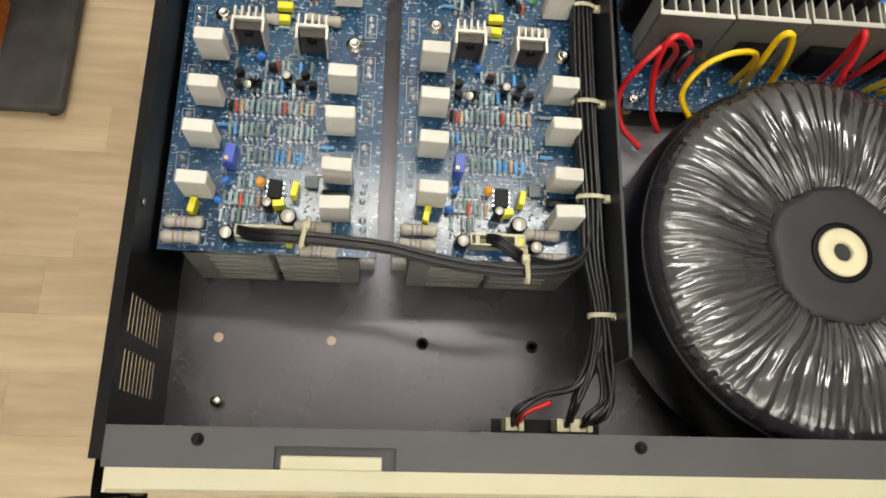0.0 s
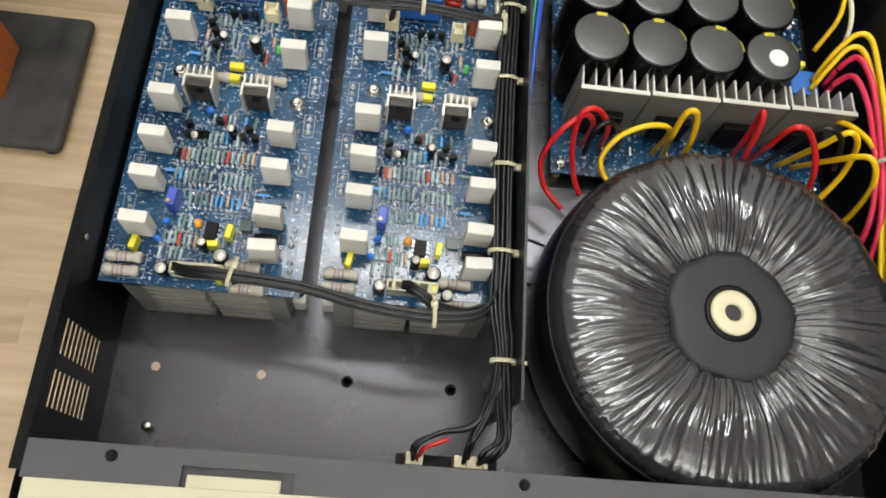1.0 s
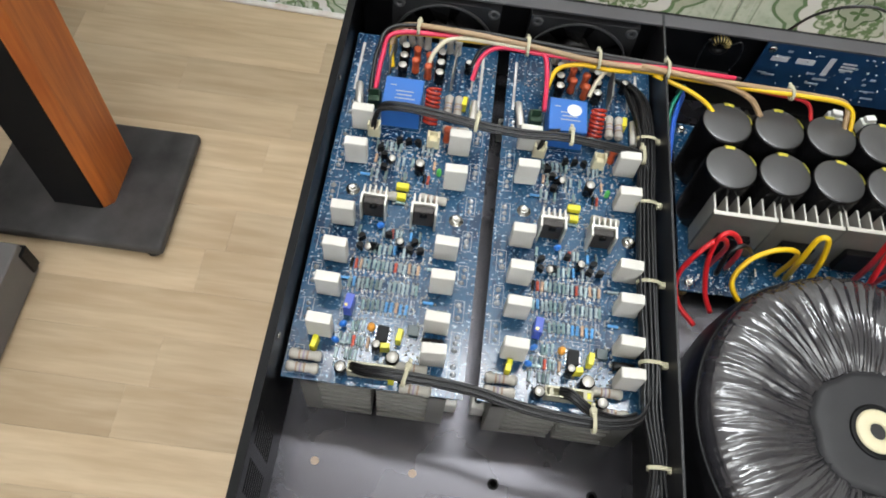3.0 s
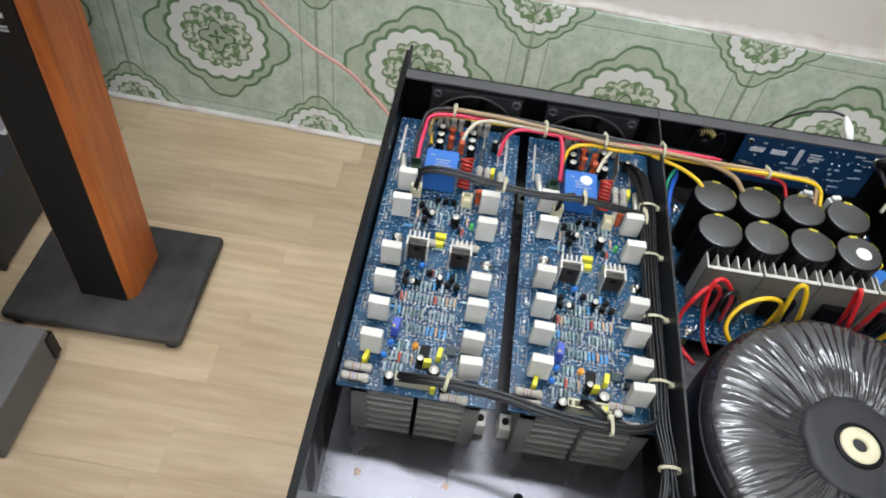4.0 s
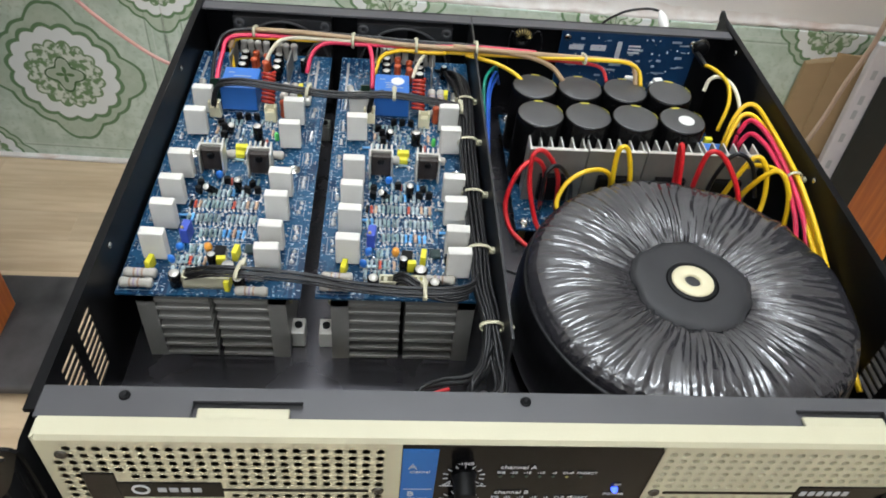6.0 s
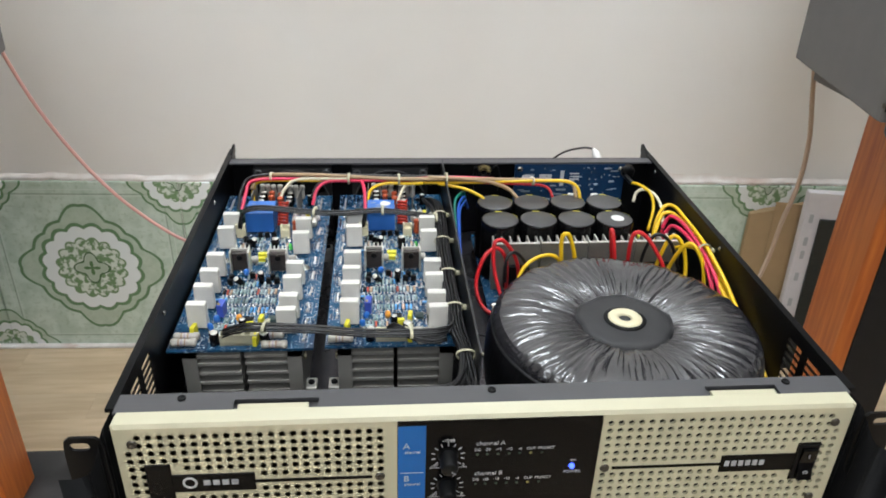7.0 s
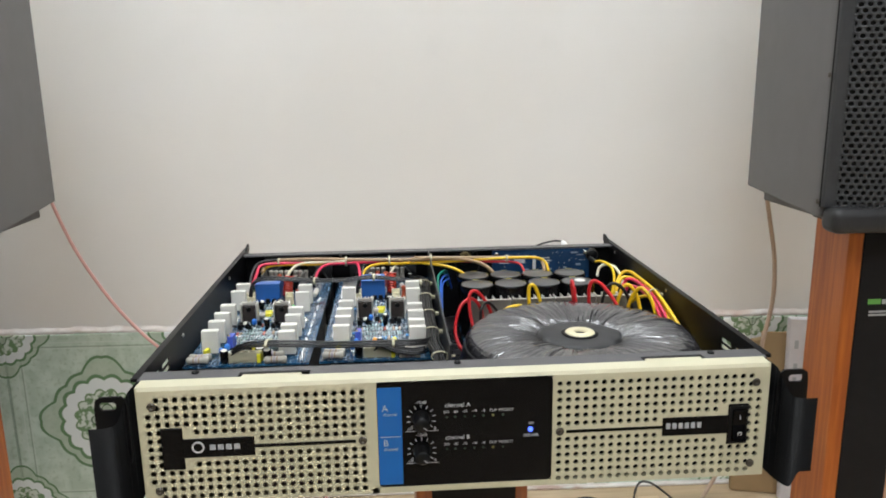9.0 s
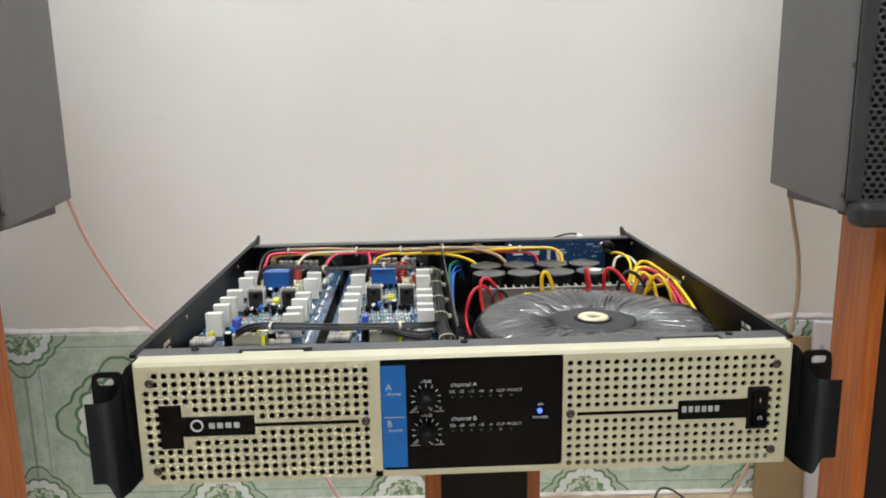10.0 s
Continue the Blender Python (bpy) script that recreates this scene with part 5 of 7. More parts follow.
def fan(x):
    f = thing("cooling_fan", (x, 0.381, AZ + 0.040), "square black cooling fan against the rear panel", "fan", "cooling fans")
    bm = bmesh.new()
    n, half, R = 40, 0.0385, 0.0355
    for y in (-0.0125, 0.0115):
        inner = [bm.verts.new((R * math.cos(2 * math.pi * i / n), y, R * math.sin(2 * math.pi * i / n))) for i in range(n)]
        outer = []
        for i in range(n):
            c, s = math.cos(2 * math.pi * i / n), math.sin(2 * math.pi * i / n)
            k = half / max(abs(c), abs(s))
            outer.append(bm.verts.new((c * k, y, s * k)))
        if y < 0:
            keep = inner, outer
        for i in range(n):
            j = (i + 1) % n
            bm.faces.new((inner[i], inner[j], outer[j], outer[i]))
    for i in range(n):
        j = (i + 1) % n
        bm.faces.new((keep[0][i], keep[0][j], inner[j], inner[i]))
        bm.faces.new((keep[1][i], keep[1][j], outer[j], outer[i]))
    part("fan_housing", bm, FAN_BLACK, f)
    part("hub", turned(LIE_Y, can(bmesh.new(), 0.014, -0.010, 0.008, 24, 0.0015)), FAN_BLACK, f, "", True)
    part("shroud_ring", turned(LIE_Y, lathe(bmesh.new(), [(0.0352, 0.0125), (0.0352, 0.0143), (0.0368, 0.0145), (0.0372, 0.0125)], 40, None, True)), FAN_RIM, f, "grey rim of the fan opening, lit edge put in its colour", True)
    boss = mesh_of(turned(LIE_Y, lathe(bmesh.new(), [(0.0018, 0.0125), (0.0020, 0.0150), (0.0038, 0.0150), (0.0042, 0.0125)], 14)), FAN_RIM, "mounting_boss", True)
    for bx in (-0.0335, 0.0335):
        for bz in (-0.0335, 0.0335):
            place("mounting_boss", boss, f, (bx, 0, bz))
    for k in range(7):
        bm = bmesh.new()
        vs = []
        for i in range(5):
            r = 0.0135 + i * 0.0052
            for u, y in ((-1, -0.006), (1, 0.006)):
                a = u * 0.30
                vs.append(bm.verts.new((r * math.cos(a), y, r * math.sin(a))))
        for i in range(4):
            bm.faces.new((vs[2 * i], vs[2 * i + 1], vs[2 * i + 3], vs[2 * i + 2]))
        bmesh.ops.solidify(bm, geom=bm.faces[:], thickness=0.0012)
        ob = part("blade", bm, FAN_BLACK, f)
        ob.rotation_euler[1] = 2 * math.pi * k / 7
    f.scale = (1, 0.5, 1)
    f.location.y = 0.3866
    return f


fan(-0.154)
fan(-0.056)


def rear_board():
    r = thing("input_board", (0.1306, 0.3825, AZ + 0.0315), "blue input board standing upright by the rear panel", "circuit board")
    part("circuit_board", cubed(-0.058, 0.058, 0.0, 0.0016, 0.0, 0.050), BOARD_DARK, r, "blue printed circuit board")
    rg = random.Random(21)
    for i in range(26):
        w, h = rg.uniform(0.002, 0.011), rg.uniform(0.0008, 0.0022)
        x, z = rg.uniform(-0.054, 0.046), rg.uniform(0.006, 0.046)
        part("printed_bar", cubed(x, x + w, -0.0003, 0.0001, z, z + h), BOARD_PRINT, r)
    for z in (0.033, 0.036, 0.039):
        part("printed_bar", cubed(0.0, 0.010, -0.0004, 0.0001, z, z + 0.0012), WHITE_PRINT, r)
    for x, z, w, h in ((-0.010, 0.026, 0.004, 0.017), (-0.050, 0.034, 0.012, 0.004), (-0.032, 0.034, 0.013, 0.005)):
        part("printed_bar", cubed(x, x + w, -0.0004, 0.0001, z, z + h), WHITE_PRINT, r)
    bm = bmesh.new()
    for i in range(44):
        rad = rg.uniform(0.0005, 0.0011)
        lathe(bm, [(rad, 0.0), (rad * 0.7, rad * 0.6), (0, rad)], 6, Matrix.Translation((rg.uniform(-0.054, 0.054), 0.0, rg.uniform(0.004, 0.047))) @ pose(0, 0, 0, 90, 0, 0))
    tagged(part("solder_joints", bm, SOLDER, r, "", True), kind="stuff")
    sc = mesh_of(turned(LIE_Y, can(bmesh.new(), 0.0030, 0.0, 0.0020, 12)), STEEL, "screw", True)
    for x, z in ((-0.053, 0.045), (0.053, 0.045)):
        place("screw", sc, r, (x, 0.0, z))
    for x in (-0.030, 0.004, 0.034):
        part("spacer", cubed(x, x + 0.012, 0.0016, 0.0098, 0.010, 0.030, 0.0006, 1), PLASTIC_BLACK, r)
    return r


rear_board()


def mains_filter():
    c = thing("wound_choke", (0.040, 0.381, AZ + 0.0735), "small brass-topped choke with loose wire ends", "choke")
    part("core", turned(LIE_Y, lathe(bmesh.new(), [(0.005, -0.004), (0.011, -0.004), (0.0125, 0.0), (0.011, 0.004), (0.005, 0.004)], 24, None, True)), PLASTIC_BLACK, c, "", True)
    bm = bmesh.new()
    for k in range(9):
        a = radians(20 + k * 16)
        m = Matrix.Translation((0.0088 * math.cos(a), 0, 0.0088 * math.sin(a))) @ pose(0, 0, 0, 0, -math.degrees(a), 0)
        pts = [m @ Vector((0.0046 * math.cos(q), 0.0052 * math.sin(q), 0)) for q in (i * math.pi / 5 for i in range(11))]
        tube(bm, pts, 0.0006, 5, 1)
    part("winding", bm, BRASS, c, "dull brass winding", True)
    part("bracket", cubed(-0.004, 0.004, 0.004, 0.0138, -0.006, 0.004), PLASTIC_BLACK, c)
    bm = tube(bmesh.new(), [(0.008, -0.004, 0.004), (0.020, -0.006, 0.014), (0.026, -0.006, -0.004), (0.024, -0.006, -0.030)], 0.0009)
    tube(bm, [(-0.008, -0.004, 0.004), (-0.016, -0.006, 0.012), (-0.018, -0.006, -0.010), (-0.016, -0.006, -0.035)], 0.0009)
    part("wire_end", bm, WIRE_BLACK, c, "", True)

    c.scale = (0.62, 0.62, 0.62)
    # black panel socket with a steel ring, and small screws through the case walls
    k = thing("panel_socket", (0.1915, 0.393, AZ + 0.0735), "black panel socket with a dull steel ring", "socket")
    part("barrel", turned(LIE_Y, can(bmesh.new(), 0.0062, 0.0, 0.015, 20, 0.001)), PLASTIC_BLACK, k, "", True)
    part("ring", turned(LIE_Y, lathe(bmesh.new(), [(0.0063, 0.009), (0.0074, 0.009), (0.0074, 0.012), (0.0063, 0.012)], 20, None, True)), BRONZE, k, "dull steel ring", True)
    screw = mesh_of(turned(LIE_Y, can(bmesh.new(), 0.0019, 0.0, 0.0012, 12, 0.0004)), STEEL, "screw", True)
    for x in (0.157, 0.181, -0.105, 0.020):
        place("screw", screw, amp, (x, 0.393, 0.0790))
    for y in (0.202, 0.367):
        place("screw", screw, amp, (0.2155, y, 0.0790), -90)
    for y in (0.120, 0.300):
        place("screw", screw, amp, (-0.2155, y, 0.0790), 90)
    me = mesh_of(box(cubed(-0.0050, 0.0050, -0.0034, 0.0034, -0.010, 0.0, 0.0006, 1), -0.0036, 0.0036, -0.0022, 0.0022, 0.0, 0.0035, 0.0004, 1), LABEL_WHITE, "wire_plug")
    for x, y, turn in ((0.146, 0.3390, 12), (0.123, 0.3400, -6)):
        ob = new("wire_plug", me)
        ob.matrix_world = pose(x, y, AZ + 0.0640, 0, 0, turn)
        tagged(ob, "white nylon plug on the supply board wiring", "plug", "supply plugs")
        part("plug_post", cubed(-0.0040, 0.0040, -0.0028, 0.0028, -0.0495, -0.0100, 0.0004, 1), PLASTIC_BLACK, ob)


mains_filter()


# ---- wiring ----
def loom(name, label, runs, ties=(), category="cable"):
    """runs: (material, radius, points) in the case's own measures; ties: (place, radius, direction of the run in degrees, tilt)."""
    first = runs[0][2][0]
    origin = Vector((first[0], first[1], first[2] + AZ))
    t = thing(name, origin, label, category)
    shift = Vector((first[0], first[1], first[2]))
    for mt, r, pts in runs:
        part("wire", tube(bmesh.new(), [Vector(q) - shift for q in pts], r, 7), mt, t, "", True)
    for at, r, rz, squash in ties:
        bm = lathe(bmesh.new(), [(r, -0.0011), (r + 0.0007, -0.0011), (r + 0.0007, 0.0011), (r, 0.0011)], 20, pose(0, 0, 0, 90, 0, 0) @ Matrix.Diagonal((1, squash, 1, 1)), True)
        box(bm, r - 0.0008, r + 0.0030, -0.0018, 0.0018, -0.0016, 0.0016, 0.0004, 1)
        box(bm, r + 0.0030, r + 0.0058, -0.0010, 0.0010, -0.0005, 0.0005)
        ob = part("cable_tie", bm, TIE, t, "pale nylon cable tie", True)
        ob.matrix_basis = pose(*(Vector(at) - shift), 0, 0, rz)
    return t


def main_loom():
    rng = random.Random(6)
    runs = []
    for n in range(14):
        i = n % 8
        ox = -0.0048 + 0.0023 * (n % 5)
        oz = (n // 5) * 0.0021 - 0.0014
        end = ((-0.0500, 0.0300, 0.0600), (-0.0490, 0.0305, 0.0590), (-0.0260, 0.0300, 0.0600), (-0.0250, 0.0305, 0.0590), (-0.0190, 0.0300, 0.0600), (-0.0180, 0.0305, 0.0600), (-0.0170, 0.0300, 0.0590), (-0.0240, 0.0300, 0.0600))[i]
        if i < 2:
            mid = [(-0.0490, 0.0360, 0.0690), (-0.0380, 0.0420, 0.0680 + oz), (-0.0200, 0.0500, 0.0660 + oz)]
        elif i in (2, 3, 7):
            mid = [(-0.0240, 0.0370, 0.0670), (-0.0220, 0.0430, 0.0660 + oz), (-0.0140 + ox * 0.5, 0.0560, 0.0640 + oz)]
        else:
            mid = [(-0.0130 + ox, 0.0350, 0.0660), (-0.0075 + ox * 0.6, 0.0430, 0.0640 + oz), (-0.0075 + ox * 0.6, 0.0580, 0.0640 + oz)]
        j = lambda: rng.uniform(-0.0006, 0.0006)
        body = [(-0.0095 + ox * 0.75, 0.079, 0.0675 + oz), (-0.0125 + ox + j(), 0.108, 0.0680 + oz), (-0.0125 + ox + j(), 0.136, 0.0685 + oz + j()), (-0.0135 + ox + j(), 0.186, 0.0685 + oz), (-0.0130 + ox, 0.241, 0.0685 + oz), (-0.0120 + ox, 0.292, 0.0685 + oz), (-0.0140 + ox * 1.2 - 0.002 * (i % 3), 0.330, 0.0640 + oz), (-0.0220 - 0.003 * (i % 4), 0.350, 0.0580)]
        runs.append((WIRE_BLACK, 0.00108, [end] + [(a + j() * 2, b2 + j() * 2, c + (n // 8) * 0.0021) for a, b2, c in mid] + body))
    runs.append((WIRE_RED, 0.0011, [(-0.0475, 0.0300, 0.0600), (-0.0460, 0.0345, 0.0660), (-0.0400, 0.0375, 0.0670), (-0.0340, 0.0400, 0.0665)]))
    ties = [((-0.0095, 0.079, 0.0682), 0.0062, 0, 0.62), ((-0.0125, 0.136, 0.0690), 0.0066, 0, 0.62), ((-0.0130, 0.186, 0.0690), 0.0068, 0, 0.62), ((-0.0130, 0.241, 0.0690), 0.0066, 0, 0.62), ((-0.0120, 0.291, 0.0690), 0.0066, 0, 0.62)]
    t = loom("cable_loom", "bundle of black wires tied along the partition", runs, ties)
    bm = cubed(-0.0040, 0.0040, -0.0028, 0.0028, -0.010, 0.000, 0.0003, 1)
    box(bm, -0.0040, -0.002, -0.0028, 0.0028, 0.000, 0.0025)
    box(bm, 0.002, 0.0040, -0.0028, 0.0028, 0.000, 0.0025)
    plug = mesh_of(bm, IVORY, "plug")
    first = Vector(runs[0][2][0])
    for x in (-0.0495, -0.0265, -0.0185):
        place("plug", plug, t, (x - first.x, 0.0305 - first.y, 0.0605 - first.z), label="ivory plug")
    part("plug_shelf", cubed(-0.058 - first.x, -0.008 - first.x, 0.0257 - first.y, 0.0335 - first.y, 0.0485 - first.z, 0.0505 - first.z), PLASTIC_BLACK, t)


main_loom()


def flat_loom(name, label, pts, n, r, ties, spread=(0, 1, 0)):
    runs = []
    for i in range(n):
        k = (i - (n - 1) / 2) * r * 1.45
        runs.append((WIRE_BLACK, r, [(x + spread[0] * k, y + spread[1] * k, z + spread[2] * k + 0.0004 * math.sin(i * 2.1 + 9 * x)) for x, y, z in pts]))
    return loom(name, label, runs, ties)


flat_loom("ribbon_loom", "flat black wire bundle along the front of the boards", [(-0.176, 0.1130, 0.0655), (-0.168, 0.1100, 0.0705), (-0.155, 0.1090, 0.0735), (-0.130, 0.1080, 0.0730), (-0.108, 0.1060, 0.0725), (-0.090, 0.1020, 0.0728), (-0.070, 0.0985, 0.0738), (-0.045, 0.0970, 0.0742), (-0.024, 0.1005, 0.0730), (-0.0155, 0.1110, 0.0710), (-0.0140, 0.1300, 0.0690)], 6, 0.00068,
          [((-0.1460, 0.1085, 0.0733), 0.0048, 80, 0.6), ((-0.0455, 0.0970, 0.0742), 0.0050, 92, 0.6)], (0, 0.8, 0.6))
flat_loom("plug_loom", "short black wires bent into a board plug", [(-0.062, 0.1145, 0.0640), (-0.056, 0.1120, 0.0685), (-0.044, 0.1050, 0.0660), (-0.030, 0.1030, 0.0640), (-0.020, 0.1060, 0.0640)], 5, 0.00085, [], (0, 0.8, 0.6))
flat_loom("cross_loom", "flat black wire bundle crossing over both relays", [(-0.1885, 0.2755, 0.0660), (-0.186, 0.2800, 0.0790), (-0.172, 0.2800, 0.0830), (-0.148, 0.2790, 0.0815), (-0.120, 0.2760, 0.0800), (-0.095, 0.2740, 0.0805), (-0.068, 0.2740, 0.0825), (-0.040, 0.2740, 0.0795), (-0.018, 0.2735, 0.0755), (-0.012, 0.2650, 0.0720)], 6, 0.00066,
          [((-0.1240, 0.2765, 0.0800), 0.0050, 85, 0.6), ((-0.0640, 0.2742, 0.0822), 0.0050, 90, 0.6), ((-0.0165, 0.2730, 0.0750), 0.0050, 92, 0.6)], (0, 0.9, 0.4))
for dx in (0.0, 0.108):
    flat_loom("plug_loom", "short black wires standing in an ivory plug", [(-0.1895 + dx, 0.2757, 0.0650), (-0.1885 + dx, 0.2765, 0.0730), (-0.1860 + dx, 0.2790, 0.0790), (-0.1800 + dx, 0.2795, 0.0815)], 3, 0.0009, [], (0.7, 0.6, 0))


def rear_loom():
    def w(mt, r, *pts):
        return (mt, r, pts)
    runs = [
        w(WIRE_BLACK, 0.0015, (-0.1960, 0.3020, 0.0660), (-0.1945, 0.3260, 0.0805), (-0.1850, 0.3450, 0.0855), (-0.1400, 0.3500, 0.0850), (-0.0950, 0.3490, 0.0845), (-0.0500, 0.3460, 0.0845), (0.0000, 0.3440, 0.0845), (0.0400, 0.3460, 0.0815)),
        w(WIRE_PINK, 0.0017, (-0.1930, 0.3040, 0.0660), (-0.1915, 0.3260, 0.0755), (-0.1860, 0.3410, 0.0825), (-0.1500, 0.3460, 0.0820), (-0.1000, 0.3450, 0.0815), (-0.0500, 0.3410, 0.0820), (-0.0050, 0.3410, 0.0835), (0.0300, 0.3460, 0.0795)),
        w(WIRE_YELLOW, 0.0016, (-0.1850, 0.3300, 0.0620), (-0.1870, 0.3410, 0.0730), (-0.1780, 0.3450, 0.0805), (-0.1300, 0.3460, 0.0805), (-0.1000, 0.3465, 0.0805)),
        w(WIRE_TAN, 0.0020, (-0.1880, 0.3380, 0.0750), (-0.1800, 0.3480, 0.0840), (-0.1400, 0.3470, 0.0860), (-0.0950, 0.3440, 0.0850), (-0.0500, 0.3390, 0.0845), (0.0000, 0.3380, 0.0845), (0.0350, 0.3350, 0.0835), (0.0560, 0.3320, 0.0775), (0.0660, 0.3240, 0.0700)),
        w(WIRE_WHITE, 0.0016, (-0.1620, 0.3290, 0.0640), (-0.1570, 0.3380, 0.0750), (-0.1460, 0.3450, 0.0815), (-0.1200, 0.3450, 0.0825), (-0.0970, 0.3430, 0.0835)),
        w(WIRE_PINK, 0.0016, (-0.1300, 0.3260, 0.0640), (-0.1260, 0.3370, 0.0750), (-0.1150, 0.3430, 0.0805), (-0.0900, 0.3420, 0.0815), (-0.0500, 0.3400, 0.0835), (0.0000, 0.3410, 0.0850), (0.0450, 0.3430, 0.0825)),
        w(WIRE_PINK, 0.0017, (-0.0800, 0.3060, 0.0660), (-0.0805, 0.3240, 0.0750), (-0.0830, 0.3390, 0.0805), (-0.0880, 0.3440, 0.0820)),
        w(WIRE_YELLOW, 0.0016, (-0.0790, 0.3260, 0.0660), (-0.0740, 0.3360, 0.0755), (-0.0600, 0.3380, 0.0805), (-0.0400, 0.3370, 0.0805), (-0.0250, 0.3380, 0.0805)),
        w(WIRE_WHITE, 0.0014, (-0.0500, 0.3250, 0.0650), (-0.0460, 0.3330, 0.0730), (-0.0390, 0.3390, 0.0795), (-0.0250, 0.3400, 0.0815)),
        w(WIRE_YELLOW, 0.0016, (-0.0250, 0.3410, 0.0795), (0.0100, 0.3390, 0.0805), (0.0500, 0.3350, 0.0830), (0.0900, 0.3340, 0.0840), (0.1150, 0.3330, 0.0835), (0.1250, 0.3300, 0.0785), (0.1270, 0.3220, 0.0700)),
        w(WIRE_YELLOW, 0.0016, (-0.0100, 0.3390, 0.0795), (0.0130, 0.3320, 0.0775), (0.0280, 0.3260, 0.0730), (0.0360, 0.3200, 0.0680)),
        w(WIRE_TAN, 0.0019, (-0.0200, 0.3390, 0.0860), (0.0200, 0.3360, 0.0855), (0.0600, 0.3360, 0.0845), (0.1000, 0.3360, 0.0835), (0.1200, 0.3340, 0.0815), (0.1230, 0.3230, 0.0700)),
        w(WIRE_RED, 0.0014, (-0.0100, 0.3410, 0.0835), (0.0300, 0.3390, 0.0805), (0.0700, 0.3370, 0.0795), (0.0950, 0.3350, 0.0775), (0.1020, 0.3270, 0.0680)),
        w(WIRE_BLACK, 0.0014, (-0.1320, 0.3350, 0.0680), (-0.1230, 0.3450, 0.0785), (-0.0950, 0.3460, 0.0825), (-0.0400, 0.3440, 0.0835), (0.0100, 0.3430, 0.0835), (0.0500, 0.3460, 0.0795)),
    ]
    ties = [((-0.1700, 0.3470, 0.0845), 0.0040, 90, 0.8), ((-0.0960, 0.3445, 0.0830), 0.0060, 90, 0.8), ((-0.0480, 0.3415, 0.0835), 0.0060, 90, 0.8), ((-0.0020, 0.3405, 0.0840), 0.0065, 90, 0.8), ((0.0820, 0.3350, 0.0835), 0.0040, 90, 0.8)]
    loom("cable_loom", "bundle of red yellow and tan wires across the rear", runs, ties)


rear_loom()


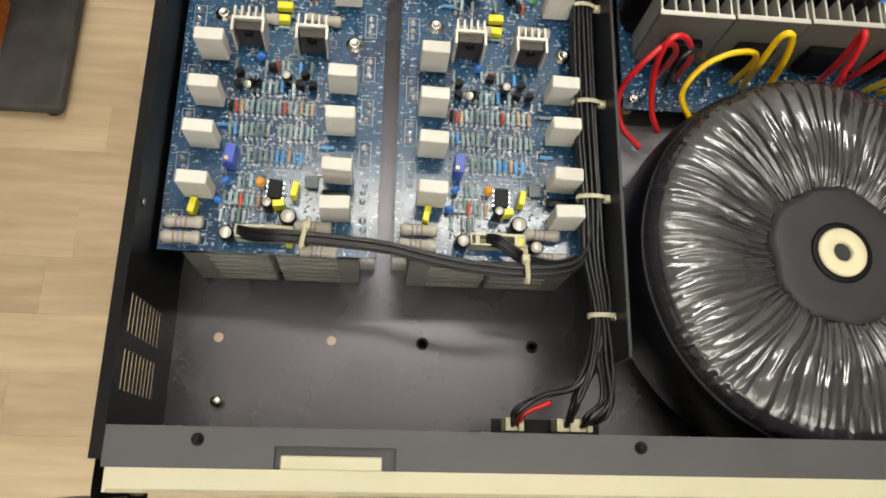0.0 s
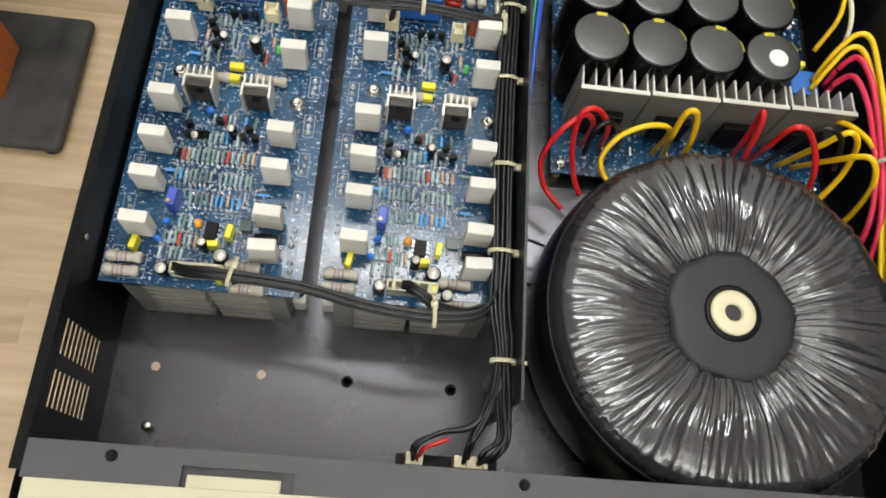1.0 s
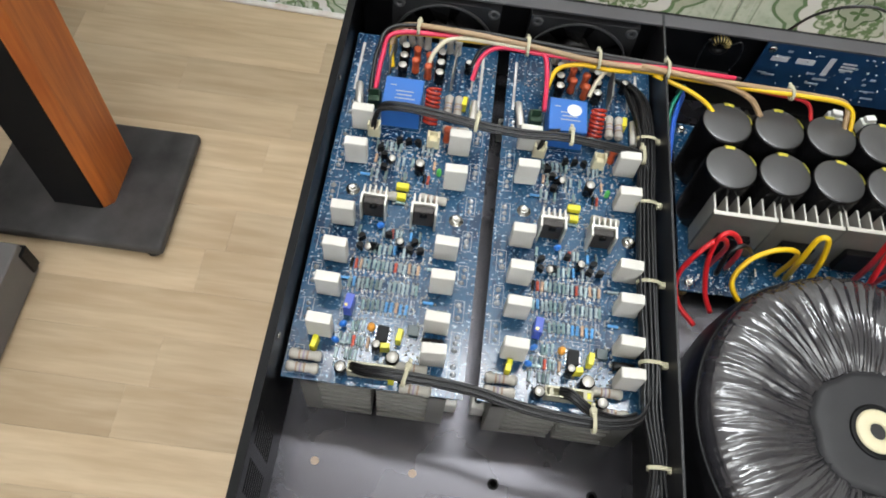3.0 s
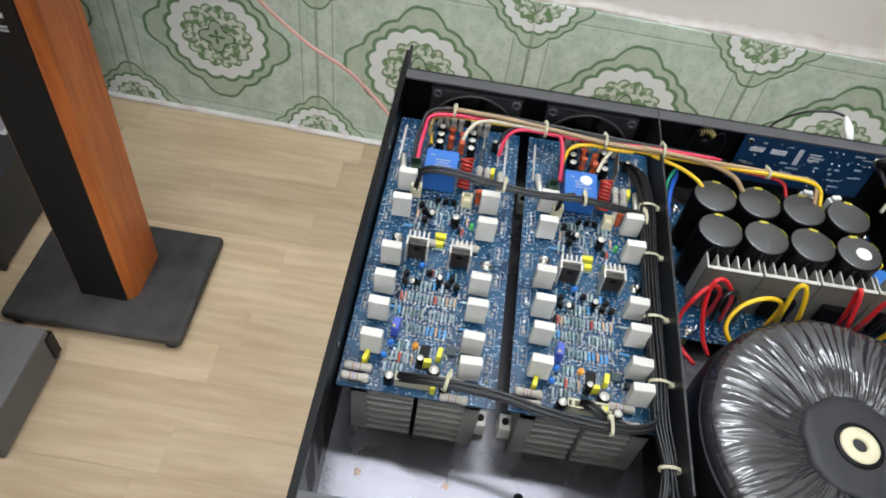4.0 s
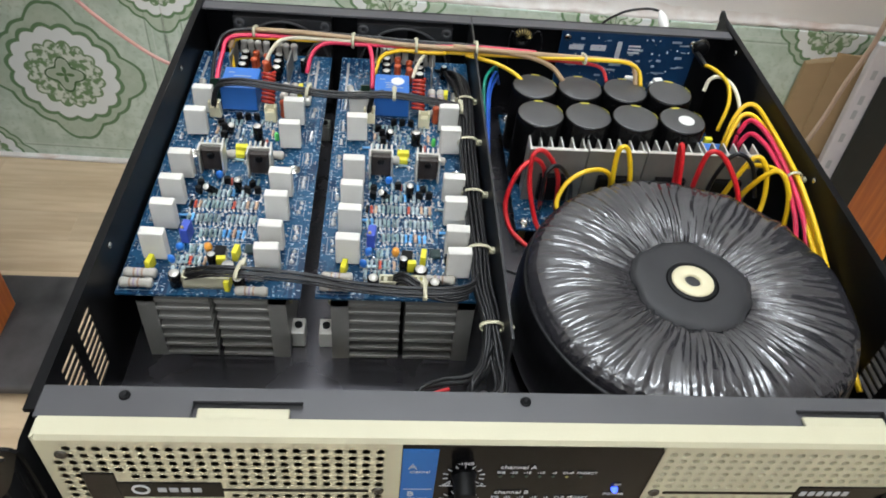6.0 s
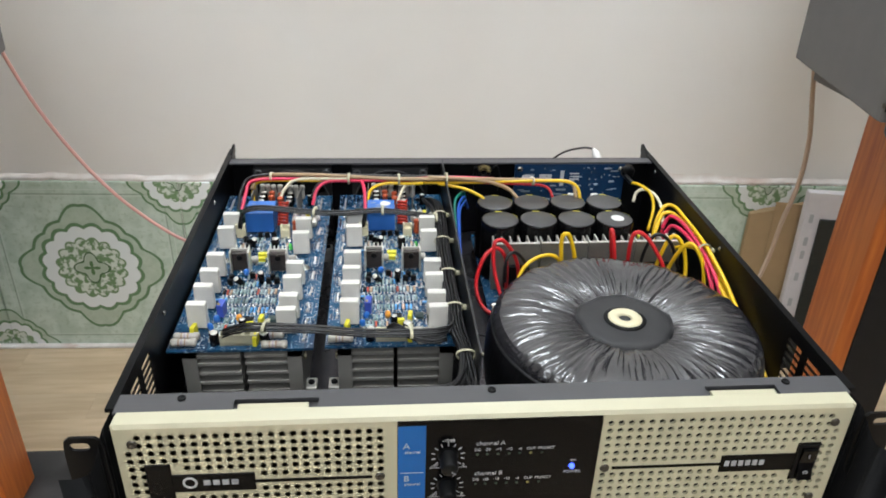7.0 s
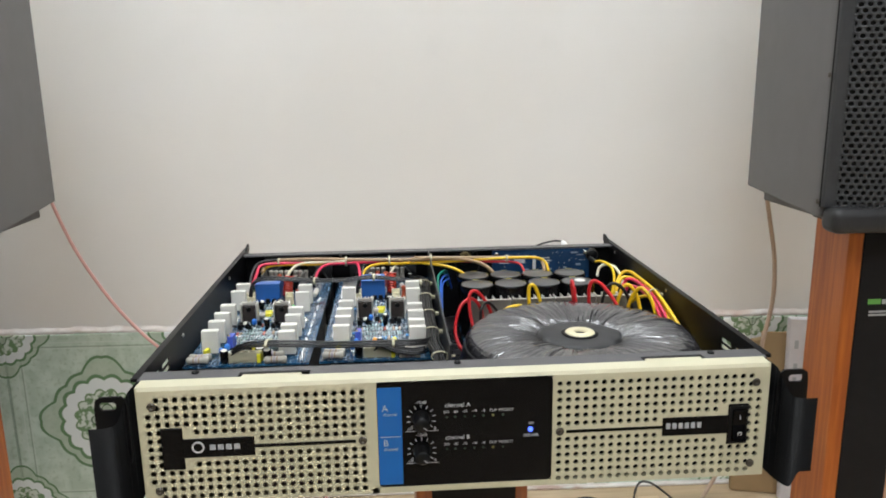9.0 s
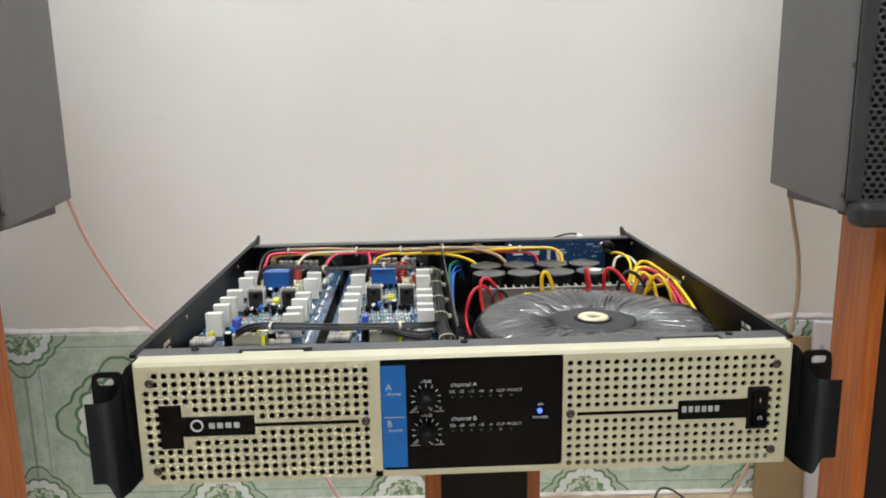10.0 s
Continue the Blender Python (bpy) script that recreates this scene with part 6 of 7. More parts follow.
def side_looms():
    def w(mt, r, *pts):
        return (mt, r, pts)
    runs = [
        w(WIRE_YELLOW, 0.0018, (0.1900, 0.2840, 0.0420), (0.1945, 0.2930, 0.0600), (0.2030, 0.3000, 0.0715), (0.2108, 0.2960, 0.0735), (0.2122, 0.2720, 0.0735), (0.2108, 0.2400, 0.0745), (0.2085, 0.2130, 0.0755), (0.2090, 0.1950, 0.0720), (0.2102, 0.1650, 0.0630), (0.2115, 0.1200, 0.0450), (0.2120, 0.0700, 0.0280)),
        w(WIRE_YELLOW, 0.0018, (0.1880, 0.2780, 0.0420), (0.1925, 0.2850, 0.0560), (0.2000, 0.2930, 0.0670), (0.2080, 0.2900, 0.0690), (0.2115, 0.2680, 0.0695), (0.2115, 0.2400, 0.0710), (0.2105, 0.2130, 0.0715), (0.2108, 0.1950, 0.0670), (0.2114, 0.1650, 0.0580), (0.2122, 0.1200, 0.0400), (0.2125, 0.0850, 0.0260)),
        w(WIRE_PINK, 0.0019, (0.1975, 0.2820, 0.0420), (0.1995, 0.2860, 0.0580), (0.2045, 0.2860, 0.0680), (0.2090, 0.2700, 0.0700), (0.2090, 0.2420, 0.0705), (0.2065, 0.2150, 0.0710), (0.2065, 0.1980, 0.0680), (0.2075, 0.1750, 0.0580), (0.2085, 0.1550, 0.0380)),
        w(WIRE_PINK, 0.0019, (0.1965, 0.2740, 0.0420), (0.1985, 0.2770, 0.0540), (0.2030, 0.2750, 0.0635), (0.2070, 0.2580, 0.0660), (0.2070, 0.2380, 0.0670), (0.2050, 0.2150, 0.0680), (0.2050, 0.1980, 0.0640), (0.2055, 0.1800, 0.0520), (0.2060, 0.1650, 0.0300)),
        w(WIRE_YELLOW, 0.0018, (0.1900, 0.2560, 0.0350), (0.1960, 0.2480, 0.0540), (0.2030, 0.2320, 0.0650), (0.2072, 0.2130, 0.0690), (0.2078, 0.1950, 0.0655), (0.2088, 0.1650, 0.0560), (0.2100, 0.1200, 0.0420), (0.2105, 0.0800, 0.0300)),
    ]
    loom("cable_loom", "yellow and crimson wires tied along the case wall", runs, [((0.2070, 0.2110, 0.0725), 0.0056, 0, 1.0)])
    runs = [
        w(WIRE_YELLOW, 0.0016, (0.1900, 0.3600, 0.0700), (0.1925, 0.3500, 0.0730), (0.1970, 0.3390, 0.0730), (0.2010, 0.3300, 0.0690), (0.2005, 0.3190, 0.0590), (0.1940, 0.3080, 0.0420)),
        w(WIRE_WHITE, 0.0016, (0.1870, 0.3400, 0.0580), (0.1900, 0.3430, 0.0670), (0.1970, 0.3400, 0.0715), (0.2040, 0.3280, 0.0700), (0.2070, 0.3140, 0.0620), (0.2060, 0.3020, 0.0500)),
        w(WIRE_BLACK, 0.0024, (0.1885, 0.3790, 0.0700), (0.1890, 0.3690, 0.0705), (0.1900, 0.3590, 0.0700)),
    ]
    loom("wire_pair", "yellow and cream wires bending from the rear panel", runs)
    runs = [
        w(WIRE_GREEN, 0.0012, (0.0020, 0.2800, 0.0500), (0.0030, 0.3050, 0.0640), (0.0060, 0.3240, 0.0700), (0.0150, 0.3420, 0.0690), (0.0200, 0.3560, 0.0520)),
        w(WIRE_GREEN, 0.0012, (0.0020, 0.2400, 0.0450), (0.0025, 0.2800, 0.0600), (0.0050, 0.3200, 0.0680), (0.0130, 0.3400, 0.0670), (0.0180, 0.3560, 0.0480)),
        w(WIRE_BLUE, 0.0012, (0.0012, 0.1400, 0.0250), (0.0020, 0.1900, 0.0450), (0.0035, 0.2500, 0.0580), (0.0070, 0.3100, 0.0650), (0.0160, 0.3420, 0.0640), (0.0220, 0.3560, 0.0450)),
        w(WIRE_BLUE, 0.0012, (0.0014, 0.1500, 0.0220), (0.0024, 0.2000, 0.0420), (0.0042, 0.2550, 0.0560), (0.0090, 0.3120, 0.0620), (0.0180, 0.3430, 0.0600)),
    ]
    loom("wire_pair", "thin green and blue wires beside the partition", runs)


side_looms()


def loops():
    """Heavy leads from the transformer to the supply board, each a thing of its own."""
    runs = [
        (WIRE_RED, 0.0017, [(0.0440, 0.2320, 0.0200), (0.0409, 0.2257, 0.0564), (0.0315, 0.2225, 0.0709), (0.0195, 0.2135, 0.0669), (0.0132, 0.2069, 0.0459), (0.0177, 0.1961, 0.0310), (0.0299, 0.1844, 0.0250)]),
        (WIRE_RED, 0.0017, [(0.0560, 0.2320, 0.0200), (0.0500, 0.2255, 0.0557), (0.0379, 0.2231, 0.0765), (0.0289, 0.2201, 0.0765), (0.0290, 0.2145, 0.0557), (0.0355, 0.2048, 0.0324), (0.0418, 0.1956, 0.0233)]),
        (WIRE_BLACK, 0.0016, [(0.0660, 0.2320, 0.0200), (0.0600, 0.2256, 0.0493), (0.0484, 0.2223, 0.0661), (0.0398, 0.2181, 0.0635), (0.0389, 0.2136, 0.0428)]),
        (WIRE_YELLOW, 0.0017, [(0.0900, 0.2320, 0.0200), (0.0905, 0.2309, 0.0468), (0.0827, 0.2283, 0.0593), (0.0687, 0.2253, 0.0604), (0.0556, 0.2196, 0.0536), (0.0494, 0.2101, 0.0423), (0.0562, 0.2005, 0.0344), (0.0662, 0.1956, 0.0310)]),
        (WIRE_YELLOW, 0.0018, [(0.0960, 0.2300, 0.0200), (0.0883, 0.2241, 0.0568), (0.0873, 0.2254, 0.0792), (0.0932, 0.2252, 0.0803), (0.0997, 0.2235, 0.0593), (0.1028, 0.2205, 0.0319)]),
        (WIRE_RED, 0.0018, [(0.1400, 0.2320, 0.0200), (0.1335, 0.2281, 0.0581), (0.1301, 0.2291, 0.0826), (0.1311, 0.2241, 0.0787), (0.1346, 0.2180, 0.0504), (0.1366, 0.2117, 0.0272)]),
        (WIRE_RED, 0.0018, [(0.1520, 0.2320, 0.0200), (0.1463, 0.2232, 0.0601), (0.1471, 0.2210, 0.0835), (0.1574, 0.2195, 0.0820), (0.1707, 0.2113, 0.0630), (0.1764, 0.2047, 0.0425), (0.1710, 0.1982, 0.0279)]),
        (WIRE_BLACK, 0.0016, [(0.1620, 0.2310, 0.0200), (0.1593, 0.2242, 0.0601), (0.1676, 0.2249, 0.0806), (0.1807, 0.2217, 0.0747), (0.1898, 0.2160, 0.0513)]),
        (WIRE_YELLOW, 0.0018, [(0.1720, 0.2320, 0.0200), (0.1754, 0.2241, 0.0631), (0.1831, 0.2246, 0.0795), (0.1922, 0.2214, 0.0713), (0.1956, 0.2138, 0.0494), (0.1899, 0.2042, 0.0302)]),
        (WIRE_YELLOW, 0.0018, [(0.1820, 0.2320, 0.0200), (0.1841, 0.2164, 0.0620), (0.1922, 0.2089, 0.0804), (0.2018, 0.2012, 0.0681), (0.2050, 0.1939, 0.0435), (0.2020, 0.1880, 0.0220)]),
        (WIRE_BLACK, 0.0010, [(-0.0010, 0.1600, 0.0200), (0.0080, 0.1620, 0.0260), (0.0200, 0.1600, 0.0240)]),
        (WIRE_BLACK, 0.0010, [(-0.0010, 0.1350, 0.0200), (0.0060, 0.1360, 0.0260), (0.0120, 0.1350, 0.0240)]),
    ]
    names = {WIRE_RED: "looped red transformer lead", WIRE_YELLOW: "looped yellow transformer lead", WIRE_BLACK: "looped black transformer lead"}
    for mt, r, pts in runs:
        first = Vector(pts[0])
        bm = tube(bmesh.new(), [Vector(q) - first for q in pts], r, 8)
        ob = new("lead_wire", mesh_of(bm, mt, "lead_wire", True))
        ob.location = first + Vector((0, 0, AZ))
        tagged(ob, names[mt] + " with glossy insulation", "wire", "transformer leads")


loops()

# ---- front controls ----
def lettering(name, text, size, at, mt, parent, align="CENTER"):
    """Flat raised letters on the front, facing the viewer."""
    cu = bpy.data.curves.new(name, "FONT")
    cu.body, cu.size, cu.align_x, cu.extrude = text, size, align, 0.00012
    tmp = bpy.data.objects.new(name, cu)
    scene.collection.objects.link(tmp)
    me = bpy.data.meshes.new_from_object(tmp.evaluated_get(bpy.context.evaluated_depsgraph_get()))
    bpy.data.objects.remove(tmp)
    bpy.data.curves.remove(cu)
    me.materials.clear()
    me.materials.append(mt)
    ob = new(name, me)
    ob.parent = parent
    ob.matrix_basis = pose(*at, 90, 0, 0)
    return ob


def control_window():
    c = new("control_window")
    c.parent = amp
    tagged(c, "glossy black control window with a blue strip")
    bm = cubed(-0.0575, 0.0621, 0.0004, 0.0030, 0.0042, 0.0803)
    bmesh.ops.bevel(bm, geom=[e for e in bm.edges if abs(e.verts[0].co.y - e.verts[1].co.y) > 0.001], offset=0.0035, segments=4, profile=0.5, affect="EDGES")
    part("window_plate", bm, GLOSS_BLACK, c)
    part("blue_strip", cubed(-0.0570, -0.0408, 0.0000, 0.0006, 0.0062, 0.0772, 0.0002, 1), BLUE_PRINT, c, "blue printed strip")
    y = -0.0002
    part("strip_line", cubed(-0.0555, -0.0420, y, 0.0002, 0.0415, 0.0419), WHITE_PRINT, c)
    for ch, z in (("A", 0.0606), ("B", 0.0352)):
        lettering("letter", ch, 0.0062, (-0.0520, y, z), WHITE_PRINT, c)
        lettering("letter", "channel", 0.0031, (-0.0485, y, z - 0.0035), WHITE_PRINT, c)
    for ch, z0 in (("A", 0.0), ("B", -0.0236)):
        lettering("letter", "channel " + ch, 0.0043, (-0.0115, y, 0.0617 + z0), WHITE_PRINT, c, "LEFT")
        for text, x in (("SIG", -0.0105), ("-20", -0.0046), ("-15", 0.0019), ("-10", 0.0083), ("-4", 0.0146), ("CLIP", 0.0212), ("PROECT", 0.0302)):
            lettering("letter", text, 0.0027, (x, y, 0.0574 + z0), WHITE_PRINT, c)
        lens = mesh_of(turned(LIE_Y, can(bmesh.new(), 0.0009, 0.0, 0.0006, 10, 0.0002)), material("unlit_green_lens", (0.03, 0.05, 0.035), 0.25), "indicator")
        lens2 = mesh_of(turned(LIE_Y, can(bmesh.new(), 0.0010, 0.0, 0.0006, 10, 0.0002)), material("unlit_amber_lens", (0.16, 0.15, 0.05), 0.25), "indicator")
        for k, x in enumerate((-0.0105, -0.0046, 0.0019, 0.0083, 0.0146, 0.0212, 0.0280)):
            place("indicator", lens2 if k == 5 else lens, c, (x, 0.0003, 0.0545 + z0))
        # knob with scale
        zc = 0.0542 + z0
        knob = part("knob", turned(pose(-0.0277, 0.0004, zc, 90, 0, 0), lathe(bmesh.new(), [(0, 0.0125), (0.0042, 0.0125), (0.0050, 0.0115), (0.0054, 0.0020), (0.0062, 0.0), (0, 0.0)], 24)), PLASTIC_BLACK, c, "black level knob", True)
        part("pointer", turned(pose(-0.0277, 0.0004, zc, 90, 0, 0) @ pose(0, 0, 0, 0, 0, -130), cubed(-0.0003, 0.0003, 0.0015, 0.0045, 0.0122, 0.0128)), GREY_PRINT, knob)
        for k in range(11):
            a = radians(-40 + k * 26)
            m = pose(-0.0277, y, zc) @ pose(0, 0, 0, 0, math.degrees(a), 0)
            part("scale_mark", turned(m, cubed(-0.0100, -0.0076, 0.0, 0.0003, -0.00022, 0.00022)), WHITE_PRINT, c)
        lettering("letter", "-10dB", 0.0031, (-0.0277, y, zc + 0.0108), WHITE_PRINT, c)
        lettering("letter", "-inf", 0.0030, (-0.0355, y, zc - 0.0082), WHITE_PRINT, c)
        lettering("letter", "0", 0.0030, (-0.0185, y, zc - 0.0082), WHITE_PRINT, c)
        for x0, x1 in ((-0.0385, -0.0322), (-0.0230, -0.0162)):
            part("scale_mark", cubed(x0, x1, y, y + 0.0003, zc - 0.0093, zc - 0.0090), WHITE_PRINT, c)
    part("power_lamp", turned(pose(0.0470, 0.0004, 0.0430, 90, 0, 0), lathe(bmesh.new(), [(0, 0.0024), (0.0012, 0.0020), (0.0017, 0.0010), (0.0017, 0.0), (0, 0.0)], 16)), LED_BLUE, c, "lit blue power lamp", True)
    lettering("letter", "on", 0.0036, (0.0475, y, 0.0468), WHITE_PRINT, c)
    lettering("letter", "POWER", 0.0030, (0.0475, y, 0.0375), WHITE_PRINT, c)
    # rocker switch on the black insert
    s = new("rocker_switch")
    s.parent = amp
    tagged(s, "black rocker power switch")
    zc, xc = 0.0400, 0.1935
    part("switch_bezel", cubed(xc - 0.0068, xc + 0.0068, -0.0012, 0.004, zc - 0.0140, zc + 0.0140, 0.0005, 1), PLASTIC_BLACK, s)
    bm = bmesh.new()
    prof = [(-0.0022, -0.0115), (-0.0036, -0.0110), (-0.0018, 0.0), (-0.0052, 0.0110), (-0.0030, 0.0115), (0.002, 0.0115), (0.002, -0.0115)]
    lo = [bm.verts.new((xc - 0.0046, yy, zc - zz)) for yy, zz in prof]
    hi = [bm.verts.new((xc + 0.0046, yy, zc - zz)) for yy, zz in prof]
    for i in range(len(prof)):
        j = (i + 1) % len(prof)
        bm.faces.new((lo[i], lo[j], hi[j], hi[i]))
    bm.faces.new(lo), bm.faces.new(hi)
    rocker = part("rocker", bm, GLOSS_BLACK, s)
    part("switch_mark", cubed(xc - 0.0002, xc + 0.0002, -0.0036, -0.0030, zc + 0.0050, zc + 0.0078), WHITE_PRINT, rocker)
    part("switch_mark", turned(pose(xc, -0.0040, zc - 0.0058, 90, 0, 0) @ pose(0, 0, 0, 14, 0, 0), lathe(bmesh.new(), [(0.0011, -0.0002), (0.0016, -0.0002), (0.0016, 0.0003), (0.0011, 0.0003)], 16, None, True)), WHITE_PRINT, rocker)
    # makers' marks as plain shapes: a ring with bars, and a row of bars
    mk = part("ring_mark", turned(pose(-0.1765, -0.0006, 0.0408, 90, 0, 0), lathe(bmesh.new(), [(0.0030, 0.0), (0.0042, 0.0), (0.0042, 0.0004), (0.0030, 0.0004)], 24, None, True)), WHITE_PRINT, front)
    for x in (-0.1690, -0.1637, -0.1584, -0.1531):
        part("mark_bar", cubed(x, x + 0.0040, -0.0009, -0.0005, 0.0386, 0.0424, 0.0003, 1), GREY_PRINT, front)
    for i in range(6):
        x = 0.1420 + i * 0.0044
        part("mark_bar", cubed(x, x + 0.0031, -0.0009, -0.0005, 0.0386, 0.0428, 0.0003, 1), GREY_PRINT, front)


control_window()


def rack_handle(sx):
    """A bent sheet handle beside the front panel, with a slotted fixing ear."""
    h = new("rack_handle")
    h.parent = amp
    tagged(h, "bent black rack handle with a slotted ear")
    curve = smoothed([(0.2190, 0.032, 0), (0.2190, 0.012, 0), (0.2192, -0.002, 0), (0.2205, -0.011, 0), (0.2235, -0.0175, 0), (0.2285, -0.0200, 0), (0.2375, -0.0202, 0)], 5)
    bm = bmesh.new()
    prev = None
    for p in curve:
        f = max(0.0, min(1.0, (0.002 - p.y) / 0.020))
        f = f * f * (3 - 2 * f)
        top = 0.0812 - 0.0150 * f
        g = max(0.0, min(1.0, (p.x - 0.2235) / 0.006))
        bot = 0.0 + 0.0125 * g * g * (3 - 2 * g)
        row = [bm.verts.new((sx * p.x, p.y, bot)), bm.verts.new((sx * p.x, p.y, top))]
        if prev:
            bm.faces.new((prev[0], row[0], row[1], prev[1]))
        prev = row
    bmesh.ops.solidify(bm, geom=bm.faces[:], thickness=0.0016)
    part("grip", bm, BLACK_STEEL, h, "", True)
    # ear plate with a slot near its top
    bm = bmesh.new()
    n = 32
    ring_o, ring_i = [], []
    cx, cz = 0.2285, 0.0560
    for i in range(n):
        a = 2 * math.pi * i / n
        c, s = math.cos(a), math.sin(a)
        k = 1 / (abs(c) ** 7 + abs(s) ** 7) ** (1 / 7)
        ring_o.append((cx + c * k * 0.0105, cz + s * k * 0.0245))
        q = (0.2302 + c * 0.0026 + (0.0028 if c > 0 else -0.0028), 0.0742 + s * 0.0027)
        ring_i.append(q)
    vo = {y: [bm.verts.new((sx * x, y, z)) for x, z in ring_o] for y in (-0.0046, -0.0028)}
    vi = {y: [bm.verts.new((sx * x, y, z)) for x, z in ring_i] for y in (-0.0046, -0.0028)}
    for i in range(n):
        j = (i + 1) % n
        for y in vo:
            bm.faces.new((vi[y][i], vi[y][j], vo[y][j], vo[y][i]))
        bm.faces.new((vo[-0.0046][i], vo[-0.0046][j], vo[-0.0028][j], vo[-0.0028][i]))
        bm.faces.new((vi[-0.0046][i], vi[-0.0046][j], vi[-0.0028][j], vi[-0.0028][i]))
    part("slotted_ear", bm, BLACK_STEEL, h)


rack_handle(-1)
rack_handle(1)


# ---- equipment on the floor ----
def knob_row(parent, xs, y, z, r):
    me = mesh_of(turned(LIE_Y, lathe(bmesh.new(), [(0, 0.016), (r * 0.8, 0.016), (r, 0.013), (r, 0.0), (0, 0.0)], 18)), PLASTIC_BLACK, "knob", True)
    for x in xs:
        place("knob", me, parent, (x, y, z))


def amplifier_stack():
    x0, x1 = -1.33, -0.902
    lower = thing("stacked_amplifier", (x1, 0.580, 0), "black amplifier with stickers and knobs on the floor", "amplifier", "stacked equipment")
    D = 0.36
    part("case", cubed(x0 - x1, 0, 0.012, D, 0.006, 0.150, 0.003, 2), GRILLE, lower)
    part("face", cubed(x0 - x1 - 0.002, 0.002, 0.0, 0.014, 0.004, 0.148, 0.003, 2), BEZEL, lower)
    for fx in (-0.03, -0.39):
        for fy in (0.03, 0.32):
            place("rubber_foot", mesh_of(can(bmesh.new(), 0.013, 0.0, 0.008, 14), RUBBER, "rubber_foot"), lower, (fx, fy, 0))
    knob_row(lower, [-0.045 - 0.033 * i for i in range(8)], 0.0, 0.118, 0.011)
    knob_row(lower, [-0.045 - 0.033 * i for i in range(8)], 0.0, 0.066, 0.011)
    part("orange_label", cubed(-0.22, -0.018, -0.0015, 0.001, 0.086, 0.098), LABEL_ORANGE, lower, "long orange label")
    part("green_label", cubed(-0.045, -0.020, -0.0015, 0.001, 0.028, 0.040), LABEL_GREEN, lower, "small green label")
    part("red_tag", cubed(-0.135, -0.065, -0.006, -0.001, 0.010, 0.026, 0.002, 2), LABEL_RED, lower, "red tag")
    part("paper_label", cubed(-0.109, -0.040, 0.062, 0.108, 0.1498, 0.1506), material("cream_paper", (0.55, 0.53, 0.36), 0.6, vary=0.06), lower, "cream paper label")
    sheet = part("paper_label", cubed(-0.114, -0.040, 0.182, 0.230, 0.1498, 0.1506), LABEL_WHITE, lower, "printed silver label")
    part("printed_lines", cubed(-0.105, -0.050, 0.190, 0.222, 0.1505, 0.1509), GREY_PRINT, sheet)
    part("green_label", cubed(0.0, 0.001, 0.16, 0.175, 0.118, 0.135), LABEL_GREEN, lower)
    part("paper_label", cubed(0.0, 0.001, 0.015, 0.045, 0.125, 0.142), GREY_PRINT, lower)
    # units on a shelf behind: mixers with rows of sockets and a bright front
    y = 0.800
    zs = ((0.150, 0.215), (0.217, 0.300), (0.302, 0.372), (0.374, 0.440), (0.442, 0.520))
    for k, (a, b) in enumerate(zs):
        u = thing("rack_unit", (x1 + 0.002, y, a + 0.0012), ("black patch unit with two rows of bright sockets" if k == 1 else "black rack unit with worn bright front strips"), "rack unit", "stacked equipment")
        h = b - a - 0.0024
        part("case", cubed(-0.43, 0.0, 0.010, 0.16, 0.0, h, 0.002, 1), GRILLE, u)
        face = part("face", cubed(-0.432, 0.002, 0.0, 0.012, 0.0005, h - 0.0005, 0.002, 1), BEZEL if k != 2 else GLOSS_BLACK, u)
        if k == 1:
            jack = mesh_of(turned(LIE_Y, lathe(bmesh.new(), [(0.0018, 0.0), (0.0018, 0.003), (0.0036, 0.003), (0.0042, 0.0)], 12)), STEEL, "socket", True)
            for r in range(4):
                for i in range(9):
                    place("socket", jack, u, (-0.040 - i * 0.0105, 0.0, 0.014 + r * 0.0105 + (0.012 if r > 1 else 0)))
            for z in (0.018, 0.052):
                part("pale_button", cubed(-0.028, -0.018, -0.002, 0.001, z, z + 0.010, 0.001, 1), material("pale_green_button", (0.30, 0.38, 0.30), 0.4), u)
        elif k == 2:
            ring = lathe(bmesh.new(), [(0.010, 0.0), (0.011, 0.003), (0.016, 0.003), (0.018, 0.0)], 24)
            part("dial", turned(pose(-0.055, 0.0, 0.040, 90, 0, 0), ring), ALU_DULL, face, "grey dial", True)
            part("grey_strip", cubed(-0.30, -0.005, -0.0012, 0.001, 0.030, 0.062), BRONZE, face, "dark brushed metal strip")
        elif k == 3:
            knob_row(u, [-0.03 - 0.030 * i for i in range(8)], 0.0, 0.030, 0.009)
            part("bright_strip", cubed(-0.20, -0.070, -0.0012, 0.001, 0.006, 0.012), LABEL_WHITE, face, "pale printed strip")
        elif k == 4:
            for i in range(7):
                part("bright_knob", turned(pose(-0.020 - 0.024 * i, 0.0, 0.020 + 0.012 * (i % 2), 90, 0, 0), can(bmesh.new(), 0.009, 0.0, 0.016, 16, 0.002)), STEEL, u, "bright metal knob", True)
            part("bright_strip", cubed(-0.25, -0.08, -0.0012, 0.001, 0.050, 0.058), LABEL_WHITE, face)


amplifier_stack()


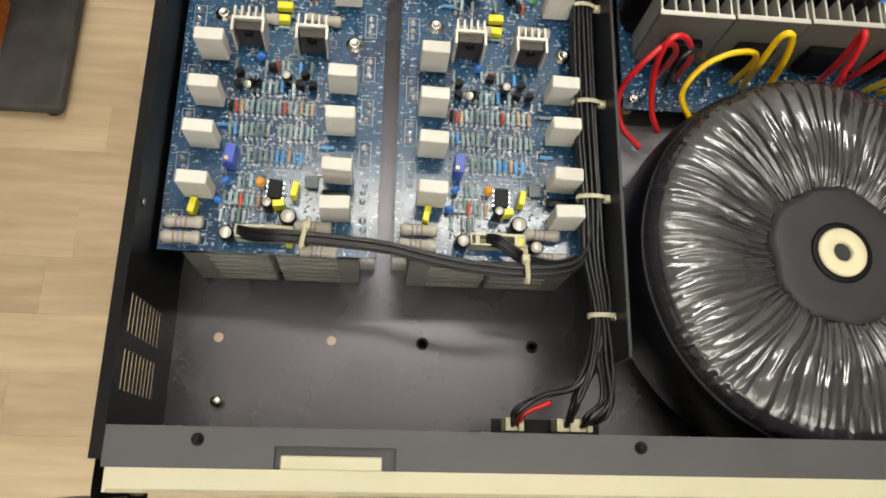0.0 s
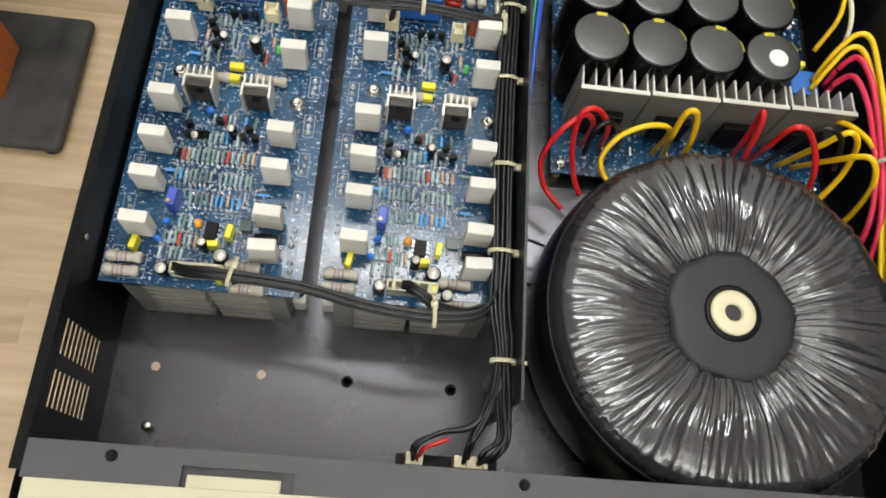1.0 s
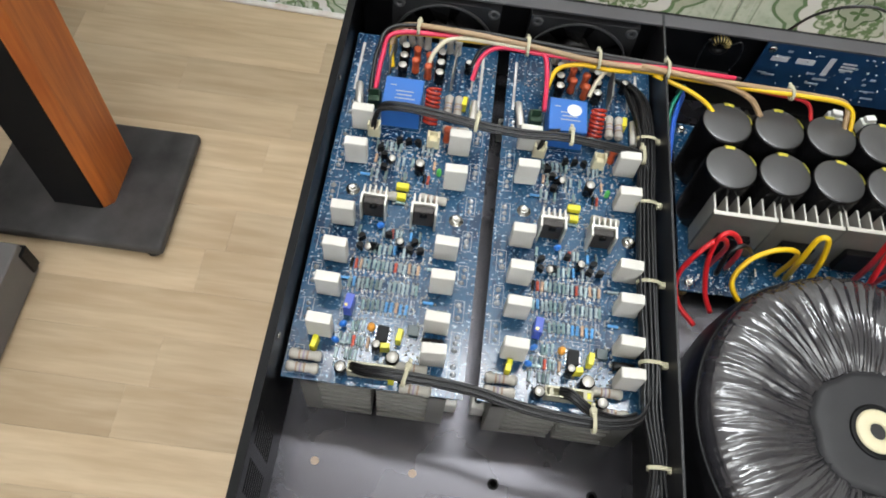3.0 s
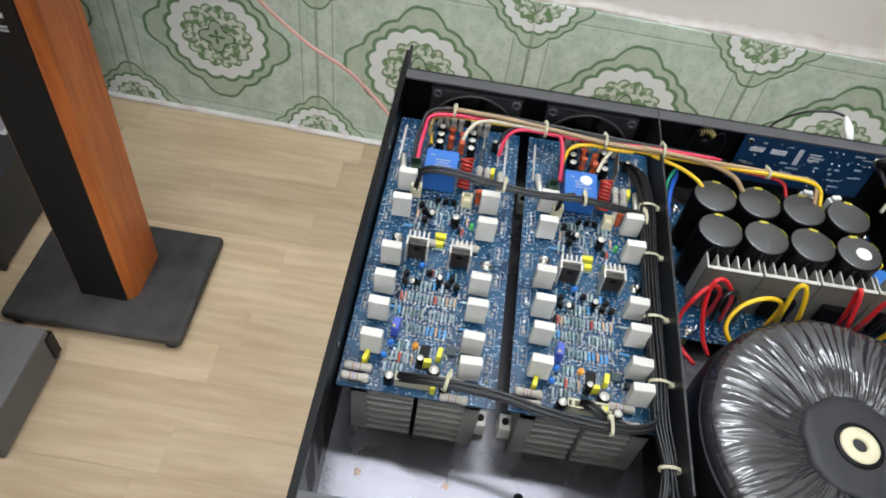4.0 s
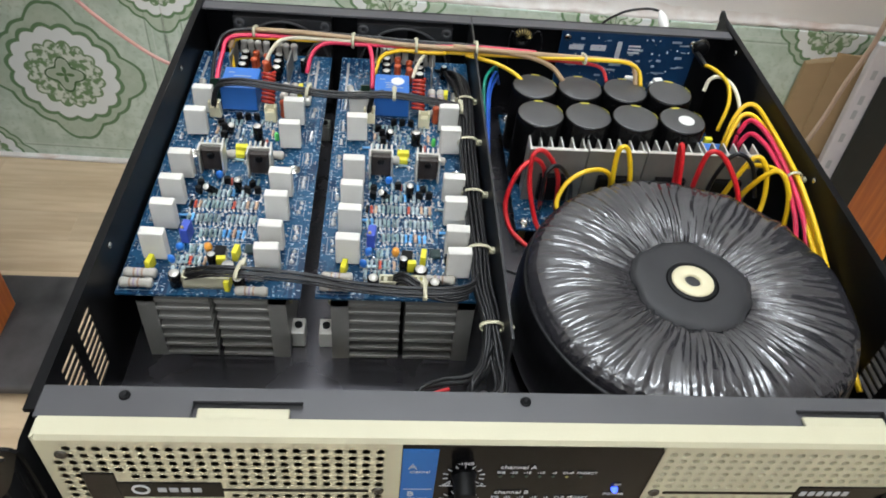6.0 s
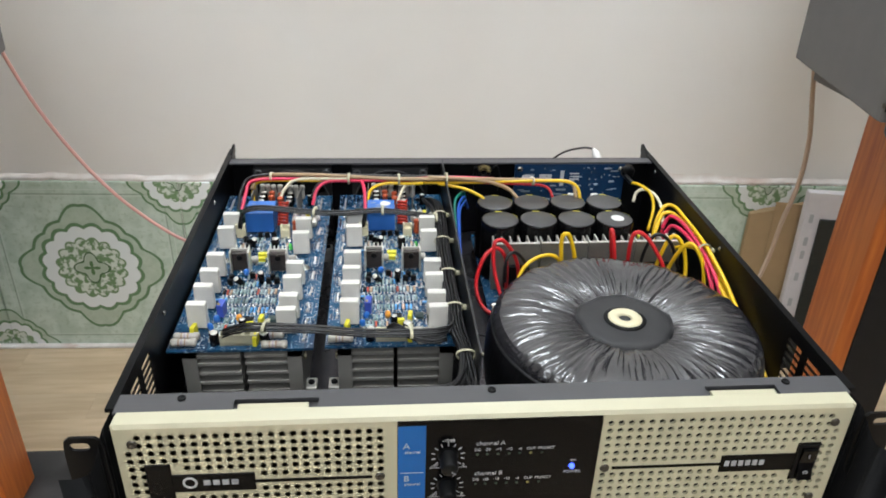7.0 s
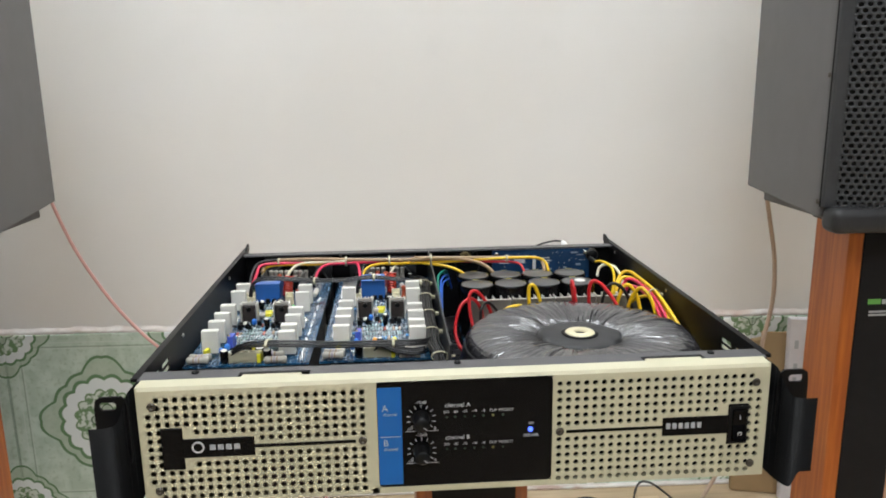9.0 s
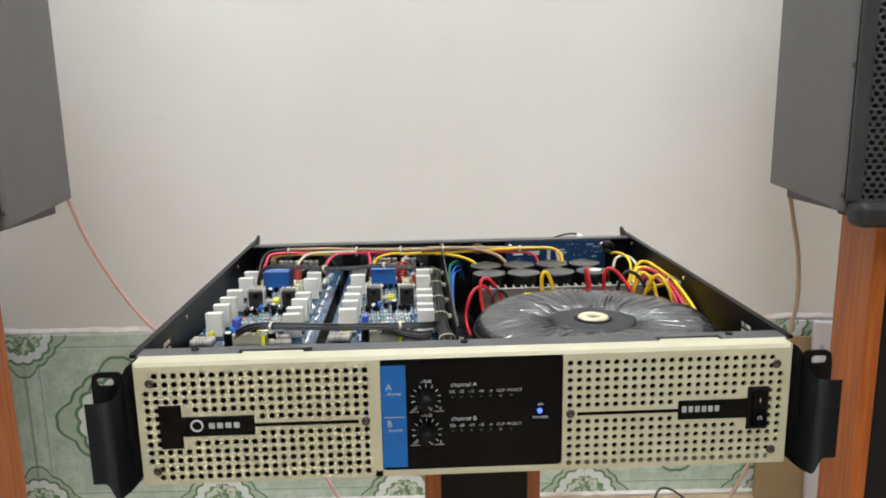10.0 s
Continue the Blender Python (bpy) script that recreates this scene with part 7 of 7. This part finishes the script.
def floor_box():
    b = thing("floor_unit", (-0.738, 0.275, 0), "low dark grey steel unit lying on the floor", "audio unit")
    part("case", cubed(-0.40, 0.0, -0.012, 0.165, 0.008, 0.086, 0.003, 2), SPEAKER_GREY, b, "dark grey painted case")
    part("case_lip", cubed(-0.402, 0.004, 0.150, 0.170, 0.020, 0.074, 0.002, 1), BLACK_STEEL, b)
    jack = mesh_of(turned(LIE_Y, lathe(bmesh.new(), [(0.002, 0.0), (0.002, 0.006), (0.0055, 0.006), (0.006, 0.0)], 12)), STEEL, "socket", True)
    for i in range(10):
        for z in (0.030, 0.060):
            place("socket", jack, b, (-0.030 - i * 0.022, -0.012, z))
    for fx in (-0.03, -0.36):
        for fy in (0.015, 0.145):
            place("rubber_foot", mesh_of(can(bmesh.new(), 0.012, 0.0, 0.0095, 14), RUBBER, "rubber_foot"), b, (fx, fy, 0))
    c = thing("round_seat", (-0.935, 0.365, 0.0862), "round dark grey cushion lying on a floor unit", "cushion")
    part("cushion", lathe(bmesh.new(), [(0, 0.0), (0.100, 0.0), (0.128, 0.008), (0.140, 0.024), (0.136, 0.040), (0.118, 0.050), (0.060, 0.055), (0, 0.056)], 56), BASE_BLACK, c, "", True)


floor_box()


def leaning_cartons():
    b = thing("cardboard_box", (0.775, 0.985, 0), "flattened brown cardboard box leaning on the tiles", "box")
    bm = cubed(-0.085, 0.060, -0.02, 0.0, 0.0, 0.375, 0.002, 1)
    for v in bm.verts:
        if v.co.z > 0.2 and v.co.x < 0:
            v.co.z -= 0.040
    part("board", bm, CARDBOARD, b, "brown corrugated board")
    part("flap", cubed(-0.040, 0.058, -0.0245, -0.0205, 0.16, 0.365, 0.001, 1), CARDBOARD, b, "folded cardboard flap")
    b.rotation_euler = (radians(-5), 0, radians(-14))
    w = thing("white_carton", (0.820, 0.935, 0), "white printed carton with dark side leaning upright", "carton")
    part("white_side", cubed(-0.045, 0.055, -0.004, 0.016, 0.0, 0.405, 0.002, 1), PAPER, w, "white printed side")
    part("dark_side", cubed(-0.014, 0.058, -0.012, -0.0045, 0.0, 0.350, 0.001, 1), material("dark_carton_print", (0.012, 0.016, 0.015), 0.5, vary=0.2), w, "dark printed side")
    for z in (0.10, 0.15, 0.21, 0.26, 0.29, 0.34):
        part("printed_bar", cubed(-0.034, -0.026, -0.0046, -0.0038, z, z + 0.018), GREY_PRINT, w)
    w.rotation_euler = (radians(-4), 0, radians(-10))


leaning_cartons()


def cord(name, label, mt, r, pts):
    first = Vector(pts[0])
    ob = new(name, mesh_of(tube(bmesh.new(), [Vector(p) - first for p in pts], r, 8, 10), mt, name, True))
    ob.location = first
    return tagged(ob, label, "cord")


cord("loudspeaker_cable", "salmon pink cable hanging down in front of the wall", CORD_PINK, 0.0028, [(-0.602, 0.783, 0.722), (-0.590, 0.796, 0.665), (-0.574, 0.80, 0.620), (-0.547, 0.80, 0.568), (-0.514, 0.80, 0.516), (-0.471, 0.80, 0.464), (-0.412, 0.80, 0.412), (-0.330, 0.79, 0.365), (-0.220, 0.74, 0.270), (-0.120, 0.66, 0.120), (-0.050, 0.60, 0.006), (0.050, 0.56, 0.0045)])
cord("loudspeaker_cable", "beige twin cable hanging from a loudspeaker", CORD_BEIGE, 0.0040, [(0.606, 0.783, 0.714), (0.628, 0.800, 0.650), (0.645, 0.803, 0.574), (0.648, 0.803, 0.496), (0.636, 0.803, 0.418), (0.628, 0.803, 0.340), (0.600, 0.800, 0.240), (0.540, 0.790, 0.120), (0.460, 0.780, 0.015), (0.380, 0.760, 0.0045)])
cord("mains_cable", "black mains cord looping behind the stand", WIRE_BLACK, 0.0038, [(0.245, 0.620, 0.0045), (0.200, 0.640, 0.090), (0.235, 0.660, 0.185), (0.300, 0.660, 0.190), (0.345, 0.640, 0.100), (0.330, 0.620, 0.0045)])
cord("mains_cable", "thin grey cord curving over the floor", material("grey_cord", (0.16, 0.15, 0.14), 0.45), 0.0024, [(0.060, 0.640, 0.003), (0.110, 0.720, 0.060), (0.200, 0.760, 0.075), (0.320, 0.800, 0.003)])
cord("mains_cable", "thin dark cord curving over the floor tiles", material("dark_cord", (0.05, 0.05, 0.05), 0.45), 0.0022, [(0.400, 0.780, 0.003), (0.405, 0.800, 0.120), (0.440, 0.820, 0.130), (0.520, 0.840, 0.060), (0.600, 0.850, 0.003)])

plug = thing("signal_plug", (0.167, 0.397, AZ + 0.074), "small white plug on a thin dark cable behind the case", "plug")
part("plug_body", turned(pose(0, 0, 0, -80, 0, 0), lathe(bmesh.new(), [(0, 0.0), (0.0026, 0.0), (0.0030, 0.012), (0.0044, 0.016), (0.0042, 0.024), (0.0016, 0.034), (0, 0.035)], 16)), LABEL_WHITE, plug, "white plastic body", True)
part("cable", tube(bmesh.new(), [(0.0, 0.034, 0.006), (-0.012, 0.038, 0.0055), (-0.034, 0.040, -0.002), (-0.052, 0.043, -0.024), (-0.062, 0.050, -0.080), (-0.068, 0.070, -0.300), (-0.070, 0.100, -0.690)], 0.0012), WIRE_BLACK, plug, "thin dark cable", True)
